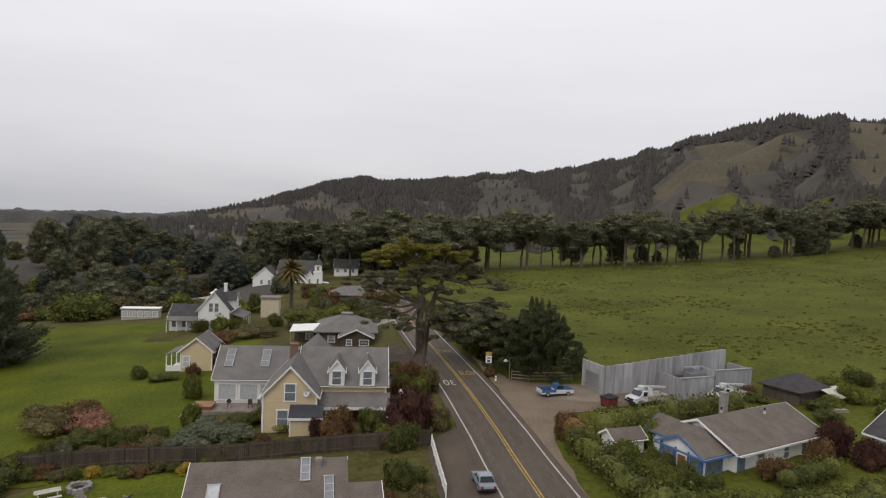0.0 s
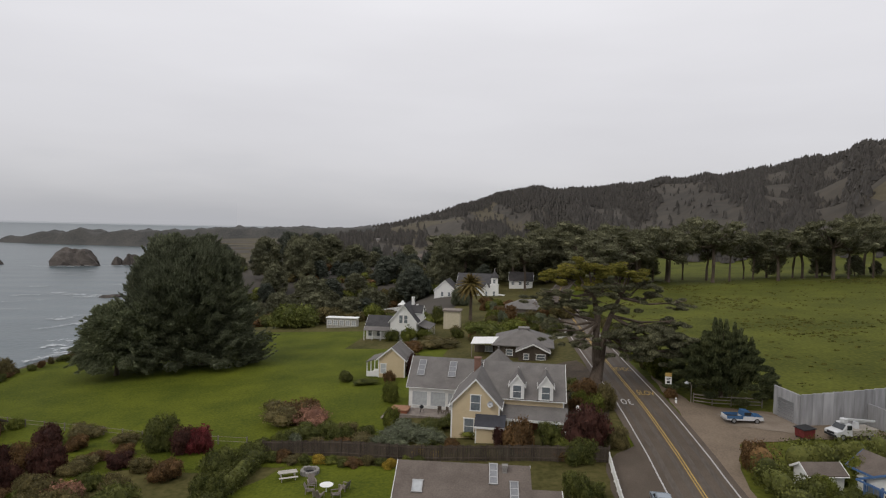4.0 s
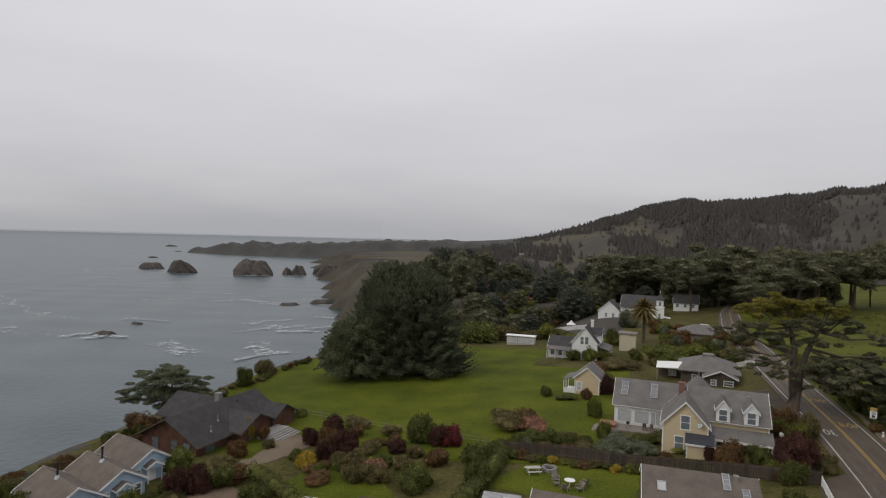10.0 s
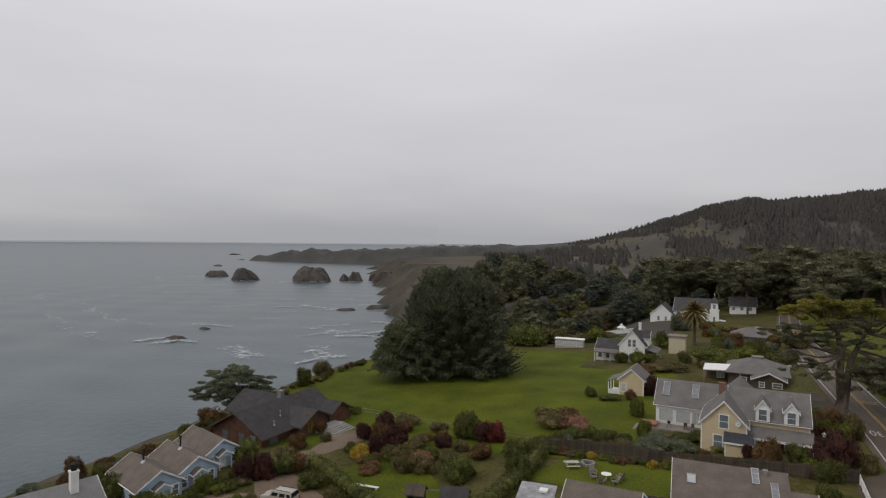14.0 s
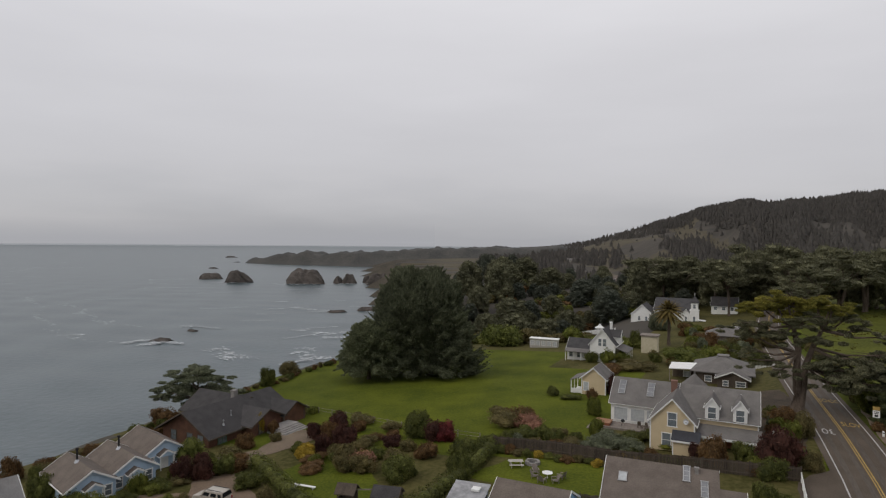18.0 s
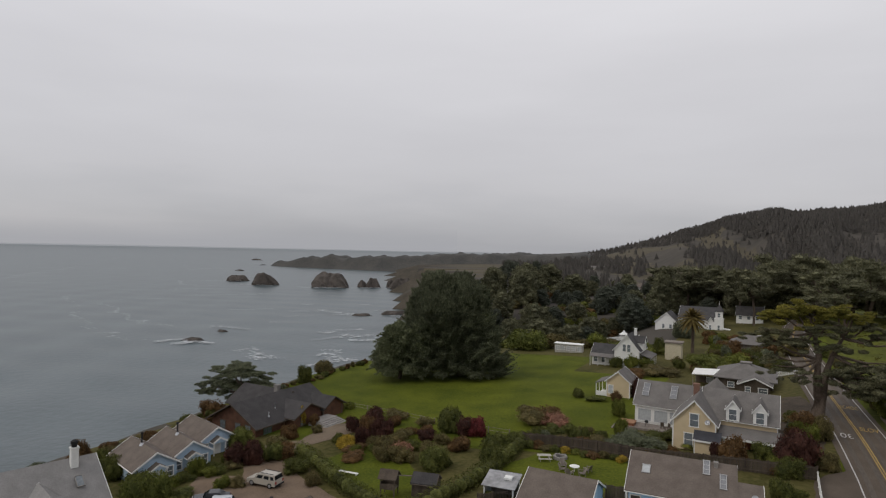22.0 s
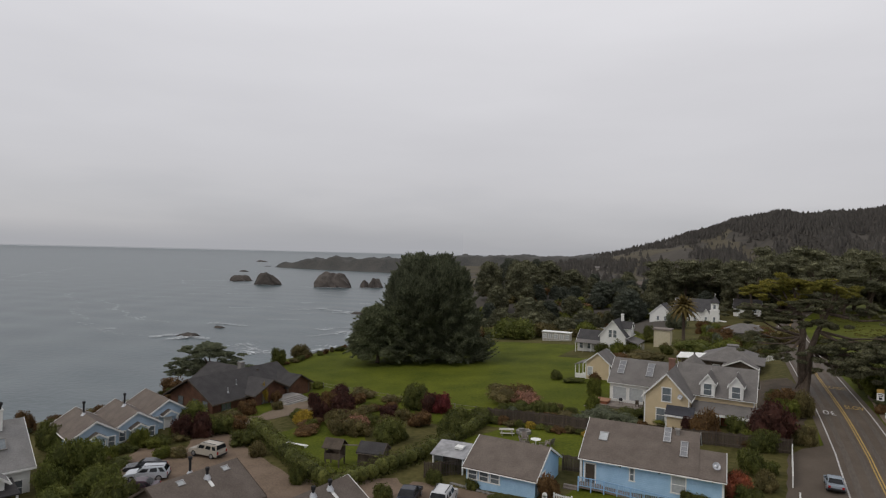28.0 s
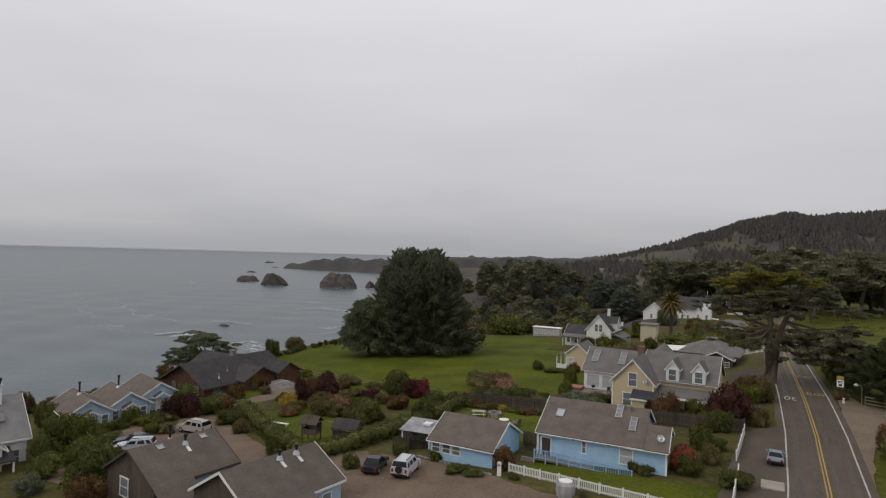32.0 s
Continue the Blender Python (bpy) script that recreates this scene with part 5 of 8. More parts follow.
# conifers of the far hillsides: one mesh
def far_conifers(count, seed):
    rg = np.random.default_rng(seed)
    co, fa, k = [], [], 0
    base = np.array([(math.cos(a), math.sin(a)) for a in np.arange(5) * math.tau / 5])
    while k < count:
        b = math.radians(-24 + 80 * rg.random())
        r = 430 + 1500 * rg.random() ** 0.8
        x, y = 8 + r * math.sin(b), 15 + r * math.cos(b)
        if x < float(coast(y)) + 10:
            continue
        deg = math.degrees(b)
        crest = np.interp(deg, (-60, -20, 0, 20, 32, 60, 180), (2400, 2300, 1750, 1500, 1150, 1000, 1000))
        t = (r - 380) / (crest - 380)
        if t > 1.06:
            continue
        f = math.sin(deg * 0.31 + 1.0) + math.sin(deg * 0.83 + r / 160) * 0.8 + math.sin(r / 95 + deg * 0.2) * 0.7
        thick = 0.97 if t > 0.70 else (0.88 if f > -0.35 else 0.06)
        if (600 < r < 1000 and abs(deg - 31 - 2.5 * math.sin(r / 60)) < 3.2) or (600 < r < 1000 and 41 < deg < 48):
            thick *= 0.04
        if deg < -8:
            thick *= 0.35
        if rg.random() > thick:
            continue
        z = ground(x, y)
        h = 5 + 9 * rg.random() ** 1.6 + (3 * rg.random() if t > 0.9 else 0)
        w = h * (0.24 + 0.20 * rg.random())
        n0 = len(co)
        for lo, hi, ws in ((0.05, 0.62, 1.0), (0.36, 1.0, 0.66)):
            n1 = len(co)
            jig = 0.75 + 0.5 * rg.random(5)
            co.extend((x + w * ws * j * c, y + w * ws * j * s, z + h * lo) for (c, s), j in zip(base, jig))
            co.append((x + rg.normal() * 0.2, y, z + h * hi))
            fa.extend((n1 + i, n1 + (i + 1) % 5, n1 + 5) for i in range(5))
        k += 1
    me = bpy.data.meshes.new("hill_forest")
    me.from_pydata(co, [], fa)
    return tagged(part("hill_forest", me, HILL_HAZED), "dark conifer forest on the far hillsides, leaf greyed for haze", "forest", kind="stuff")


far_conifers(21000, 9)


# the great cypress clump on the lawn's seaward edge
gc = thing("great_cypress", -62, 120, ground(-62, 120), 0, "huge dense dark cypress with upswept plumes on the lawn", "tree")
rg = np.random.default_rng(77)
for tx, ty, th in ((-4, -1, 9), (0, 1, 12), (5, 0, 9), (2, -2, 8)):
    bm = bmesh.new()
    tube(bm, [(tx, ty, -0.5), (tx * 1.1, ty, th * 0.5), (tx * 1.3, ty + 0.5, th)], [0.65, 0.5, 0.25], 8)
    part("trunk", bm, BARK, gc)
lob = [(0.5, 0, 8, 8.6, 8.0, 6.0), (-2, 0, 14, 6, 6, 5.5), (6, 0, 7, 6, 6, 5)]
PEAK = ((-2.8, 0, 24.2, 10.8), (2.4, 1.5, 24.2, 11.4), (6.8, -1, 21.8, 10.0), (-6.0, -1, 20.2, 7.8), (0.5, -5, 19.4, 9.4), (9.4, 1, 12.6, 6.4))
for px, py, ph, pr in PEAK:
    for i in range(84):
        a = i * 2.4 + px
        u = (i + 0.5) / 84
        z = 0.7 + (ph - 1.1) * u
        q = pr * math.sqrt(max(0.0, 1 - (z / (ph + 0.4)) ** 1.25)) * (0.50 + 0.40 * rg.random())
        s_ = 0.55 + 0.95 * rg.random()
        lob.append((px + 1.4 + q * math.cos(a), py + q * 0.8 * math.sin(a), z + 0.12 * q, s_ * 1.15, s_ * 1.15, s_ * (0.55 + 0.5 * u)))
    # long upswept boughs that end in plumes
    for i in range(72):
        a, u = i * 2.4 + 1.0 + 0.5 * rg.random(), 0.08 + 0.90 * rg.random()
        q = pr * math.sqrt(max(0.0, 1 - u ** 1.25)) * (0.66 + 0.12 * rg.random())
        reach = (0.62 + 0.30 * rg.random()) * (1.06 - 0.55 * u)
        for k in range(7):
            o, r_ = reach * k, 0.66 - 0.075 * k
            w = q + o * (1.0 - 0.45 * u)
            lob.append((px + 1.4 + w * math.cos(a), py + w * 0.8 * math.sin(a), ph * u + 0.1 * q + o * (0.05 + 0.45 * u) + 0.07 * o * o, r_, r_, r_ * 0.5))
    for i in range(16):
        a, q = rg.random() * math.tau, pr * 0.45 * rg.random()
        lob.append((px + 1.4 + q * math.cos(a), py + q * math.sin(a), ph - 1.6 - 0.5 * q, 0.34, 0.34, 1.1 + 0.7 * rg.random()))
part("crown", leaf_mesh("crown", lob, 0.21, 300000, 77, 0.55, 0.36, 0.3, 1.2, 0.7), CYPRESS, gc)
gc2 = thing("cypress_tree", -68.2, 111.5, ground(-68.2, 111.5), 0, "broad low dark cypress beside the great cypress", "tree")
bm = bmesh.new()
tube(bm, [(0, 0, -0.5), (0.3, 0, 3), (0, 0.4, 8)], [0.5, 0.4, 0.15], 8)
part("trunk", bm, BARK, gc2)
lob = [(0, 0, 6.0, 5.2, 5, 4)]
for i in range(44):
    a, z = i * 2.4, 2.0 + 10.5 * (i + 0.5) / 44
    q = 5.6 * math.sqrt(max(0.03, 1 - ((z - 4) / 10) ** 2)) * (0.75 + 0.25 * rg.random())
    s = 1.4 + 0.9 * rg.random()
    lob.append((q * math.cos(a) + 0.1 * z, q * math.sin(a), z, s, s, s * 0.55))
for i in range(60):
    a, z = i * 2.4, 2.0 + 9.0 * rg.random()
    q = 5.0 * math.sqrt(max(0.03, 1 - ((z - 3) / 11) ** 2))
    for k in range(5):
        o, r_ = 0.7 * k, 0.6 - 0.09 * k
        lob.append(((q + o) * math.cos(a) + 0.1 * z, (q + o) * math.sin(a), z - 0.12 * o * o, r_, r_, r_ * 0.5))
part("crown", leaf_mesh("crown", lob, 0.24, 62000, 78, 0.55, 0.46, 0.25, 1.1, -0.3), CYPRESS_PALE, gc2)

# the old flat-topped cypress by the road
rc = thing("roadside_cypress", 14.6, 108, ground(14.6, 108), 0, "old flat-topped cypress with forked trunk and yellow-green top", "tree")
bm = bmesh.new()
tube(bm, [(0, 0, -0.4), (0.02, 0, 0.7), (0.1, 0, 3.2), (-0.1, 0.2, 6.5), (0.1, 0.2, 9.5), (-0.6, 0.2, 13.0), (-1.4, 0, 16.6)], [1.45, 0.95, 0.70, 0.58, 0.48, 0.32, 0.10], 14)
part("trunk", bm, BARK, rc)
bm = bmesh.new()
tube(bm, [(0.45, 0, 0.6), (0.85, 0.1, 4.0), (1.1, 0.2, 7.2), (2.0, 0.3, 10.0), (3.2, 0.3, 12.8), (4.1, 0.2, 16.0)], [0.62, 0.50, 0.46, 0.38, 0.26, 0.09], 10)
LIMB = ((-0.75, 0.2, 13.2), (3.2, 0.3, 12.8), (0.1, 0.2, 9.0), (2.0, 0.3, 10.0), (1.1, 0.2, 7.2))
spec = ((0, -3.4, 0.5, 18.2, 2.4, 0), (0, -0.6, -0.8, 18.9, 2.4, 0), (1, 2.4, 0.6, 18.7, 2.3, 0), (1, 4.8, 0.4, 17.7, 2.0, 0), (0, -5.2, 0.6, 17.0, 1.9, 0), (0, -2.0, 2.2, 16.4, 2.0, 0), (1, 6.4, 0, 16.0, 1.7, 1),
        (0, -5.8, -0.8, 14.4, 1.9, 1), (2, -7.4, 0.4, 12.8, 1.7, 1), (2, -6.4, 0, 9.6, 1.4, 1), (2, -4.6, -1.6, 8.2, 1.6, 1), (2, -4.4, 1.8, 12.2, 1.8, 1), (1, 8.4, 0.5, 14.2, 1.6, 1), (1, 11.4, -0.5, 13.2, 1.3, 1),
        (3, 6.4, -1.0, 9.4, 2.3, 1), (4, 8.8, 1.0, 7.6, 2.5, 1), (4, 5.0, -1.5, 6.8, 2.2, 1), (4, 11.2, -0.5, 8.2, 2.1, 1), (3, 12.6, 0.8, 6.2, 1.8, 1), (4, 7.2, 0.2, 5.4, 2.0, 1), (0, 0.6, -1.5, 14.8, 1.7, 1), (2, -2.8, -2.2, 6.6, 1.4, 1), (4, 9.6, 0, 9.4, 2.1, 1), (4, 4.4, -0.6, 5.2, 1.9, 1), (3, 10.6, 0.2, 10.2, 1.8, 1), (4, 9.4, -0.8, 5.6, 2.0, 1), (3, 2.4, -0.9, 12.4, 1.8, 1), (0, -2.6, -0.4, 13.0, 1.8, 1), (0, 1.2, -1.0, 15.8, 1.9, 1), (4, 2.6, -1.2, 8.0, 1.7, 1))
top, low = [], []
for k, x, y, z, s, shade in spec:
    z *= 0.94
    a = Vector(LIMB[k]); e = Vector((x, y, z)); m = (a + e) / 2 + Vector((0, 0, -0.6))
    bl = bmesh.new()
    tube(bl, [a, m, e], [0.26, 0.17, 0.05], 6)
    for j in range(4):
        w = Vector(rg.normal(size=3) * (s * 0.8, s * 0.8, 0.3))
        tube(bl, [m.lerp(e, 0.3 + 0.15 * j), e + w * 0.4, e + w], [0.07, 0.05, 0.02], 4)
    part("limb", bl, BARK, rc)
    for j in range(15):
        o = rg.normal(size=3) * (s * 0.80, s * 0.80, 0.34)
        d = math.hypot(o[0], o[1]) / s
        (low if shade else top).append((x + o[0], y + o[1], z + o[2] - 0.42 * d, s * 0.34, s * 0.32, s * 0.10))
part("main_limb", bm, BARK, rc)
part("crown", leaf_mesh("crown", low, 0.17, 100000, 81, 0.5, 0.26, 0.3, 0.9), WINDLEAF, rc)
part("crown_top", leaf_mesh("crown_top", top, 0.17, 42000, 82, 0.5, 0.26, 0.4, 0.8), CYPRESS_TOP, rc, "yellow-green top foliage")

# spreading conifer by the yard
fc = thing("conifer", 31.0, 103, ground(31.0, 103), 0, "broad dense conifer with upswept dark green boughs", "tree")
bm = bmesh.new(); tube(bm, [(0, 0, -0.4), (0, 0, 4), (0, 0, 8.8)], [0.4, 0.3, 0.06], 8); part("trunk", bm, BARK, fc)
lob = [(0, 0, 4.2, 3.8, 3.8, 3.2)]
for i in range(80):
    z = 0.8 + 8.0 * (i / 80)
    q = 8.6 * (1 - (z / 10.2) ** 1.5) * (0.70 + 0.30 * rg.random())
    a = i * 2.4
    s = 1.0 * (1 - 0.5 * z / 12)
    lob.append((q * math.cos(a), q * math.sin(a), z + 0.02 * q, s, s, s * 0.34))
for i in range(60):
    z = 2.5 + 7.2 * rg.random()
    q = 8.2 * (1 - (z / 10.6) ** 1.5) * rg.random() ** 0.4
    a = i * 2.4
    lob.append((q * math.cos(a), q * math.sin(a), z, 0.3, 0.3, 1.25))
part("crown", leaf_mesh("crown", lob, 0.19, 60000, 83, 0.5, 0.50, 0.2, 1.2, 0.7), CONIFER, fc)

# leaning flat cypress on the cliff edge
lc = thing("cliff_cypress", -84, 80.5, ground(-84, 80.5) - 2.6, 0, "leaning flat-topped cypress on the cliff edge", "tree")
bm = bmesh.new()
tube(bm, [(0, 0, -1), (-1, 0.3, 2), (-2.5, 0.3, 4), (-4, 0, 6)], [0.5, 0.4, 0.3, 0.12], 8)
lob = []
for x, y, z, s in ((-3, 0, 8.2, 3.2), (-6.5, 1, 7.2, 2.8), (0.5, 0, 7.2, 2.8), (3.0, 0.5, 5.6, 2.8), (5.5, 0, 4.2, 2.6), (8.5, -0.5, 2.8, 2.4), (-8.5, 0, 5.0, 2.6), (-11, 0.5, 3.0, 2.6), (-13.5, 0, 2.0, 2.0), (-5, -1, 4.6, 2.8), (0, 1, 4.4, 2.8), (-3, 0, 2.6, 2.6), (3, -1, 2.6, 2.6)):
    bl = bmesh.new()
    tube(bl, [(-2, 0.3, 3.2), ((x - 2) / 2, y / 2, (z + 3) / 2), (x, y, z)], [0.2, 0.14, 0.05], 6)
    part("limb", bl, BARK, lc)
    for j in range(18):
        o = rg.normal(size=3) * (s * 0.70, s * 0.6, 0.30)
        lob.append((x + o[0], y + o[1], z + o[2], s * 0.34, s * 0.32, s * 0.09))
part("trunk", bm, BARK, lc)
part("crown", leaf_mesh("crown", lob, 0.15, 60000, 84, 0.5, 0.26, 0.3, 0.9), CYPRESS, lc)

# palm
pm = thing("palm_tree", -11.9, 176, ground(-11.9, 176), 0, "tall date palm with a round head of drooping fronds", "tree")
bm = bmesh.new(); tube(bm, [(0, 0, -0.4), (0.05, 0, 4), (0, 0, 9.4)], [0.55, 0.42, 0.5], 10); part("trunk", bm, BARK, pm)
co, fa = [], []
for i in range(90):
    a, el = i * 2.4, 1.35 - 2.0 * (i / 90)
    ln = 4.6 + 0.6 * math.sin(i)
    p0 = Vector((0, 0, 9.8)); side = Vector((-math.sin(a), math.cos(a), 0))
    prev = None
    for k in range(7):
        u = k / 6
        q = Vector((math.cos(a) * math.cos(el), math.sin(a) * math.cos(el), math.sin(el))) * ln * u + Vector((0, 0, -1.9 * u * u))
        w = 0.42 * math.sin(math.pi * min(1, 0.12 + u * 0.88)) + 0.03
        n0 = len(co)
        co.extend([tuple(p0 + q + side * w - Vector((0, 0, w * 0.5))), tuple(p0 + q), tuple(p0 + q - side * w - Vector((0, 0, w * 0.5)))])
        if k:
            fa.extend([(n0 - 3, n0 - 2, n0 + 1, n0), (n0 - 2, n0 - 1, n0 + 2, n0 + 1)])
me = bpy.data.meshes.new("fronds"); me.from_pydata(co, [], fa); part("fronds", me, PALM, pm)

# hedges
hedge([(-51, 59.6), (-44.5, 55.8), (-38.4, 52.4), (-31, 48.6), (-26.6, 46.6)], 1.8, 1.7, GREEN, "clipped green hedge between lawn and parking court", seed=2)
hedge([(-25.6, 46.6), (-24.2, 51.6), (-23.2, 57.4), (-22.8, 64), (-22.9, 70), (-23.6, 76)], 1.9, 1.7, GREEN, "dense clipped green hedge beside the back garden", seed=3)
hedge([(27.2, 76.5), (27.2, 73), (27.7, 68.5), (29.0, 63.5), (33, 60.4), (38, 59.6), (43, 60.8), (48.5, 63.4)], 2.3, 1.9, GREEN, "thick loose green hedge round the bungalow garden", 0.13, 340, seed=4, rough=0.55)
hedge([(30.2, 77.6), (36, 79.2), (42, 81.4), (49, 83.6)], 2.6, 2.5, GREEN, "tall loose green hedge behind the bungalow", 0.13, 340, seed=5, rough=0.5)
hedge([(27.2, 77.0), (27.5, 78.4)], 2.8, 2.6, RUST, "rounded brown-green clipped shrub by the drive", seed=6)
hedge([(41, 65.5), (44.5, 66.6), (48, 68.0)], 1.8, 1.6, GREEN, "green hedge beside the lawn bank", seed=7)

def far_shrub(x, y, w, h, material):
    SHRUBS.append((x, y, w, h, material))


# scattered shrubs: roadside verge, under the cypress, round the far houses and along the gulch
rb = np.random.default_rng(31)
TONES = (GREEN, OLIVE, GREEN, RUST, LIME, CYPRESS)
for i in range(16):
    y = 108 + i * 4.2
    bush(road_x(y) + 5.4 + 1.2 * rb.random(), y, 2.4 + 1.6 * rb.random(), 1.4 + 1.4 * rb.random(), (GREEN, LIME, OLIVE)[i % 3])
for i in range(9):
    bush(9.8 + 2.6 * rb.random(), 88 + i * 2.2, 1.8 + 1.0 * rb.random(), 1.0 + 1.0 * rb.random(), TONES[i % 6])
for i in range(70):
    x, y = -14 + 27 * rb.random(), 141 + 75 * rb.random()
    if (abs(x - 2.5) < 8 and abs(y - 186) < 7) or x > road_x(y) - 6 or (abs(x + 15) < 4 and abs(y - 163) < 4) or (abs(x - 5.2) < 5 and abs(y - 206) < 5):
        continue
    bush(x, y, 2.6 + 2.6 * rb.random(), 1.6 + 1.8 * rb.random(), TONES[i % 6])
SHRUBS = []
for i in range(230):
    x, y = -96 + 60 * rb.random(), 176 + 150 * rb.random() ** 1.2
    if x > -56 and 180 < y < 250:
        continue
    far_shrub(x, y, 4.5 + 5 * rb.random(), 2.4 + 2.6 * rb.random(), (GREEN, OLIVE, RUST, LIME, GREEN, OLIVE)[i % 6])
for i in range(14):
    x, y = -44 + 26 * rb.random(), 166 + 20 * rb.random()
    far_shrub(x, y, 3 + 3 * rb.random(), 1.2 + 1.2 * rb.random(), (GREEN, LIME, OLIVE)[i % 3])
for i in range(24):
    y = 62 + i * 2.6
    bush(float(coast(y)) + 4 + 2.5 * rb.random(), y, 1.4 + 1.6 * rb.random(), 0.6 + 0.9 * rb.random(), (OLIVE, GREEN, RUST)[i % 3])


for i in range(90):
    b = -48 + 42 * rb.random()
    r = 200 + 240 * rb.random()
    x, y = 8 + r * math.sin(math.radians(b)), 15 + r * math.cos(math.radians(b))
    if x > float(coast(y)) + 8 and not (x > -62 and y < 262):
        w = 5 + 7 * rb.random()
        far_shrub(x, y, w, w * (0.35 + 0.3 * rb.random()), (GREEN, OLIVE, LIME, GREEN, RUST)[i % 5])
BASE = [(np.array([v.co[:] for v in me.vertices]), [tuple(p.vertices) for p in me.polygons]) for me in (leaf_mesh("shrub", lobes_round(40 + s, 9, 0.6, 0.42), 0.085, 1200, 40 + s, 0.7, 0.78) for s in range(3))]
for m_, label in ((GREEN, "mid-green wild shrubs in the gulch"), (OLIVE, "grey-olive wild shrubs in the gulch"), (LIME, "yellow-green wild shrubs in the gulch"), (RUST, "brown wild shrubs in the gulch")):
    co, fa, k0 = [], [], 0
    for i, (x, y, w, h, m) in enumerate(SHRUBS):
        if m is not m_:
            continue
        v, f = BASE[i % 3]
        c, s = math.cos(i * 0.8), math.sin(i * 0.8)
        co.append(np.stack([x + (v[:, 0] * c - v[:, 1] * s) * w * 0.5, y + (v[:, 0] * s + v[:, 1] * c) * w * 0.5, ground(x, y) - 0.1 * h + v[:, 2] * h], 1))
        fa.extend([tuple(q + k0 for q in p) for p in f])
        k0 += len(v)
    me = bpy.data.meshes.new("wild_shrubs")
    me.from_pydata(np.concatenate(co).tolist(), [], fa)
    tagged(part("wild_shrubs", me, m_), label, "shrubs", kind="stuff")


def tussocks(count, seed):
    """Dark grass clumps of the pasture: one mesh."""
    rg = np.random.default_rng(seed)
    co, fa, k = [], [], 0
    while k < count:
        x, y = 26 + 230 * rg.random(), 96 + 190 * rg.random()
        if x < road_x(y) + 8 or (x < 66 and y < 102):
            continue
        f = math.sin(x * 0.06 + y * 0.021) + math.sin(y * 0.13 - x * 0.03 + 1.0) + 0.8 * math.sin(x * 0.19 + 2)
        if rg.random() > (0.9 if f > 0.9 else 0.12):
            continue
        z = ground(x, y)
        s = 0.16 + 0.38 * rg.random() ** 1.5
        for j in range(6):
            a = rg.random() * math.tau
            cx, cy = x + rg.normal() * s * 0.7, y + rg.normal() * s * 0.4
            d = (math.cos(a) * s * 0.6, math.sin(a) * s * 0.6)
            n0 = len(co)
            h = s * (0.35 + 0.35 * rg.random())
            co.extend([(cx - d[0], cy - d[1], z - 0.05), (cx + d[0], cy + d[1], z - 0.05), (cx + d[0] * 0.5 + 0.1, cy + d[1] * 0.5, z + h), (cx - d[0] * 0.6, cy - d[1] * 0.6 + 0.1, z + h * 0.8)])
            fa.append((n0, n0 + 1, n0 + 2, n0 + 3))
        k += 1
    me = bpy.data.meshes.new("pasture_tussocks")
    me.from_pydata(co, [], fa)
    return tagged(part("pasture_tussocks", me, OLIVE_DARK), "dark rough grass tussocks in the pasture", "grass", kind="stuff")


OLIVE_DARK = leaf("dark_tussock_grass", (0.036, 0.046, 0.014), (0.070, 0.080, 0.026))
tussocks(4600, 12)
bush(-50.7, 71.7, 3.2, 2.5, MAROON)
bush(-50.5, 77.5, 4.2, 2.9, MAROON)
bush(-47.1, 71.1, 3.8, 3.2, RUST)
bush(-36.5, 78.2, 5.2, 4.2, GREEN)
bush(-33.5, 77.7, 4.6, 3.1, MAROON)
bush(-31.5, 77.4, 3.4, 3.0, RED)
bush(-46.3, 64.3, 3.5, 1.8, GOLD)
bush(-43.7, 62.9, 4.1, 1.1, RUST)
bush(-40.9, 70.9, 4.4, 1.8, OLIVE)
bush(-38.8, 63.7, 4.4, 3.0, OLIVE)
bush(-35.4, 62.9, 4.2, 2.4, OLIVE)
bush(-30.4, 62.2, 5.0, 3.2, GREEN)
bush(-30.7, 70.2, 3.8, 2.1, RUST)
bush(-23.7, 66.0, 3.9, 3.1, GREEN)
bush(-37.6, 72.7, 3.4, 1.7, MAROON)
bush(-41.4, 74.1, 3.1, 1.3, RUST)
bush(-25.6, 88.0, 7.0, 2.9, OLIVE)
bush(-22.2, 88.2, 6.0, 2.4, PINK)
bush(-24.2, 89.4, 7.0, 3.0, RUST)
bush(-14.4, 114.1, 3.7, 4.2, MAROON)
bush(-11.8, 87.7, 2.7, 2.7, LIME)
bush(-16.3, 81.4, 3.4, 2.4, GREEN)
bush(-22.4, 79.8, 3.0, 2.0, GREEN)
bush(-18.9, 79.9, 3.0, 1.2, OLIVE)
bush(-13.6, 80.8, 4.4, 1.7, OLIVE)
bush(-10.2, 81.3, 4.6, 1.6, CYPRESS)
bush(-6.5, 83.2, 5.1, 1.7, CYPRESS)
bush(-25.1, 109.5, 3.1, 1.9, GREEN)
bush(-21.2, 107.8, 4.0, 1.0, GREEN)
bush(-17.5, 109.0, 2.6, 1.9, RUST)
bush(-53.9, 174.4, 3.4, 3.0, GREEN)
bush(-73.2, 87.3, 2.2, 1.3, GREEN)
bush(-61.8, 81.2, 4.1, 1.7, OLIVE)
bush(-60.6, 83.2, 2.2, 1.5, LIME)
bush(-48.6, 80.9, 5.1, 1.8, OLIVE)
bush(-42.0, 79.5, 4.1, 1.5, OLIVE)
bush(-22.4, 146.4, 4.8, 3.9, LIME)
bush(-26.2, 145.3, 4.0, 2.8, GREEN)
bush(-19.2, 147.3, 5.3, 2.7, LIME)
bush(-19.8, 170.5, 4.0, 4.9, GREEN)
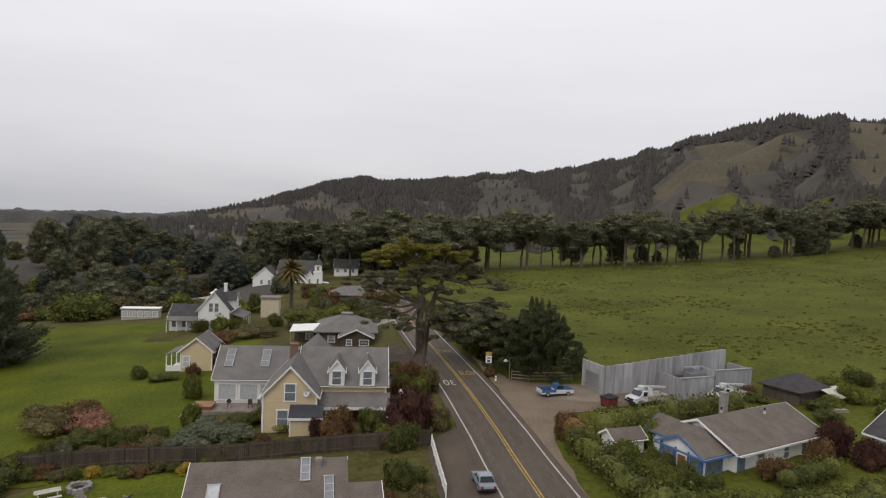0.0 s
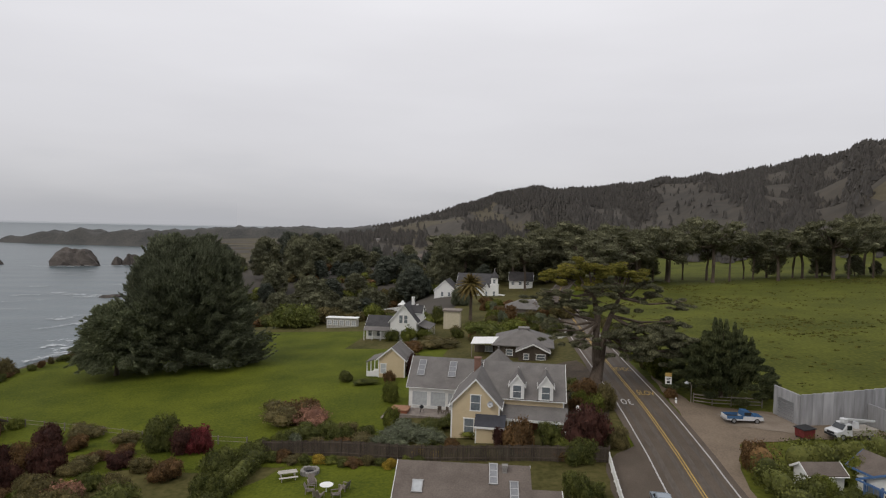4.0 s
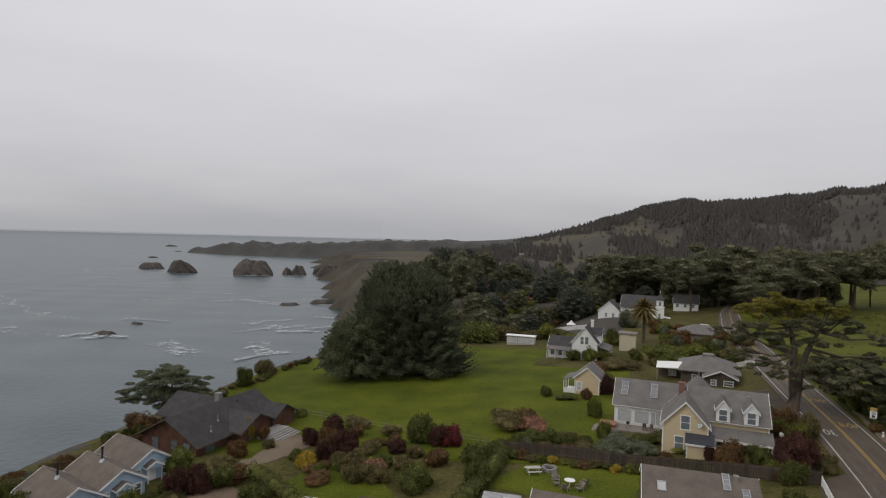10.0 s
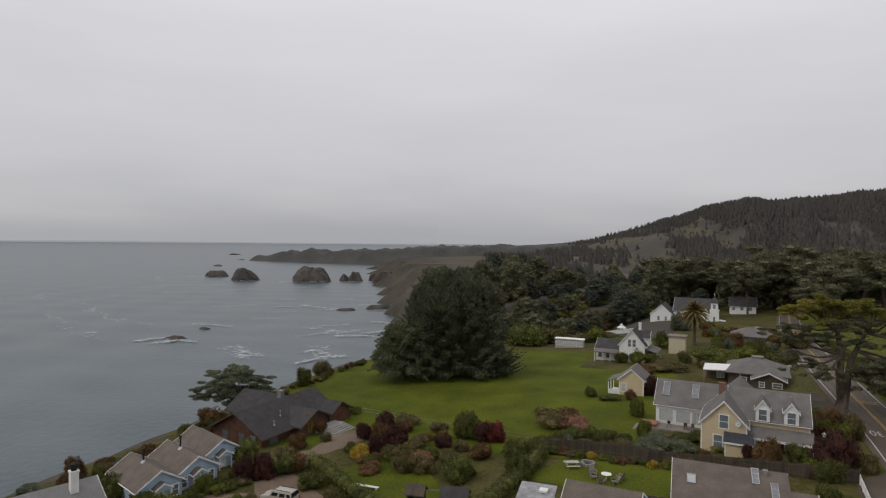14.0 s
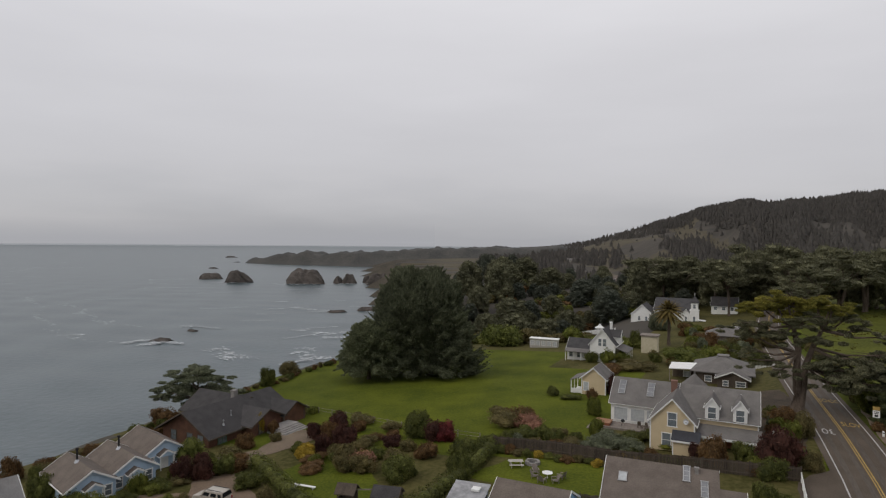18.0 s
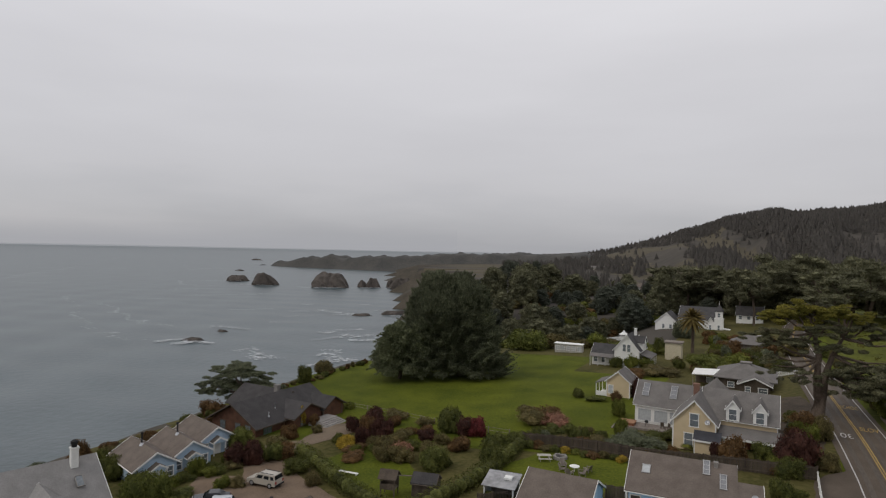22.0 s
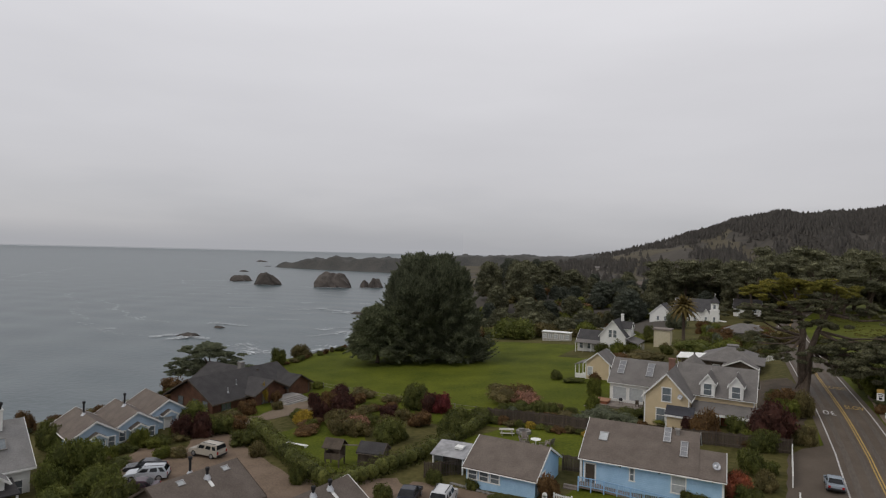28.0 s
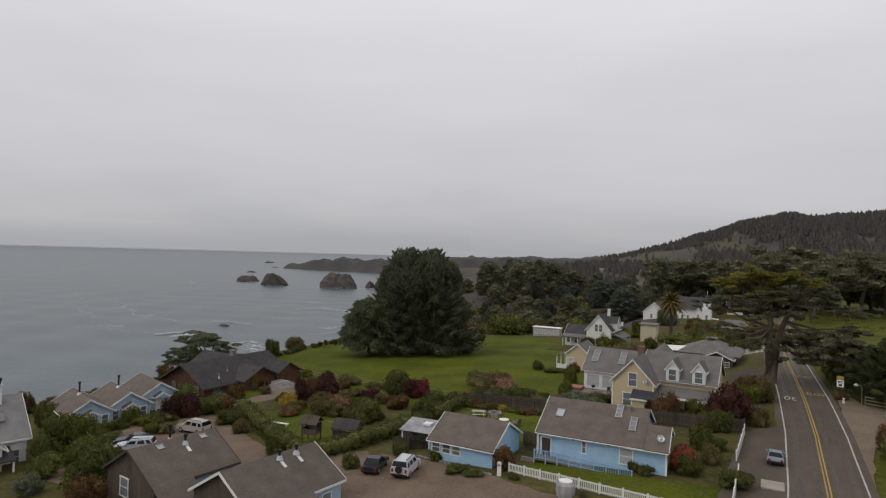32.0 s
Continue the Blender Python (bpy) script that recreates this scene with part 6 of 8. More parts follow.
bush(-11.7, 149.4, 3.5, 2.3, GREEN)
bush(-4.9, 147.8, 11.6, 4.4, SPRING)
bush(-0.1, 152.6, 7.9, 4.2, LIME)
bush(4.4, 160.1, 5.5, 3.7, GREEN)
bush(-2.7, 176.9, 7.7, 4.1, RUST)
bush(8.8, 152.8, 6.4, 3.1, OLIVE)
bush(-14.5, 138.5, 9.2, 2.2, OLIVE)
bush(-18.8, 134.1, 6.1, 2.2, RUST)
bush(12.7, 172.5, 8.7, 4.1, OLIVE)
bush(-18.5, 208.4, 8.2, 6.6, CYPRESS)
bush(6.9, 187.4, 9.6, 3.9, RUST)
bush(-58.7, 167.7, 14.9, 6.8, SPRING)
bush(-56.7, 146.3, 3.5, 1.9, GREEN)
bush(-46.9, 188.2, 8.0, 2.2, OLIVE)
bush(-50.6, 175.3, 10.2, 4.8, OLIVE)
bush(-39.2, 188.1, 7.0, 2.2, OLIVE)
bush(-83.4, 96.0, 3.8, 4.3, GREEN)
bush(-87.7, 107.1, 5.7, 3.2, OLIVE)
bush(-78.8, 61.8, 3.2, 1.9, GREEN)
bush(-75.8, 62.0, 4.7, 1.5, RUST)
bush(2.0, 82.0, 2.5, 2.2, MAROON)
bush(4.1, 80.8, 4.3, 3.9, RUST)
bush(31.0, 66.6, 4.0, 2.4, LIME)
bush(34.0, 62.6, 3.4, 1.9, LIME)
bush(40.5, 62.4, 3.4, 1.6, GREEN)
bush(44.2, 63.0, 3.2, 1.6, LIME)
bush(66.0, 80.0, 5.0, 2.2, LIME)
bush(70.0, 84.0, 6.0, 2.6, LIME)
bush(74.0, 88.0, 6.0, 2.4, GREEN)
bush(66.0, 76.0, 4.0, 1.8, GREEN)
bush(7.7, 82.8, 3.5, 2.8, GREEN)
bush(11.1, 81.9, 6.0, 5.1, MAROON)
bush(12.9, 92.5, 3.2, 2.8, LIME)
bush(14.5, 94.1, 3.4, 4.0, OLIVE)
bush(14.4, 82.3, 3.0, 2.4, OLIVE)
bush(12.4, 99.7, 4.8, 2.7, RUST)
bush(-0.7, 85.4, 5.2, 1.2, LIME)
bush(-4.2, 89.2, 4.7, 1.3, GREEN)
bush(-6.6, 86.6, 4.4, 1.7, GREEN)
bush(-9.3, 84.3, 6.5, 1.8, CYPRESS)
bush(-14.0, 84.0, 2.8, 1.4, GREEN)
bush(-14.7, 98.3, 3.1, 3.2, LIME)
bush(10.2, 78.1, 3.8, 2.7, GREEN)
bush(9.3, 79.9, 3.2, 1.8, LIME)
bush(9.7, 70.1, 3.4, 2.6, GREEN)
bush(9.0, 62.4, 3.2, 2.6, CORAL)
bush(9.8, 61.2, 2.8, 1.9, GREEN)
bush(8.4, 66.4, 2.7, 1.4, RUST)
bush(11.2, 70.8, 2.2, 1.5, GREEN)
bush(-6.5, 82.6, 3.7, 0.8, GREEN)
bush(11.0, 65.9, 2.6, 1.9, OLIVE)
bush(-56.6, 46.4, 2.7, 2.7, LIME)
bush(-55.2, 51.5, 3.6, 3.1, MAROON)
bush(-53.4, 53.2, 3.6, 3.4, MAROON)
bush(-78.7, 67.5, 5.4, 3.2, RUST)
bush(-60.8, 57.3, 4.4, 3.3, SPRING)
bush(-52.1, 55.3, 3.7, 2.7, GREEN)
bush(-60.8, 70.5, 1.8, 3.6, GOLD)
bush(-57.5, 64.1, 3.3, 2.3, RUST)
bush(-50.0, 45.0, 2.6, 1.5, LIME)
bush(-48.7, 46.3, 2.6, 1.2, OLIVE)
bush(-51.8, 41.0, 3.7, 1.0, GREEN)
bush(-58.8, 71.4, 2.3, 2.2, RUST)
bush(-65.5, 40.8, 4.1, 3.5, GREEN)
bush(-52.2, 35.2, 5.1, 4.8, SPRING)
bush(-53.4, 38.2, 4.8, 3.9, SPRING)
bush(-46.2, 34.9, 4.9, 2.9, SPRING)
bush(-50.2, 32.9, 3.3, 3.0, SPRING)
bush(-76.2, 42.8, 3.0, 3.2, RUST)
bush(-59.6, 40.3, 3.9, 2.3, GREEN)
bush(-45.4, 53.1, 4.1, 2.1, GREEN)
bush(-40.8, 50.7, 2.6, 1.8, OLIVE)
bush(-51.9, 56.9, 4.5, 2.3, RUST)
bush(-55.8, 59.7, 4.7, 2.1, OLIVE)
bush(-30.2, 46.3, 2.2, 2.1, GREEN)
bush(-43.2, 62.5, 2.3, 1.4, LIME)
bush(-41.7, 60.3, 4.4, 1.2, RUST)
bush(-44.1, 70.4, 4.1, 3.5, MAROON)
bush(-44.9, 66.5, 3.2, 3.0, MAROON)
bush(-26.2, 72.2, 4.5, 2.7, GREEN)
bush(-24.4, 75.3, 3.8, 2.1, GREEN)
bush(-36.4, 63.5, 4.4, 2.6, PINK)
bush(-38.0, 62.1, 3.6, 2.3, OLIVE)
bush(-18.9, 55.5, 2.1, 1.3, GREEN)
bush(-13.7, 53.0, 1.6, 1.1, GREEN)
bush(-18.9, 84.1, 3.3, 1.9, GREEN)
bush(-6.7, 78.7, 1.7, 1.0, GOLD)
bush(-4.8, 78.2, 1.5, 0.9, GOLD)
bush(-16.2, 83.6, 3.2, 1.9, OLIVE)
bush(-23.3, 80.2, 2.4, 1.5, LIME)
bush(-21.1, 83.1, 4.1, 1.7, GREEN)
bush(-29.1, 63.7, 2.1, 1.3, GREEN)
bush(-6.4, 54.0, 2.7, 2.5, RUST)
bush(4.9, 59.7, 1.6, 1.2, GREEN)
bush(6.0, 59.5, 2.1, 1.0, GREEN)
bush(-17.7, 52.3, 2.3, 1.6, GREEN)
bush(-10.1, 50.9, 2.7, 0.9, GREEN)
bush(-8.2, 50.7, 2.6, 0.7, GREEN)
bush(-4.4, 51.9, 1.3, 0.7, GREEN)
bush(1.8, 50.8, 2.4, 0.5, OLIVE)
bush(13.8, 60.0, 3.5, 1.7, GREEN)
bush(-36.4, 31.0, 5.4, 4.4, GREEN)
bush(-32.6, 27.6, 4.2, 3.4, RUST)
bush(-38.4, 30.5, 4.1, 2.8, LIME)
bush(-44.9, 30.3, 3.8, 2.4, SPRING)
bush(-43.4, 34.7, 3.4, 2.6, SPRING)
bush(-41.5, 27.4, 3.0, 1.8, CYPRESS)
bush(-20.1, 47.1, 2.2, 1.5, GREEN)
bush(51.4, 72.4, 4.4, 3.6, MAROON)
bush(47.8, 69.8, 3.2, 2.6, RUST)
bush(52.6, 69.2, 3.8, 2.6, MAROON)
bush(41.4, 67.2, 3.4, 2.2, RUST)
bush(33.2, 66.9, 3.4, 2.0, GREEN)
bush(30.7, 72.0, 3.0, 2.2, LIME)
bush(32.6, 70.0, 3.8, 1.6, GREEN)
bush(34.6, 75.8, 3.2, 2.8, LIME)
bush(28.8, 71.3, 3.4, 2.6, GREEN)
bush(31.0, 69.7, 3.2, 1.6, LIME)
bush(26.8, 78.2, 2.7, 3.1, RUST)
bush(35.1, 66.1, 2.8, 1.3, GREEN)
bush(32.3, 70.6, 2.4, 1.9, GREEN)
bush(62.4, 84.9, 3.9, 1.7, LIME)
bush(59.6, 84.1, 3.2, 1.5, GREEN)
bush(66.3, 86.7, 4.0, 2.5, LIME)
bush(58.0, 80.7, 4.3, 1.6, GREEN)
bush(73.4, 93.0, 3.7, 2.1, GREEN)
bush(68.3, 93.2, 3.7, 1.6, LIME)
bush(24.6, 111.5, 5.1, 4.1, LIME)
bush(24.4, 115.0, 4.5, 5.2, GREEN)
bush(23.8, 100.0, 2.2, 1.4, RUST)
bush(54.9, 88.2, 3.4, 1.4, GREEN)
bush(74.5, 95.5, 4.6, 2.1, LIME)
bush(55.5, 91.0, 2.8, 1.3, RUST)
# low flower border along the back garden's fence and loose growth on the path's edges
rq = np.random.default_rng(91)
for i in range(13):
    bush(-22.4 + 1.35 * i + 0.4 * rq.random(), 75.6 + 0.4 * math.sin(i * 1.7), 1.5 + 0.9 * rq.random(), 0.6 + 0.6 * rq.random(), (GREEN, RUST, OLIVE, GREEN, GOLD, LIME)[i % 6])
for i in range(12):
    bush(-25.0 + 3.0 * i + rq.random(), 79.6 + 0.9 * math.sin(i * 2.1), 1.8 + 1.4 * rq.random(), 0.8 + 0.9 * rq.random(), (GREEN, CYPRESS, OLIVE, RUST)[i % 4])
for x, y, w, h, m in ((-43.0, 66.5, 2.8, 1.5, OLIVE), (-41.6, 64.8, 2.4, 1.2, GREEN), (-33.4, 66.6, 3.6, 2.0, OLIVE), (-36.8, 67.4, 3.0, 1.7, GREEN), (-34.4, 72.0, 3.0, 1.7, OLIVE), (-39.6, 76.0, 2.6, 1.3, RUST), (-46.4, 76.8, 3.0, 1.8, RUST), (-53.4, 75.2, 2.0, 1.2, GREEN), (-55.6, 68.4, 2.2, 1.3, OLIVE), (-49.0, 66.0, 2.6, 1.4, GREEN)):
    bush(x, y, w, h, m)
# shrubs along the cliff edge behind the little cottages
rk = np.random.default_rng(63)
for i in range(26):
    y = 33 + 34 * i / 25
    bush(-70.5 - 5.5 * rk.random() - 0.06 * (y - 33), y, 2.2 + 2.0 * rk.random(), 1.0 + 1.3 * rk.random(), (GREEN, OLIVE, RUST, CYPRESS)[i % 4])
for i in range(16):
    bush(-58.5 + 4.0 * rk.random(), 40 + 18 * i / 15, 1.6 + 1.4 * rk.random(), 0.7 + 0.7 * rk.random(), (GREEN, OLIVE, LIME, GREEN)[i % 4])

# ---- sea stacks, headland, surf ----
ROCK = mat("dark_sea_rock", (0.046, 0.040, 0.036), (0.116, 0.100, 0.088), 0.9, 0.08, 0.7, 1.0, vary=0.15)
FOAM = mat("white_surf", (0.42, 0.45, 0.47), (0.66, 0.68, 0.70), 0.8, 0.3, 2.0, 0.2, vary=0.05)


def rock(x, y, w, d, h, rz, seed, lean=0.0):
    """A sea stack standing in the water: broad foot, worn faceted sides and a blunt top."""
    rg = np.random.default_rng(seed)
    bm = bmesh.new()
    bmesh.ops.create_icosphere(bm, subdivisions=4, radius=1)
    ph = rg.random(6) * 6
    for v in bm.verts:
        c = v.co
        a = math.atan2(c.y, c.x)
        k = 1 + 0.16 * math.sin(3 * a + ph[0]) + 0.10 * math.sin(7 * a + ph[1] + c.z * 3) + 0.06 * math.sin(13 * a + c.z * 9 + ph[2])
        k += 0.07 * noise.noise(c * 5 + Vector((seed, 0, 0))) + 0.03 * noise.noise(c * 13 + Vector((0, 0, seed)))
        up = max(c.z, -0.2)
        flare = 1.22 - 0.10 * max(up, 0)
        rr = min(1.0, math.hypot(c.x, c.y))
        zz = min(1.0, 1.25 * (1 - rr ** 2.6) ** 0.75) * (0.86 + 0.14 * math.sin(2 * a + ph[4])) + 0.10 * noise.noise(c * 2.2 + Vector((0, seed, 0))) + 0.035 * noise.noise(c * 8 + Vector((seed, seed, 0))) if up > 0 else up
        flare *= 0.92
        v.co = Vector((c.x * k * flare * w / 2 + lean * zz * w, c.y * k * flare * d / 2, zz * h * 0.9 * (1 + 0.10 * math.sin(5 * a + ph[3]) * rr)))
    ob = part("sea_rock", bm, ROCK)
    ob.matrix_world = pose(x, y, -38.3, 0, 0, rz)
    return tagged(ob, "brown-black weathered sea stack standing in the water", "rock", "sea stacks")


rock(-614, 736, 50.2, 39, 25.5, 30, 1, -0.05)
rock(-721, 697, 35, 31.2, 22, 30, 2, -0.12)
rock(-826, 733, 33.4, 28.1, 12, 30, 3)
rock(-578, 770, 13, 12, 13, 10, 4)
rock(-566, 776, 11, 10, 9, 40, 21)
rock(-530, 800, 12, 10, 11, 70, 22, 0.1)
rock(-560, 778, 19.8, 15.6, 17, 50, 5, -0.1)
rock(-546, 806, 16.7, 14, 14, 70, 6)
rock(-520, 800, 35, 20.3, 15, 40, 7)
rock(-500, 770, 30.4, 23.4, 20, 40, 17)
rock(-1723, 1618, 45.6, 31.2, 12, 30, 8)
rock(-331, 259, 13, 8, 3.4, 40, 9)
rock(-351, 300, 8, 5, 2.2, 20, 10)
rock(-338, 452, 16, 8, 2.4, 45, 11)
rock(-318, 478, 22.8, 9.4, 4.5, 45, 12)
rock(-905, 870, 18, 12, 4, 20, 13)
rock(-1130, 1010, 19.8, 10.9, 4.5, 20, 14)

# thin see-through glowing sheet standing in for haze on the sea's horizon
HAZE_SHEET = bpy.data.materials.new("horizon_haze_glow")
HAZE_SHEET.use_nodes = True
mn, ml = HAZE_SHEET.node_tree.nodes, HAZE_SHEET.node_tree.links
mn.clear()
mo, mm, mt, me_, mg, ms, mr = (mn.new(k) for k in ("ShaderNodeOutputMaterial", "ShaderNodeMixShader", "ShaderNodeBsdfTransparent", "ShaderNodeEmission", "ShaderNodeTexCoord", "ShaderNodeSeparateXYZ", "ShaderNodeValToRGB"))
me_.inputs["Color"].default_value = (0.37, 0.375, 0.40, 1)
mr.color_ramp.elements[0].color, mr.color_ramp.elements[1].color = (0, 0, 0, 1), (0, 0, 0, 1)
haze_mid = mr.color_ramp.elements.new(0.42)
haze_mid.color = (0.8, 0.8, 0.8, 1)
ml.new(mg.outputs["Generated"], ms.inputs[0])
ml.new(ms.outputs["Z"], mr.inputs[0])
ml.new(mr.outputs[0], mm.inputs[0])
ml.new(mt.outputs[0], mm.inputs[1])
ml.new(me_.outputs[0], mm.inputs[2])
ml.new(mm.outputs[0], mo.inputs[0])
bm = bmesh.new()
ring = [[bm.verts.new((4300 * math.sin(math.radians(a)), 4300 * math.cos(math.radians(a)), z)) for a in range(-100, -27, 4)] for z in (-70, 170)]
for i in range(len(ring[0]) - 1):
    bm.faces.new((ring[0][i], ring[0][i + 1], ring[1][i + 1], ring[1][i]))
tagged(part("backdrop", bm, HAZE_SHEET), "pale grey glowing sheet standing in for haze along the sea horizon", "mist", kind="structure")

# far headland: a long low mass of rock under grass
def headland_z(u, v):
    top = np.interp(u, (-400, -380, -310, -280, -240, -190, -150, -90, -60, 0, 200, 600), (0, 12, 22, 33, 26, 38, 27, 40, 34, 38, 50, 58))
    edge = smooth01(1 - np.abs(v) / np.interp(u, (-480, -300, 0, 600), (20, 90, 150, 300)))
    return -41 + (top + 3) * np.minimum(1, edge * 2.2) + 2.2 * np.sin(u * 0.11 + 0.05 * v) * edge + (4.5 * np.sin(u * 0.055 + 1) * np.sin(u * 0.021) + 2.2 * np.sin(u * 0.31) * np.sin(u * 0.07 + 1) + 1.6 * np.sin(u * 0.83 + v * 0.1)) * edge
uu, vv = np.meshgrid(np.linspace(-500, 600, 160), np.linspace(-310, 310, 60))
hz = headland_z(uu, vv)
me = bpy.data.meshes.new("headland")
n_ = uu.shape[1]
idx = (np.arange(uu.shape[0] - 1)[:, None] * n_ + np.arange(n_ - 1)).ravel()
me.from_pydata(np.stack([uu, vv, hz], -1).reshape(-1, 3).tolist(), [], np.stack([idx, idx + 1, idx + n_ + 1, idx + n_], -1).tolist())
hd = tagged(part("headland", me, mat("headland_scrub", (0.046, 0.047, 0.046), (0.084, 0.080, 0.072), 0.95, 0.02, 0.25, 0.8, vary=0), smooth=True), "low brown rocky headland across the bay", "headland", kind="structure")
hd.matrix_world = pose(-955, 1440, 0, 0, 0, 15)


def surf(x, y, ln, wd, rz, seed, label="broken white surf on the grey sea"):
    """A ragged patch of foam lying on the water."""
    rg = np.random.default_rng(seed)
    bm = bmesh.new()
    m = pose(x, y, 0, 0, 0, rz)
    for i in range(int(120 + 2.4 * ln)):
        cx = (rg.random() - 0.5) * ln * 0.9
        cy = rg.normal() * wd * 0.16 + wd * 0.25 * math.sin(cx / ln * 5 + seed)
        s = (0.15 + rg.random() ** 3) * min(wd, 9) * 0.052 + 0.07
        n = 7
        ring = []
        for k in range(n):
            r = s * (0.5 + 0.9 * rg.random())
            p = m @ Vector((cx + 2.6 * r * math.cos(k * math.tau / n), cy + r * math.sin(k * math.tau / n), 0))
            ring.append(bm.verts.new((p.x, p.y, float(swell(p.x, p.y)) + 0.35 + 0.003 * i)))
        bm.faces.new(ring)
    ob = tagged(part("surf", bm, FOAM), label, "surf", kind="stuff")
    return ob


surf(-322, 252, 30, 12, 40, 1); surf(-360, 315, 36, 12, 30, 3); surf(-345, 448, 40, 9, 40, 4); surf(-300, 470, 30, 9, 40, 5)
surf(-610, 700, 60, 8, 30, 6); surf(-720, 668, 50, 7, 30, 7); surf(-830, 705, 60, 8, 30, 8); surf(-560, 760, 50, 7, 40, 9); surf(-1650, 1560, 160, 26, 20, 10); surf(-1330, 1330, 120, 20, 30, 11)
surf(-240, 330, 30, 8, 20, 12); surf(-210, 250, 22, 7, 60, 13); surf(-160, 190, 24, 7, 50, 14); surf(-255, 395, 30, 8, 20, 15); surf(-1000, 455, 130, 14, 36, 16); surf(-1150, 560, 200, 14, 36, 17); surf(-1420, 780, 260, 16, 38, 18)
surf(-620, 420, 60, 5, 60, 23); surf(-450, 420, 50, 6, 40, 24); surf(-130, 150, 20, 6, 80, 25); surf(-115, 128, 16, 5, 90, 26)
rsf = np.random.default_rng(41)
for i in range(18):
    y = 150 + 620 * rsf.random()
    x = float(coast(y)) - 15 - 170 * rsf.random() ** 1.5
    surf(x, y, 12 + 22 * rsf.random(), 3 + 4 * rsf.random(), 20 + 50 * rsf.random(), 60 + i)
for x, y, ln, wd, rz in ((-340, 250, 24, 12, 30), (-720, 676, 70, 12, 30), (-612, 708, 80, 12, 30), (-830, 712, 70, 10, 30), (-540, 772, 70, 10, 35), (-900, 860, 80, 14, 25), (-1130, 1000, 120, 18, 25), (-600, 520, 120, 8, 60), (-700, 560, 120, 8, 50)):
    surf(x, y, ln, wd, rz, int(abs(x)))


def foam_line(pts, wide, seed):
    """A thin wandering line of broken foam along pts."""
    rg = np.random.default_rng(seed)
    bm = bmesh.new()
    u = np.linspace(0, 1, len(pts))
    for i in range(190):
        t = rg.random()
        x = float(np.interp(t, u, [p[0] for p in pts])) + 6 * math.sin(t * 17 + seed) + rg.normal() * wide
        y = float(np.interp(t, u, [p[1] for p in pts])) + 5 * math.sin(t * 23 + seed) + rg.normal() * wide
        s = (0.16 + 0.62 * rg.random() ** 3) * (0.7 + abs(x) / 900)
        a0 = rg.random() * 3
        ring = []
        for k in range(6):
            r = s * (0.6 + 0.8 * rg.random())
            px, py = x + 2.4 * r * math.cos(k * math.tau / 6), y + r * math.sin(k * math.tau / 6 + a0 * 0.2)
            ring.append(bm.verts.new((px, py, float(swell(px, py)) + 0.35 + 0.01 * (i % 9))))
        bm.faces.new(ring)
    return tagged(part("surf", bm, FOAM), "thin drifting line of sea foam", "surf", kind="stuff")


foam_line([(-1012, 432), (-1222, 578), (-1461, 802)], 4.0, 1)
foam_line([(-1100, 500), (-1461, 802), (-2139, 1342)], 7.0, 2)
foam_line([(-737, 399), (-532, 293), (-418, 246), (-360, 239)], 2.4, 3)
foam_line([(-609, 365), (-479, 307), (-409, 291)], 1.8, 4)
foam_line([(-1848, 1418), (-1261, 952), (-1251, 1083)], 7.0, 5)
foam_line([(-1928, 1610), (-1438, 1483), (-1515, 1357)], 7.0, 6)
foam_line([(-700, 640), (-800, 600), (-880, 660), (-860, 760)], 3.0, 7)
foam_line([(-240, 240), (-258, 247), (-285, 262)], 2.4, 10)
foam_line([(-250, 345), (-267, 339), (-300, 350)], 2.4, 11)
foam_line([(-205, 262), (-219, 268), (-238, 286)], 2.0, 12)
foam_line([(-370, 450), (-400, 458), (-340, 454)], 2.6, 13)

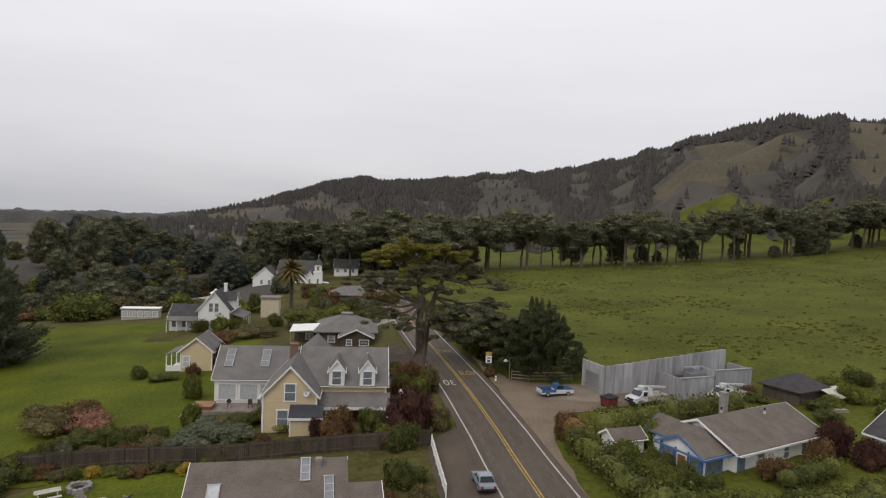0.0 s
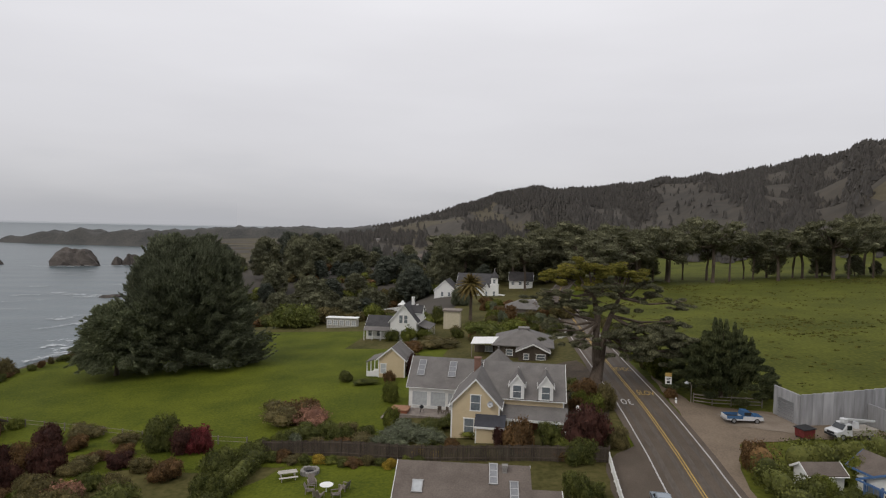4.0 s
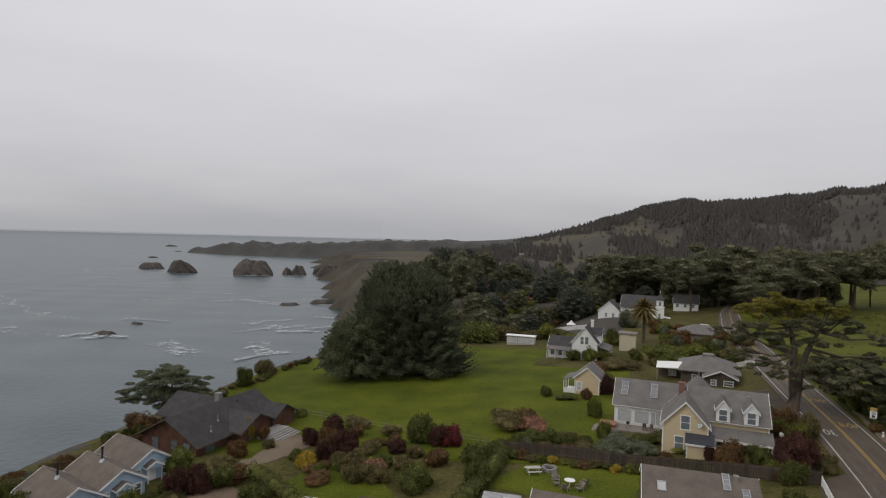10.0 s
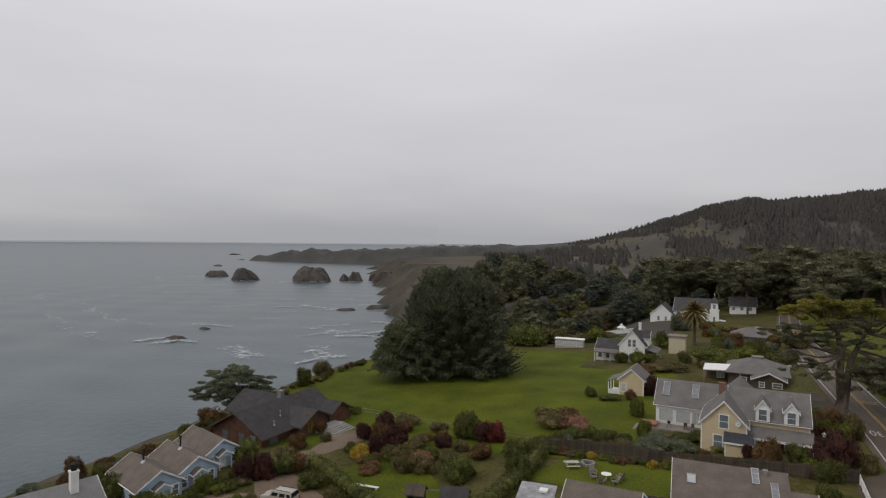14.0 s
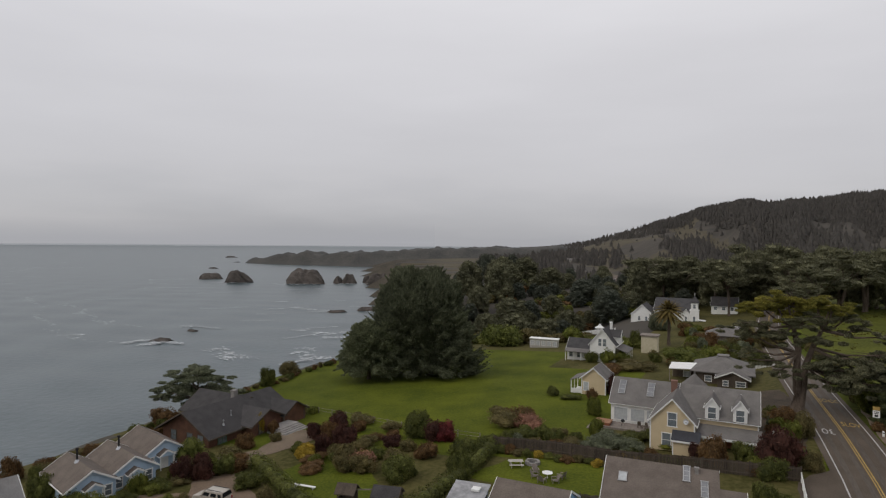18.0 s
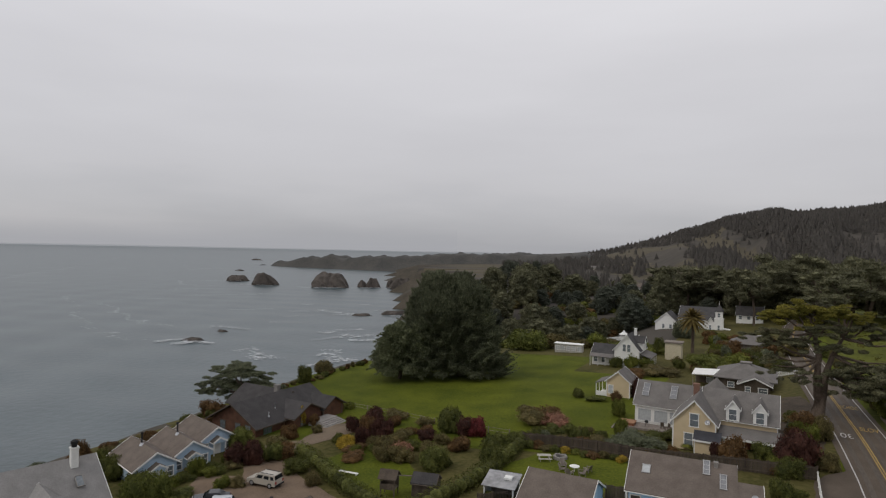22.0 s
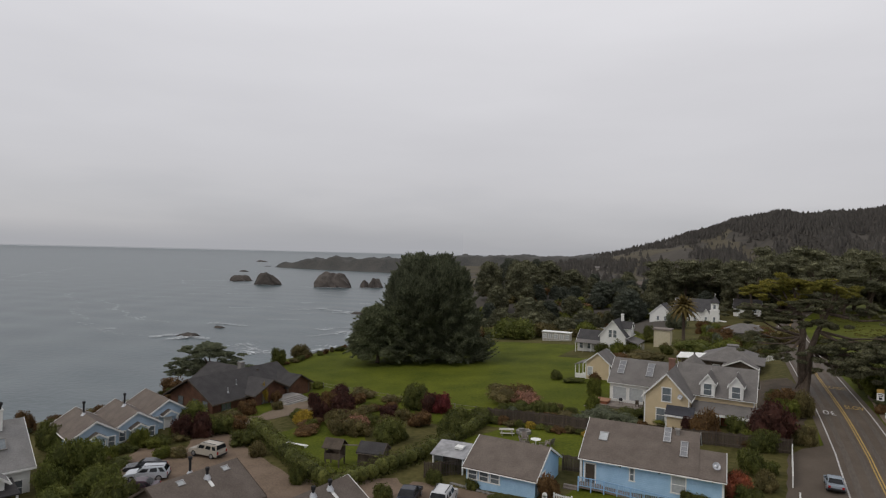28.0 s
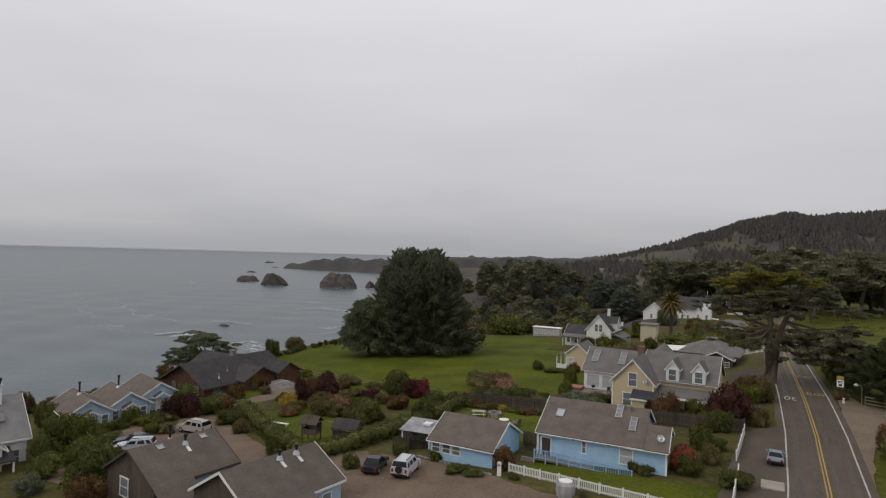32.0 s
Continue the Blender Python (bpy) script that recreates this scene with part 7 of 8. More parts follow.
# ---- fences ----
def fence(pts, height, style, material, label, spacing=2.2, group=""):
    """style: boards, rails, wire or pickets. Follows the ground along pts."""
    x0, y0 = pts[0]
    root = thing("fence", x0, y0, ground(x0, y0), 0, label, "fence", group)
    bm_b = bmesh.new()
    for (xa, ya), (xb, yb) in zip(pts, pts[1:]):
        ln = math.hypot(xb - xa, yb - ya)
        n = max(1, round(ln / spacing))
        for i in range(n + 1):
            px, py = xa + (xb - xa) * i / n, ya + (yb - ya) * i / n
            pz = ground(px, py)
            bm = bmesh.new()
            box(bm, -0.06, -0.06, -0.35, 0.06, 0.06, height + 0.06, 0.012)
            lean = 1.2 * math.sin(px * 5 + py)
            po = part("post", bm, material, root)
            po.matrix_local = pose(px - x0, py - y0, pz - root.location.z, lean, lean * 0.6, math.degrees(math.atan2(yb - ya, xb - xa)))
            if i == n:
                continue
            qx, qy = xa + (xb - xa) * (i + 1) / n, ya + (yb - ya) * (i + 1) / n
            a = Vector((px - x0, py - y0, pz - root.location.z)); b = Vector((qx - x0, qy - y0, ground(qx, qy) - root.location.z))
            for k in ((0.25, 0.6, 0.93) if style == "rails" else (0.4, 0.92) if style == "wire" else (0.22, 0.85)):
                bm_r = bmesh.new()
                beam(bm_r, a + Vector((0, 0, height * k)), b + Vector((0, 0, height * k)), 0.05 if style != "wire" else 0.03, 0.11 if style != "wire" else 0.04)
                part("rail", bm_r, material, root)
            if style not in ("rails", "wire"):
                gap = 0.16 if style == "boards" else 0.17
                m = int((b - a).length / gap)
                side = (b - a).cross(Vector((0, 0, 1))).normalized() * (0.045 if style == "boards" else -0.05)
                for j in range(m):
                    c = a.lerp(b, (j + 0.5) / m) - side
                    t = height * (0.97 + 0.03 * math.sin(j * 7.3 + px))
                    beam(bm_b, c + Vector((0, 0, 0.06)), c + Vector((0, 0, t)), 0.024 if abs(b.x - a.x) < abs(b.y - a.y) else (gap - 0.015 if style == "boards" else 0.075), (gap - 0.015 if style == "boards" else 0.075) if abs(b.x - a.x) < abs(b.y - a.y) else 0.024)
    if style not in ("rails", "wire"):
        o = part("boarding" if style == "boards" else "picket_infill", bm_b, material, root)
        o["kind"] = "stuff"
    else:
        bm_b.free()
    return root


fence([(-23.6, 77.0), (-15.0, 77.8), (-6.4, 77.0), (5.5, 78.2), (13.2, 78.2)], 1.75, "boards", DARKWOOD, "weathered brown board fence behind the blue house")
fence([(6.6, 82.6), (12.2, 82.8), (13.9, 84.2), (14.2, 85.5)], 1.3, "boards", DARKWOOD, "dark board fence round the farmhouse front garden")
fence([(13.2, 78.0), (13.2, 67.6)], 1.15, "boards", WHITE, "plain white board fence beside the parking shoulder")
fence([(13.7, 63.2), (14.0, 52)], 1.15, "boards", WHITE, "plain white board fence along the front lawn")
fence([(-5.6, 53.4), (-2.2, 52.9), (3.6, 52.3), (9.8, 51.8), (13.9, 51.6)], 0.95, "pickets", WHITE, "white picket fence along the gravel court")
fence([(26.4, 98.9), (31, 98.6), (34.6, 98.2)], 1.25, "rails", GREYWOOD, "grey split-rail fence at the yard's edge", 2.0)
fence([(6.0, 141.0), (9.4, 142.8), (12.8, 144.6)], 1.2, "pickets", WHITE, "white picket fence by the ranch house")
fence([(-45, 197), (-38, 199.5), (-31.5, 202)], 1.5, "boards", WHITE, "white fence on the churchyard bank")
fence([(-15.6, 57.4), (-18.2, 54.6), (-19.6, 53.6)], 1.6, "boards", DARKWOOD, "dark board fence beside the garage")
fence([(-7.7, 62.0), (-5.0, 62.2)], 1.7, "boards", DARKWOOD, "dark board gate between garage and house")
fence([(-60, 84), (-50, 82.5), (-38, 80.5), (-27, 80.0)], 0.95, "wire", GREYWOOD, "thin weathered wire-and-post fence along the lawn", 3.2)
fence([(-80, 90), (-70, 86), (-60, 84)], 0.95, "wire", GREYWOOD, "thin weathered post fence by the lodge", 3.2)

# ramp with blue balustrade
rp = thing("access_ramp", 1.93, 57.8, 0.5, 5, "blue-railed timber ramp and landing along the blue house", "ramp")
BLUERAIL = mat("blue_rail_paint", (0.22, 0.38, 0.60), (0.30, 0.48, 0.72), 0.6)
bm = bmesh.new(); slab(bm, [(-6.6, -0.1, 0.35), (-4.6, -0.1, 0.35), (-4.6, 1.45, 0.35), (-6.6, 1.45, 0.35)], 0.12); part("landing", bm, GREYWOOD, rp)
bm = bmesh.new(); slab(bm, [(-4.6, -0.1, 0.35), (3.2, -0.1, -0.1), (3.2, 1.2, -0.1), (-4.6, 1.2, 0.35)], 0.12); part("ramp_floor", bm, GREYWOOD, rp)
for i in range(9):
    x = -6.5 + i * 1.2; z = 0.35 if x < -4.6 else 0.35 - (x + 4.6) * 0.45 / 7.8
    block(rp, x - 0.05, -0.12, z - 0.9, x + 0.05, -0.02, z + 0.95, BLUERAIL, "post")
bm = bmesh.new()
for k in (0.12, 0.9):
    beam(bm, (-6.5, -0.07, 0.35 + k), (-4.6, -0.07, 0.35 + k), 0.07); beam(bm, (-4.6, -0.07, 0.35 + k), (3.2, -0.07, -0.1 + k), 0.07)
part("handrail", bm, BLUERAIL, rp)
bm = bmesh.new()
for i in range(60):
    x = -6.4 + i * 0.16; z = 0.35 if x < -4.6 else 0.35 - (x + 4.6) * 0.45 / 7.8
    beam(bm, (x, -0.07, z + 0.12), (x, -0.07, z + 0.9), 0.035)
part("balustrading", bm, BLUERAIL, rp)["kind"] = "stuff"
for i in range(3):
    block(rp, -8.0 + 0.0 * i, -0.3 + 0.3 * i, -0.8, -6.6, 0.0 + 0.3 * i, -0.25 + 0.2 * i, GREYWOOD, "step")

# ---- vehicles ----
GLASSDARK = mat("car_glass", (0.015, 0.018, 0.02), (0.03, 0.035, 0.04), 0.05, 2, 10, 0, spec=0.6)
LAMPRED = mat("tail_lamp_red", (0.25, 0.01, 0.01), (0.35, 0.02, 0.02), 0.2)
LAMPCLEAR = mat("head_lamp_clear", (0.5, 0.5, 0.5), (0.7, 0.7, 0.7), 0.1)


def paint(name, c):
    return mat(name, tuple(v * 0.9 for v in c), c, 0.25, 1.0, 10, 0.0, vary=0.0, spec=0.5)


def profile(bm, pts, w, inset=0.0, lift=None):
    """Extrudes a side outline (x, z) across the width; inset narrows points above lift."""
    def wy(z):
        return w / 2 - (inset if lift is not None and z > lift else 0)
    a = [bm.verts.new((x, -wy(z), z)) for x, z in pts]
    b = [bm.verts.new((x, wy(z), z)) for x, z in pts]
    bm.faces.new(a); bm.faces.new(list(reversed(b)))
    for i in range(len(pts)):
        j = (i + 1) % len(pts)
        bm.faces.new((a[j], a[i], b[i], b[j]))
    bmesh.ops.recalc_face_normals(bm, faces=bm.faces[:])
    bmesh.ops.bevel(bm, geom=bm.edges[:], offset=0.045, segments=2, affect="EDGES", clamp_overlap=True)


def wheels(root, xs, w, r):
    for x in xs:
        for s in (-1, 1):
            bm = bmesh.new(); lathe(bm, [(r * 0.62, -0.11), (r * 0.95, -0.11), (r, -0.07), (r, 0.07), (r * 0.95, 0.11), (r * 0.62, 0.11)], 18)
            wh_ = part("wheel", bm, BLACK, root); wh_.matrix_local = pose(x, s * (w / 2 - 0.10), r, 90)
            bm = bmesh.new(); lathe(bm, [(r * 0.6, -0.125), (r * 0.62, 0.125)], 14); part("rim", bm, SILVER, wh_)


def car(name, x, y, rz, colour, label, L=4.5, W=1.8, H=1.5, style="suv", rack=False, spare=False):
    root = thing(name, x, y, ground(x, y) + 0.07, rz, label, "car")
    L, W, H = L * 0.88, W * 0.92, H * 0.92
    h, b = L / 2, 0.62 * H
    bm = bmesh.new()
    profile(bm, [(-h, 0.32), (h, 0.30), (h, b * 0.72), (h * 0.92, b * 0.86), (h * 0.45, b), (-h * 0.97, b), (-h, b * 0.8)], W)
    bmesh.ops.bevel(bm, geom=bm.edges[:], offset=0.11, segments=2, affect="EDGES", clamp_overlap=True)
    part("body", bm, colour, root, smooth=False)
    if style == "sedan":
        roof = [(h * 0.42, b - 0.02), (h * 0.08, H), (-h * 0.42, H - 0.02), (-h * 0.78, b - 0.02)]
    elif style == "wagon":
        roof = [(h * 0.46, b - 0.02), (h * 0.14, H), (-h * 0.80, H - 0.05), (-h * 0.98, b - 0.02)]
    else:
        roof = [(h * 0.46, b - 0.02), (h * 0.22, H), (-h * 0.88, H), (-h * 0.97, b - 0.02)]
    bm = bmesh.new(); profile(bm, roof, W - 0.08, 0.13, b + 0.1); bmesh.ops.bevel(bm, geom=bm.edges[:], offset=0.07, segments=2, affect="EDGES", clamp_overlap=True); part("cabin", bm, colour, root)
    (x0, z0), (x1, z1), (x2, z2), (x3, z3) = roof
    d = 0.012
    def quad(nm, pts):
        bm = bmesh.new(); bm.faces.new([bm.verts.new(p) for p in pts])
        r = bmesh.ops.solidify(bm, geom=bm.faces[:], thickness=0.02)
        bmesh.ops.recalc_face_normals(bm, faces=bm.faces[:]); part(nm, bm, GLASSDARK, root)
    wt, wb = W / 2 - 0.24, W / 2 - 0.12
    def mixp(a, c, t): return a + (c - a) * t
    quad("windscreen", [(mixp(x0, x1, .12) + .03, -wb, mixp(z0, z1, .12) + .02), (mixp(x0, x1, .12) + .03, wb, mixp(z0, z1, .12) + .02), (mixp(x0, x1, .9) + .03, wt, mixp(z0, z1, .9) + .02), (mixp(x0, x1, .9) + .03, -wt, mixp(z0, z1, .9) + .02)])
    quad("rear_window", [(mixp(x3, x2, .2) - .03, -wb, mixp(z3, z2, .2) + .02), (mixp(x3, x2, .2) - .03, wb, mixp(z3, z2, .2) + .02), (mixp(x3, x2, .9) - .03, wt, mixp(z3, z2, .9) + .02), (mixp(x3, x2, .9) - .03, -wt, mixp(z3, z2, .9) + .02)])
    for s in (-1, 1):
        for u0, u1 in ((0.04, 0.36), (0.40, 0.70), (0.74, 0.95)):
            lo0, lo1 = mixp(x0, x3, u0 + .05), mixp(x0, x3, u1); hi0, hi1 = mixp(x1, x2, u0), mixp(x1, x2, u1 - .02)
            yb, yt = s * (W / 2 - 0.035), s * (W / 2 - 0.155)
            quad("side_window", [(lo0, yb, b + 0.07), (lo1, yb, b + 0.07), (hi1, yt, H - 0.1), (hi0, yt, H - 0.1)])
        bm = bmesh.new(); box(bm, h - 0.04, s * (W / 2 - 0.36) - 0.16, b * 0.6, h + 0.015, s * (W / 2 - 0.36) + 0.16, b * 0.76, 0.01); part("headlight", bm, LAMPCLEAR, root)
        bm = bmesh.new(); box(bm, -h - 0.015, s * (W / 2 - 0.2) - 0.1, b * 0.62, -h + 0.04, s * (W / 2 - 0.2) + 0.1, b * 0.95, 0.01); part("tail_light", bm, LAMPRED, root)
        bm = bmesh.new(); box(bm, h * 0.34, s * (W / 2 + 0.02) - 0.09, b, h * 0.34 + 0.12, s * (W / 2 + 0.02) + 0.09, b + 0.14, 0.02); part("mirror", bm, colour, root)
    for e in (-1, 1):
        bm = bmesh.new(); box(bm, e * h - 0.06, -W / 2 + 0.04, 0.32, e * h + 0.05, W / 2 - 0.04, 0.52, 0.03); part("bumper", bm, BLACK, root)
    if rack:
        for s in (-1, 1):
            bm = bmesh.new(); beam(bm, (h * 0.1, s * (W / 2 - 0.3), H + 0.07), (-h * 0.8, s * (W / 2 - 0.3), H + 0.07), 0.05); part("roof_rail", bm, BLACK, root)
    if spare:
        bm = bmesh.new(); lathe(bm, [(0.2, -0.1), (0.34, -0.1), (0.36, 0), (0.34, 0.1), (0.2, 0.1)], 18); o = part("spare_wheel", bm, BLACK, root); o.matrix_local = pose(-h - 0.12, 0, b * 0.92, 0, 90)
    wheels(root, (h * 0.62, -h * 0.62), W, 0.34)
    return root


car("suv", -45.9, 48.0, 187, paint("champagne_paint", (0.40, 0.37, 0.32)), "champagne-silver estate car parked by the lodge garden", 4.9, 1.9, 1.75, "suv", True)
car("sedan", -47.4, 41.2, 222, paint("dark_grey_paint", (0.035, 0.036, 0.042)), "dark grey sedan parked under the shrubs", 4.7, 1.8, 1.42, "sedan")
car("estate_car", -45.0, 39.8, 222, paint("pale_silver_paint", (0.50, 0.53, 0.57)), "pale silver estate car with roof rails", 4.8, 1.85, 1.62, "wagon", True)
car("sedan", -42.4, 37.0, 222, paint("plum_paint", (0.06, 0.035, 0.05)), "dark plum sedan half hidden by the roof", 4.6, 1.8, 1.45, "sedan")
car("sedan", -17.6, 47.8, 108, paint("navy_paint", (0.012, 0.015, 0.025)), "black-blue sedan on the gravel court", 4.5, 1.8, 1.45, "sedan")
car("jeep", -14.3, 48.4, 104, paint("white_car_paint", (0.55, 0.56, 0.57)), "white four-wheel drive with spare wheel behind", 4.5, 1.9, 1.85, "suv", True, True)
car("hatchback", 16.6, 69.2, 92, paint("grey_blue_paint", (0.24, 0.28, 0.32)), "grey-blue hatchback parked on the road shoulder", 3.9, 1.6, 1.3, "sedan")
car("van", 5.2, 206, 10, paint("white_van_paint", (0.6, 0.6, 0.6)), "white car parked by the far road", 4.8, 1.9, 1.8, "suv")

# pickup
BLUEP = paint("mid_blue_paint", (0.05, 0.12, 0.24)); WHITEP = paint("truck_white_paint", (0.58, 0.59, 0.60))
pk = thing("pickup_truck", 30.3, 92.2, ground(30.3, 92.2) + 0.1, 8, "blue and white pickup truck with open bed", "truck")
pk.scale = (0.80, 0.80, 0.80)
bm = bmesh.new(); profile(bm, [(-2.7, 0.45), (2.7, 0.45), (2.7, 1.0), (1.2, 1.08), (-0.2, 1.08), (-0.2, 0.75), (-2.7, 0.75)], 1.95); part("body", bm, WHITEP, pk)
bm = bmesh.new(); profile(bm, [(1.25, 1.0), (2.66, 0.98), (2.6, 1.12), (1.25, 1.18)], 1.88); part("bonnet", bm, BLUEP, pk)
bm = bmesh.new(); profile(bm, [(1.25, 1.05), (0.75, 1.8), (-0.15, 1.82), (-0.3, 1.05)], 1.8, 0.12, 1.3); part("cab", bm, BLUEP, pk)
bm = bmesh.new(); profile(bm, [(1.28, 1.18), (0.86, 1.74), (0.84, 1.74), (1.24, 1.18)], 1.5); part("windscreen", bm, GLASSDARK, pk)
for s in (-1, 1):
    block(pk, -0.1, s * 0.88 - 0.03, 1.2, 0.85, s * 0.88 + 0.03, 1.68, GLASSDARK, "side_window")
    block(pk, -2.7, s * 0.93 - 0.04, 0.7, -0.3, s * 0.93 + 0.04, 1.16, BLUEP, "bed_side")
block(pk, -2.74, -0.95, 0.7, -2.66, 0.95, 1.14, WHITEP, "tailgate"); block(pk, -2.66, -0.89, 0.72, -0.35, 0.89, 0.78, BLACK, "bed_floor")
block(pk, -2.85, -0.95, 0.45, -2.7, 0.95, 0.62, SILVER, "bumper"); block(pk, 2.68, -0.95, 0.45, 2.82, 0.95, 0.62, SILVER, "bumper")
wheels(pk, (1.75, -1.65), 1.95, 0.4)


def bucket_truck(x, y, rz):
    tk = thing("bucket_truck", x, y, ground(x, y) + 0.08, rz, "white utility truck with folded aerial boom", "truck", "utility trucks")
    tk.scale = (0.80, 0.80, 0.80)
    bm = bmesh.new(); profile(bm, [(1.0, 0.5), (3.4, 0.5), (3.4, 1.15), (2.35, 1.35), (1.75, 2.15), (0.85, 2.15), (0.85, 0.5)], 2.1, 0.1, 1.5); part("cab", bm, WHITEP, tk)
    bm = bmesh.new(); profile(bm, [(2.42, 1.42), (1.88, 2.08), (1.84, 2.08), (2.36, 1.42)], 1.75); part("windscreen", bm, GLASSDARK, tk)
    for s in (-1, 1):
        block(tk, 1.0, s * 0.98 - 0.05, 1.4, 1.75, s * 0.98 + 0.05, 2.0, GLASSDARK, "side_window")
    block(tk, -3.2, -1.1, 0.55, 0.75, 1.1, 1.35, CONCRETE, "utility_body", 0.05)
    for i in range(3):
        block(tk, -3.0 + 1.25 * i, -1.13, 0.65, -1.9 + 1.25 * i, -1.1, 1.28, SILVER, "locker_door", 0.01)
    bm = bmesh.new(); lathe(bm, [(0.45, 1.35), (0.35, 2.1), (0.3, 2.2)], 12, -0.6, 0); part("turret", bm, WHITEP, tk)
    bm = bmesh.new(); beam(bm, (-0.6, 0, 2.25), (-3.4, 0, 2.05), 0.28, 0.3); part("lower_boom", bm, WHITEP, tk)
    bm = bmesh.new(); beam(bm, (-3.4, 0.3, 2.2), (1.6, 0.3, 2.75), 0.22, 0.26); part("upper_boom", bm, WHITEP, tk)
    bm = bmesh.new(); box(bm, 1.3, -0.1, 2.2, 2.0, 0.7, 2.85, 0.06); part("bucket", bm, WHITEP, tk)
    block(tk, 3.36, -1.0, 0.5, 3.5, 1.0, 0.75, BLACK, "bumper"); block(tk, 3.38, -0.6, 0.8, 3.44, 0.6, 1.1, BLACK, "grille")
    wheels(tk, (2.4, -2.0), 2.1, 0.45)


bucket_truck(40.2, 87.8, 200)
bucket_truck(51.4, 89.0, 200)

dm = thing("dumpster", 35.2, 87.2, ground(35.2, 87.2) + 0.08, 20, "dark red steel dumpster with black lid", "dumpster")
dm.scale = (0.8, 0.85, 0.9)
REDSTEEL = mat("dark_red_steel", (0.10, 0.018, 0.018), (0.17, 0.032, 0.03), 0.6, 1.5, 12, 0.2)
bm = bmesh.new(); profile(bm, [(-0.8, 0.15), (0.8, 0.15), (0.9, 1.3), (-0.9, 1.15)], 1.7); part("bin", bm, REDSTEEL, dm)
bm = bmesh.new(); slab(bm, [(-1.0, -0.95, 1.26), (1.0, -0.95, 1.42), (1.0, 0.95, 1.42), (-1.0, 0.95, 1.26)], 0.08); part("lid", bm, BLACK, dm)
for i, s in enumerate((-0.6, 0.6)):
    block(dm, -0.8, s - 0.1, 0.0, 0.8, s + 0.1, 0.16, BLACK, "skid")

# ---- street furniture ----
sg = thing("road_sign", 23.7, 101.5, ground(23.7, 101.5), -6, "white rectangular speed sign with yellow plate on a post", "sign")
block(sg, -0.05, -0.05, -0.3, 0.05, 0.05, 3.0, GREYWOOD, "post"); block(sg, -0.42, -0.09, 1.5, 0.42, -0.05, 2.5, WHITE, "plate", 0.01); block(sg, -0.42, -0.09, 2.55, 0.42, -0.05, 3.05, PAINT_YELLOW, "upper_plate", 0.01)
for z0, w, h in ((2.25, 0.6, 0.12), (2.05, 0.5, 0.1), (1.62, 0.4, 0.32)):
    block(sg, -w / 2, -0.096, z0, w / 2, -0.09, z0 + h, BLACK, "lettering")
lp = thing("lamp_post", 26.0, 98.6, ground(26, 98.6), 0, "thin grey yard lamp on a short curved post", "lamp")
bm = bmesh.new(); tube(bm, [(0, 0, -0.3), (0, 0, 2.2), (-0.15, -0.1, 2.7), (-0.6, -0.3, 2.85)], [0.07, 0.06, 0.05, 0.05], 8); part("post", bm, GREYWOOD, lp)
bm = bmesh.new(); lathe(bm, [(0.05, 2.95), (0.28, 2.75), (0.3, 2.65), (0.2, 2.6)], 12, -0.7, -0.35); part("lamp_head", bm, SILVER, lp)
bo = thing("marker_post", 23.9, 97.6, ground(23.9, 97.6), 0, "short white road marker post on the verge", "post")
block(bo, -0.12, -0.1, -0.2, 0.12, 0.1, 0.75, WHITE, "shaft", 0.03); block(bo, -0.125, -0.105, 0.5, 0.125, 0.105, 0.6, BLACK, "band")
mb = thing("mailbox", 11.0, 91.8, ground(11.0, 91.8), 0, "white mailbox on a short post by the hedge", "mailbox")
block(mb, -0.08, -0.08, -0.2, 0.08, 0.08, 0.9, GREYWOOD, "post"); bm = bmesh.new(); lathe(bm, [(0.22, -0.35), (0.26, -0.3), (0.26, 0.3), (0.22, 0.35)], 12); o = part("box", bm, WHITE, mb); o.matrix_local = pose(0, 0, 1.1, 90)
for i, (x, y) in enumerate(((16.6, 61.8),)):
    cp = thing("concrete_slab", x, y, ground(x, y) + 0.08, 2, "pale concrete cover slab beside the road", "slab")
    block(cp, -0.95, -1.15, -0.1, 0.95, 1.15, 0.1, CONCRETE, "slab", 0.03)


def road_word(text, x, y, size, material, rz, stretch):
    cu = bpy.data.curves.new("marking", "FONT")
    cu.body, cu.size, cu.align_x, cu.align_y = text, size, "CENTER", "CENTER"
    tmp = bpy.data.objects.new("marking", cu)
    me = bpy.data.meshes.new_from_object(tmp)
    bpy.data.objects.remove(tmp)
    ob = part("road_marking", me, material, road)
    slope = (ground(x, y + 2) - ground(x, y - 2)) / 4
    ob.matrix_world = pose(x, y, ground(x, y) + 0.15, math.degrees(math.atan(slope)), 0, rz) @ Matrix.Diagonal((1, stretch, 1, 1))


road_word("30", 17.7, 97.5, 1.7, PAINT_WHITE, 180, 2.2)
road_word("SLOW", 21.0, 101.5, 1.0, PAINT_YELLOW, 0, 3.0)
road_word("SCHOOL", 19.7, 115, 0.75, PAINT_YELLOW, 0, 4.0)

# ---- garden things ----
PALEWOOD = mat("bleached_pale_wood", (0.34, 0.32, 0.29), (0.50, 0.47, 0.43), 0.85, 1.4, 22, 0.3)


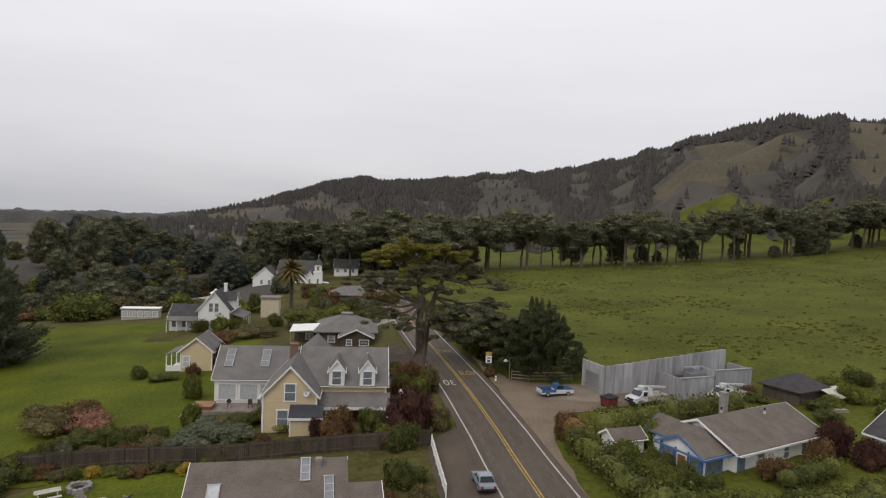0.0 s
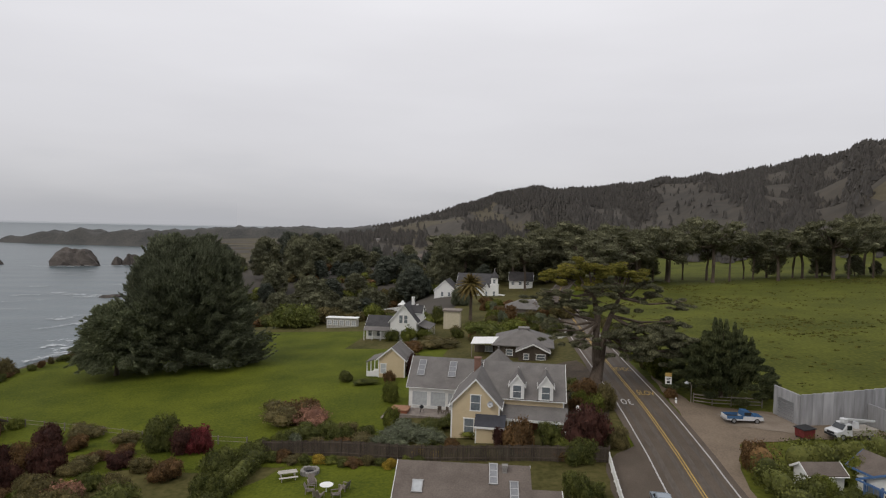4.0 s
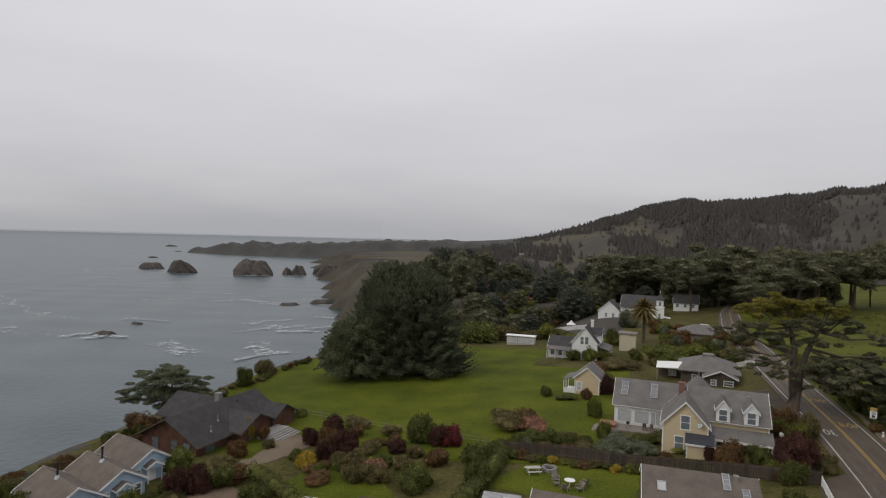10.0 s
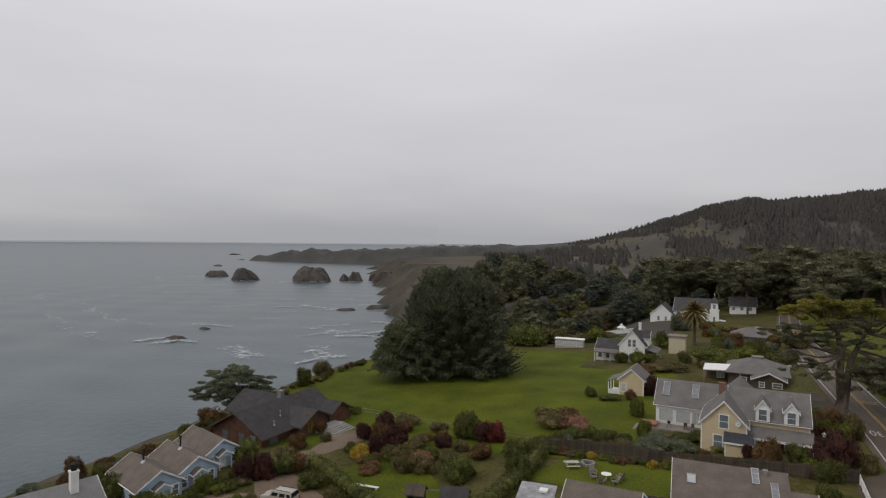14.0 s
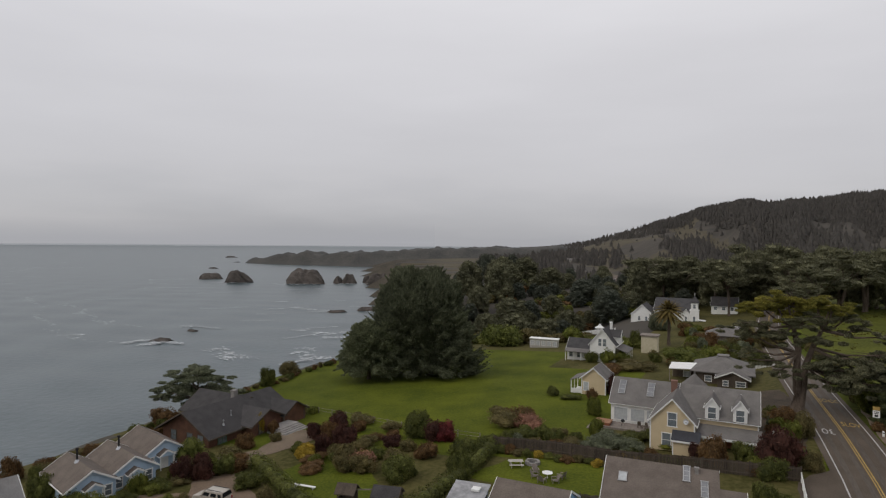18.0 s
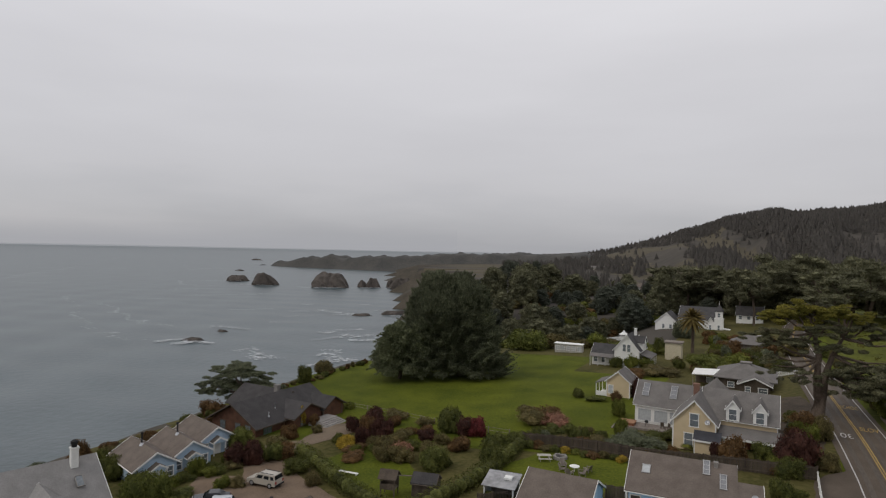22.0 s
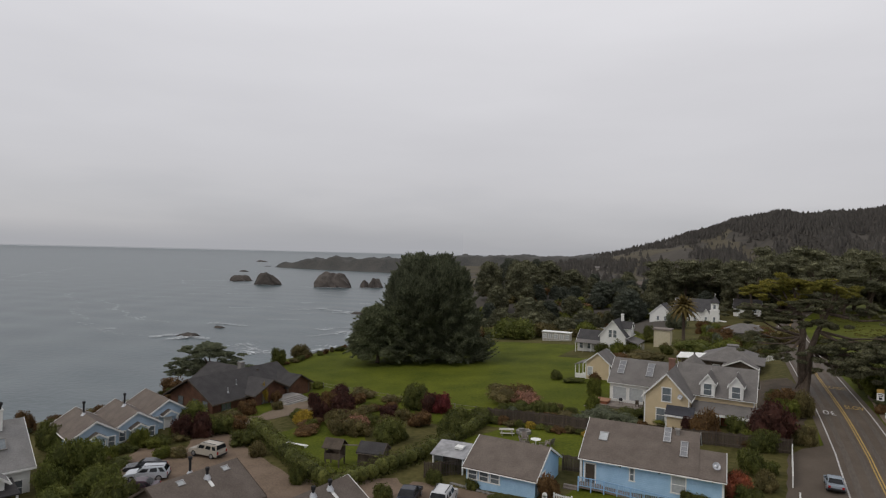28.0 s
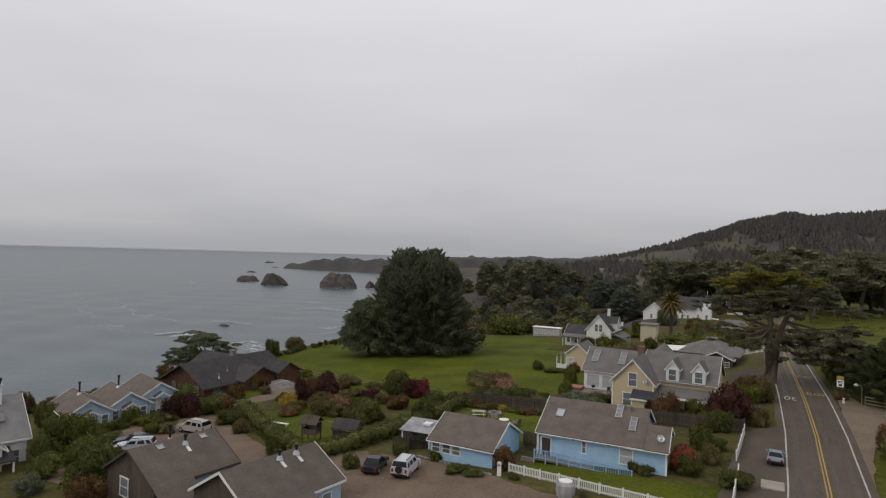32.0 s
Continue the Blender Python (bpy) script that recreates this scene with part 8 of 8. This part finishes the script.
def picnic(x, y, rz):
    p = thing("picnic_table", x, y, ground(x, y), rz, "pale weathered picnic table with two benches", "table")
    for i in range(5):
        block(p, -0.9, -0.42 + 0.17 * i, 0.72, 0.9, -0.27 + 0.17 * i, 0.76, PALEWOOD, "tabletop_board")
    for s in (-1, 1):
        block(p, -0.9, s * 0.75 - 0.14, 0.42, 0.9, s * 0.75 + 0.14, 0.46, PALEWOOD, "bench")
        bm = bmesh.new(); beam(bm, (s * 0.65, -0.7, 0), (s * 0.65, -0.25, 0.72), 0.06, 0.1); beam(bm, (s * 0.65, 0.7, 0), (s * 0.65, 0.25, 0.72), 0.06, 0.1); beam(bm, (s * 0.65, -0.85, 0.38), (s * 0.65, 0.85, 0.38), 0.06, 0.1); part("trestle", bm, PALEWOOD, p)


picnic(-18.3, 71.5, 30)
fp = thing("fire_pit", -16.6, 73.0, ground(-16.6, 73.0), 0, "round stone-ringed fire pit on the lawn", "fire pit")
for k in range(12):
    bm = bmesh.new(); box(bm, 0.62, -0.2, -0.15, 0.95, 0.2, 0.42 + 0.04 * (k % 3), 0.05); o = part("stone", bm, PAVE_GREY, fp); o.matrix_local = pose(0, 0, 0, 0, 0, k * 30)
bm = bmesh.new(); lathe(bm, [(0.64, 0.0), (0.64, 0.12)], 16); part("ash_bed", bm, BLACK, fp)
pt = thing("patio_table", -13.4, 69.0, ground(-13.4, 69.0), 0, "round white garden table", "table")
bm = bmesh.new(); lathe(bm, [(0.62, 0.7), (0.64, 0.74)], 20); part("tabletop", bm, WHITE, pt); bm = bmesh.new(); tube(bm, [(0, 0, 0), (0, 0, 0.7)], [0.06, 0.04], 8); part("pedestal", bm, WHITE, pt)


def lawn_chair(x, y, rz):
    c = thing("lawn_chair", x, y, ground(x, y), rz, "pale grey wooden lawn chair with sloping back", "chair", "lawn chairs")
    bm = bmesh.new(); slab(bm, [(-0.3, -0.3, 0.4), (0.3, -0.3, 0.4), (0.3, 0.3, 0.28), (-0.3, 0.3, 0.28)], 0.04); part("seat", bm, GREYWOOD, c)
    bm = bmesh.new(); slab(bm, [(-0.3, 0.28, 0.3), (0.3, 0.28, 0.3), (0.32, 0.62, 1.0), (-0.32, 0.62, 1.0)], 0.04); part("backrest", bm, GREYWOOD, c)
    for s in (-1, 1):
        block(c, s * 0.36 - 0.06, -0.35, 0.58, s * 0.36 + 0.06, 0.45, 0.62, GREYWOOD, "armrest")
        for yy in (-0.3, 0.4):
            block(c, s * 0.36 - 0.03, yy - 0.03, 0, s * 0.36 + 0.03, yy + 0.03, 0.58, GREYWOOD, "leg")


lawn_chair(-14.8, 68.6, 100); lawn_chair(-12.2, 68.0, -60); lawn_chair(-13.6, 67.6, 170); lawn_chair(-15.2, 70.0, 30); lawn_chair(-11.9, 69.6, -110)

ph = thing("playhouse", -30.3, 52.2, ground(-30.3, 52.2), 15, "small raised brown timber playhouse with a slide frame", "playhouse")
ph.scale = (0.9, 0.9, 1.05)
for px in (-0.9, 0.9):
    for py in (-0.8, 0.8):
        block(ph, px - 0.07, py - 0.07, -0.2, px + 0.07, py + 0.07, 2.3, DARKWOOD, "post")
block(ph, -1.0, -0.9, 0.9, 1.0, 0.9, 1.0, DARKWOOD, "floor"); block(ph, -1.0, 0.82, 1.0, 1.0, 0.88, 1.9, DARKWOOD, "panel"); block(ph, -1.0, -0.88, 1.0, 1.0, -0.82, 1.5, DARKWOOD, "panel"); block(ph, -0.98, -0.9, 1.0, -0.92, 0.9, 1.6, DARKWOOD, "panel")
bm = bmesh.new(); slab(bm, [(-1.25, -1.15, 2.1), (1.25, -1.15, 2.1), (1.25, 0, 2.9), (-1.25, 0, 2.9)], 0.08); slab(bm, [(-1.25, 0, 2.9), (1.25, 0, 2.9), (1.25, 1.15, 2.1), (-1.25, 1.15, 2.1)], 0.08); part("roof", bm, DARKWOOD, ph)
bm = bmesh.new(); beam(bm, (0.9, 0.3, 2.2), (3.4, 0.9, 2.2), 0.1); beam(bm, (3.4, 0.9, 2.2), (3.7, 1.7, -0.1), 0.08); beam(bm, (3.4, 0.9, 2.2), (3.5, 0.1, -0.1), 0.08); part("swing_beam", bm, GREYWOOD, ph)
ds = house("tool_shed", -26.5, 54.2, 15, "small dark brown tool shed with a pitched roof", "shed")
ds.scale = (0.95, 0.95, 1.1)
gable(ds, -1.5, 1.5, -1.2, 1.2, -0.3, 1.5, 2.2, "x", DARKWOOD, ROOF_DARK, DARKWOOD, over=0.15, rake=0.1)
ls = thing("lean_to", -18.2, 57.0, ground(-18.2, 57.0), 8, "old white lean-to with a grey sheet roof", "shed")
for px, py, h in ((-1.7, -1.2, 1.8), (1.6, -1.2, 1.8), (-1.7, 1.6, 2.3), (1.6, 1.6, 2.3)):
    block(ls, px - 0.07, py - 0.07, -0.3, px + 0.07, py + 0.07, h, WHITE, "post")
lean_roof(ls, [(-2.0, -1.5, 1.85), (1.9, -1.5, 1.85), (1.9, 1.9, 2.45), (-2.0, 1.9, 2.45)], METAL_SHEET, "sheet_roof", 0.06)
block(ls, -1.7, 1.5, -0.3, 1.6, 1.58, 2.2, GREYWOOD, "panel"); block(ls, -1.76, -1.2, -0.3, -1.68, 1.6, 1.5, WHITE, "panel"); block(ls, 0.2, 0.1, 2.2, 1.1, 1.0, 2.42, WHITE, "roof_crate")
bn = thing("garden_bench", -38.9, 55.4, ground(-38.9, 55.4), 8, "long low white plank bench on the lawn", "bench")
block(bn, -1.5, -0.2, 0.32, 1.5, 0.2, 0.4, WHITE, "seat", 0.02)
for px in (-1.2, 1.2):
    block(bn, px - 0.06, -0.18, 0, px + 0.06, 0.18, 0.32, WHITE, "leg")
ht = thing("hot_tub", -11.9, 92.8, ground(-11.9, 92.8), 0, "red-brown cedar hot tub box with a lid", "hot tub")
block(ht, -1.1, -1.0, -0.2, 1.1, 1.0, 0.8, REDWOOD, "tub", 0.03); block(ht, -1.2, -1.1, 0.8, 1.2, 1.1, 0.92, mat("tan_vinyl", (0.22, 0.11, 0.06), (0.3, 0.16, 0.09), 0.7), "lid", 0.03)
gl = thing("barbecue", -9.0, 92.6, 0.47, 0, "black kettle barbecue on the deck", "barbecue")
bm = bmesh.new(); lathe(bm, [(0.1, 0.6), (0.3, 0.75), (0.3, 0.85), (0.15, 1.05), (0.04, 1.08)], 14); part("kettle", bm, BLACK, gl)
for a in (0, 120, 240):
    bm = bmesh.new(); beam(bm, (0.15 * math.cos(math.radians(a)), 0.15 * math.sin(math.radians(a)), 0.65), (0.35 * math.cos(math.radians(a)), 0.35 * math.sin(math.radians(a)), 0), 0.03); part("leg", bm, BLACK, gl)
for i, (dx, rz) in enumerate(((-6.6, 20), (-5.8, -40))):
    dc = thing("deck_chair", dx, 92.8, 0.47, rz, "dark wooden chair on the deck", "chair", "deck chairs")
    block(dc, -0.26, -0.26, 0.38, 0.26, 0.26, 0.43, DARKWOOD, "seat"); block(dc, -0.26, 0.22, 0.43, 0.26, 0.27, 0.95, DARKWOOD, "backrest")
    for px in (-0.23, 0.23):
        for py in (-0.23, 0.23):
            block(dc, px - 0.025, py - 0.025, 0, px + 0.025, py + 0.025, 0.38, DARKWOOD, "leg")
ball = thing("bird_bath", 32.3, 76.6, ground(32.3, 76.6), 0, "pale round stone bird bath in the garden", "bird bath")
bm = bmesh.new(); lathe(bm, [(0.3, -0.1), (0.16, 0.1), (0.14, 0.6), (0.6, 0.75), (0.62, 0.85), (0.4, 0.8)], 16); part("basin", bm, CONCRETE, ball)
br = thing("barrel", 1.2, 50.2, ground(1.2, 50.2), 0, "grey water barrel with a white lid", "barrel")
bm = bmesh.new(); lathe(bm, [(0.75, -0.1), (0.85, 0.5), (0.82, 1.1), (0.7, 1.25)], 20); part("drum", bm, METAL_SHEET, br); bm = bmesh.new(); lathe(bm, [(0.55, 1.25), (0.6, 1.4), (0.3, 1.48)], 20); part("lid", bm, WHITE, br)
gp = thing("gate_post", -6.0, 52.0, ground(-6.0, 52.0), 0, "round-topped white gate post", "post")
block(gp, -0.22, -0.06, -0.2, 0.22, 0.06, 1.15, WHITE, "board", 0.04); bm = bmesh.new(); lathe(bm, [(0.22, -0.06), (0.22, 0.06)], 16); o = part("round_top", bm, WHITE, gp); o.matrix_local = pose(0, 0, 1.15, 90)
gz_ = thing("gazebo", -36.6, 202, ground(-36.6, 202), 0, "small white open gazebo with a pointed roof", "gazebo")
gz_.scale = (0.68, 0.68, 0.68)
for k in range(6):
    a = k * math.tau / 6; block(gz_, 1.9 * math.cos(a) - 0.1, 1.9 * math.sin(a) - 0.1, -0.3, 1.9 * math.cos(a) + 0.1, 1.9 * math.sin(a) + 0.1, 2.7, WHITE, "post")
bm = bmesh.new(); lathe(bm, [(2.5, 2.7), (2.5, 2.85), (0.7, 3.9), (0.7, 4.3), (0.05, 4.9)], 6); part("roof", bm, WHITE, gz_); bm = bmesh.new(); lathe(bm, [(2.0, -0.3), (2.0, 0.7)], 6); part("balustrade", bm, WHITE, gz_)
ed = thing("stone_edging", -11.0, 52.6, ground(-11, 52.6), 0, "row of rough grey edging stones along the court", "edging")
for i in range(30):
    a = i / 29
    bm = bmesh.new(); bmesh.ops.create_icosphere(bm, subdivisions=1, radius=0.2)
    o = part("stone", bm, PAVE_GREY, ed); x, y = -5.0 + 9.4 * a - 0.2, 0.75 - 1.5 * a + 0.1 * math.sin(i * 3)
    o.matrix_local = pose(x, y, ground(-11 + x, 52.6 + y) - ed.location.z + 0.05, 0, 0, i * 40) @ Matrix.Diagonal((1.3, 0.9, 0.7, 1))
bulk = thing("sheet_pile", 62.0, 84, ground(62, 84), 0, "small pile of pale stored sheets beside the barn", "pile")
for i in range(4):
    block(bulk, -1.4 + 0.2 * i, -0.8, -0.1 + 0.12 * i, 1.2 - 0.1 * i, 0.7, 0.02 + 0.12 * i, (GREYWOOD, CONCRETE)[i % 2], "sheet")

# ---- scattered buildings on the far slopes ----
def far_house(bearing, dist, w, wall, roof, label):
    x, y = 8 + dist * math.sin(math.radians(bearing)), 15 + dist * math.cos(math.radians(bearing))
    h = thing("far_building", x, y, ground(x, y), -bearing, label, "house", "far buildings")
    gable(h, -w / 2, w / 2, -4, 4, -3, 3.2, 5.4, "x", wall, roof)
    for k in (-0.3, 0.0, 0.3):
        window(h, w * k, -4.01, 1.0, 1.4, 1.3)


far_house(-25.0, 420, 13, WHITE_BOARD, ROOF_GREY, "pale far house among dark trees")
far_house(-18.5, 620, 15, WHITE_BOARD, ROOF_BROWN, "pale low far house on the slope")
far_house(-11.5, 480, 18, GREYWOOD, ROOF_BROWN, "brown weathered far house on the slope")
far_house(-9.8, 520, 20, CONCRETE, ROOF_GREY, "pale grey far building on the slope")
far_house(-15.0, 900, 22, CONCRETE, ROOF_GREY, "long pale far farm building on the ridge")
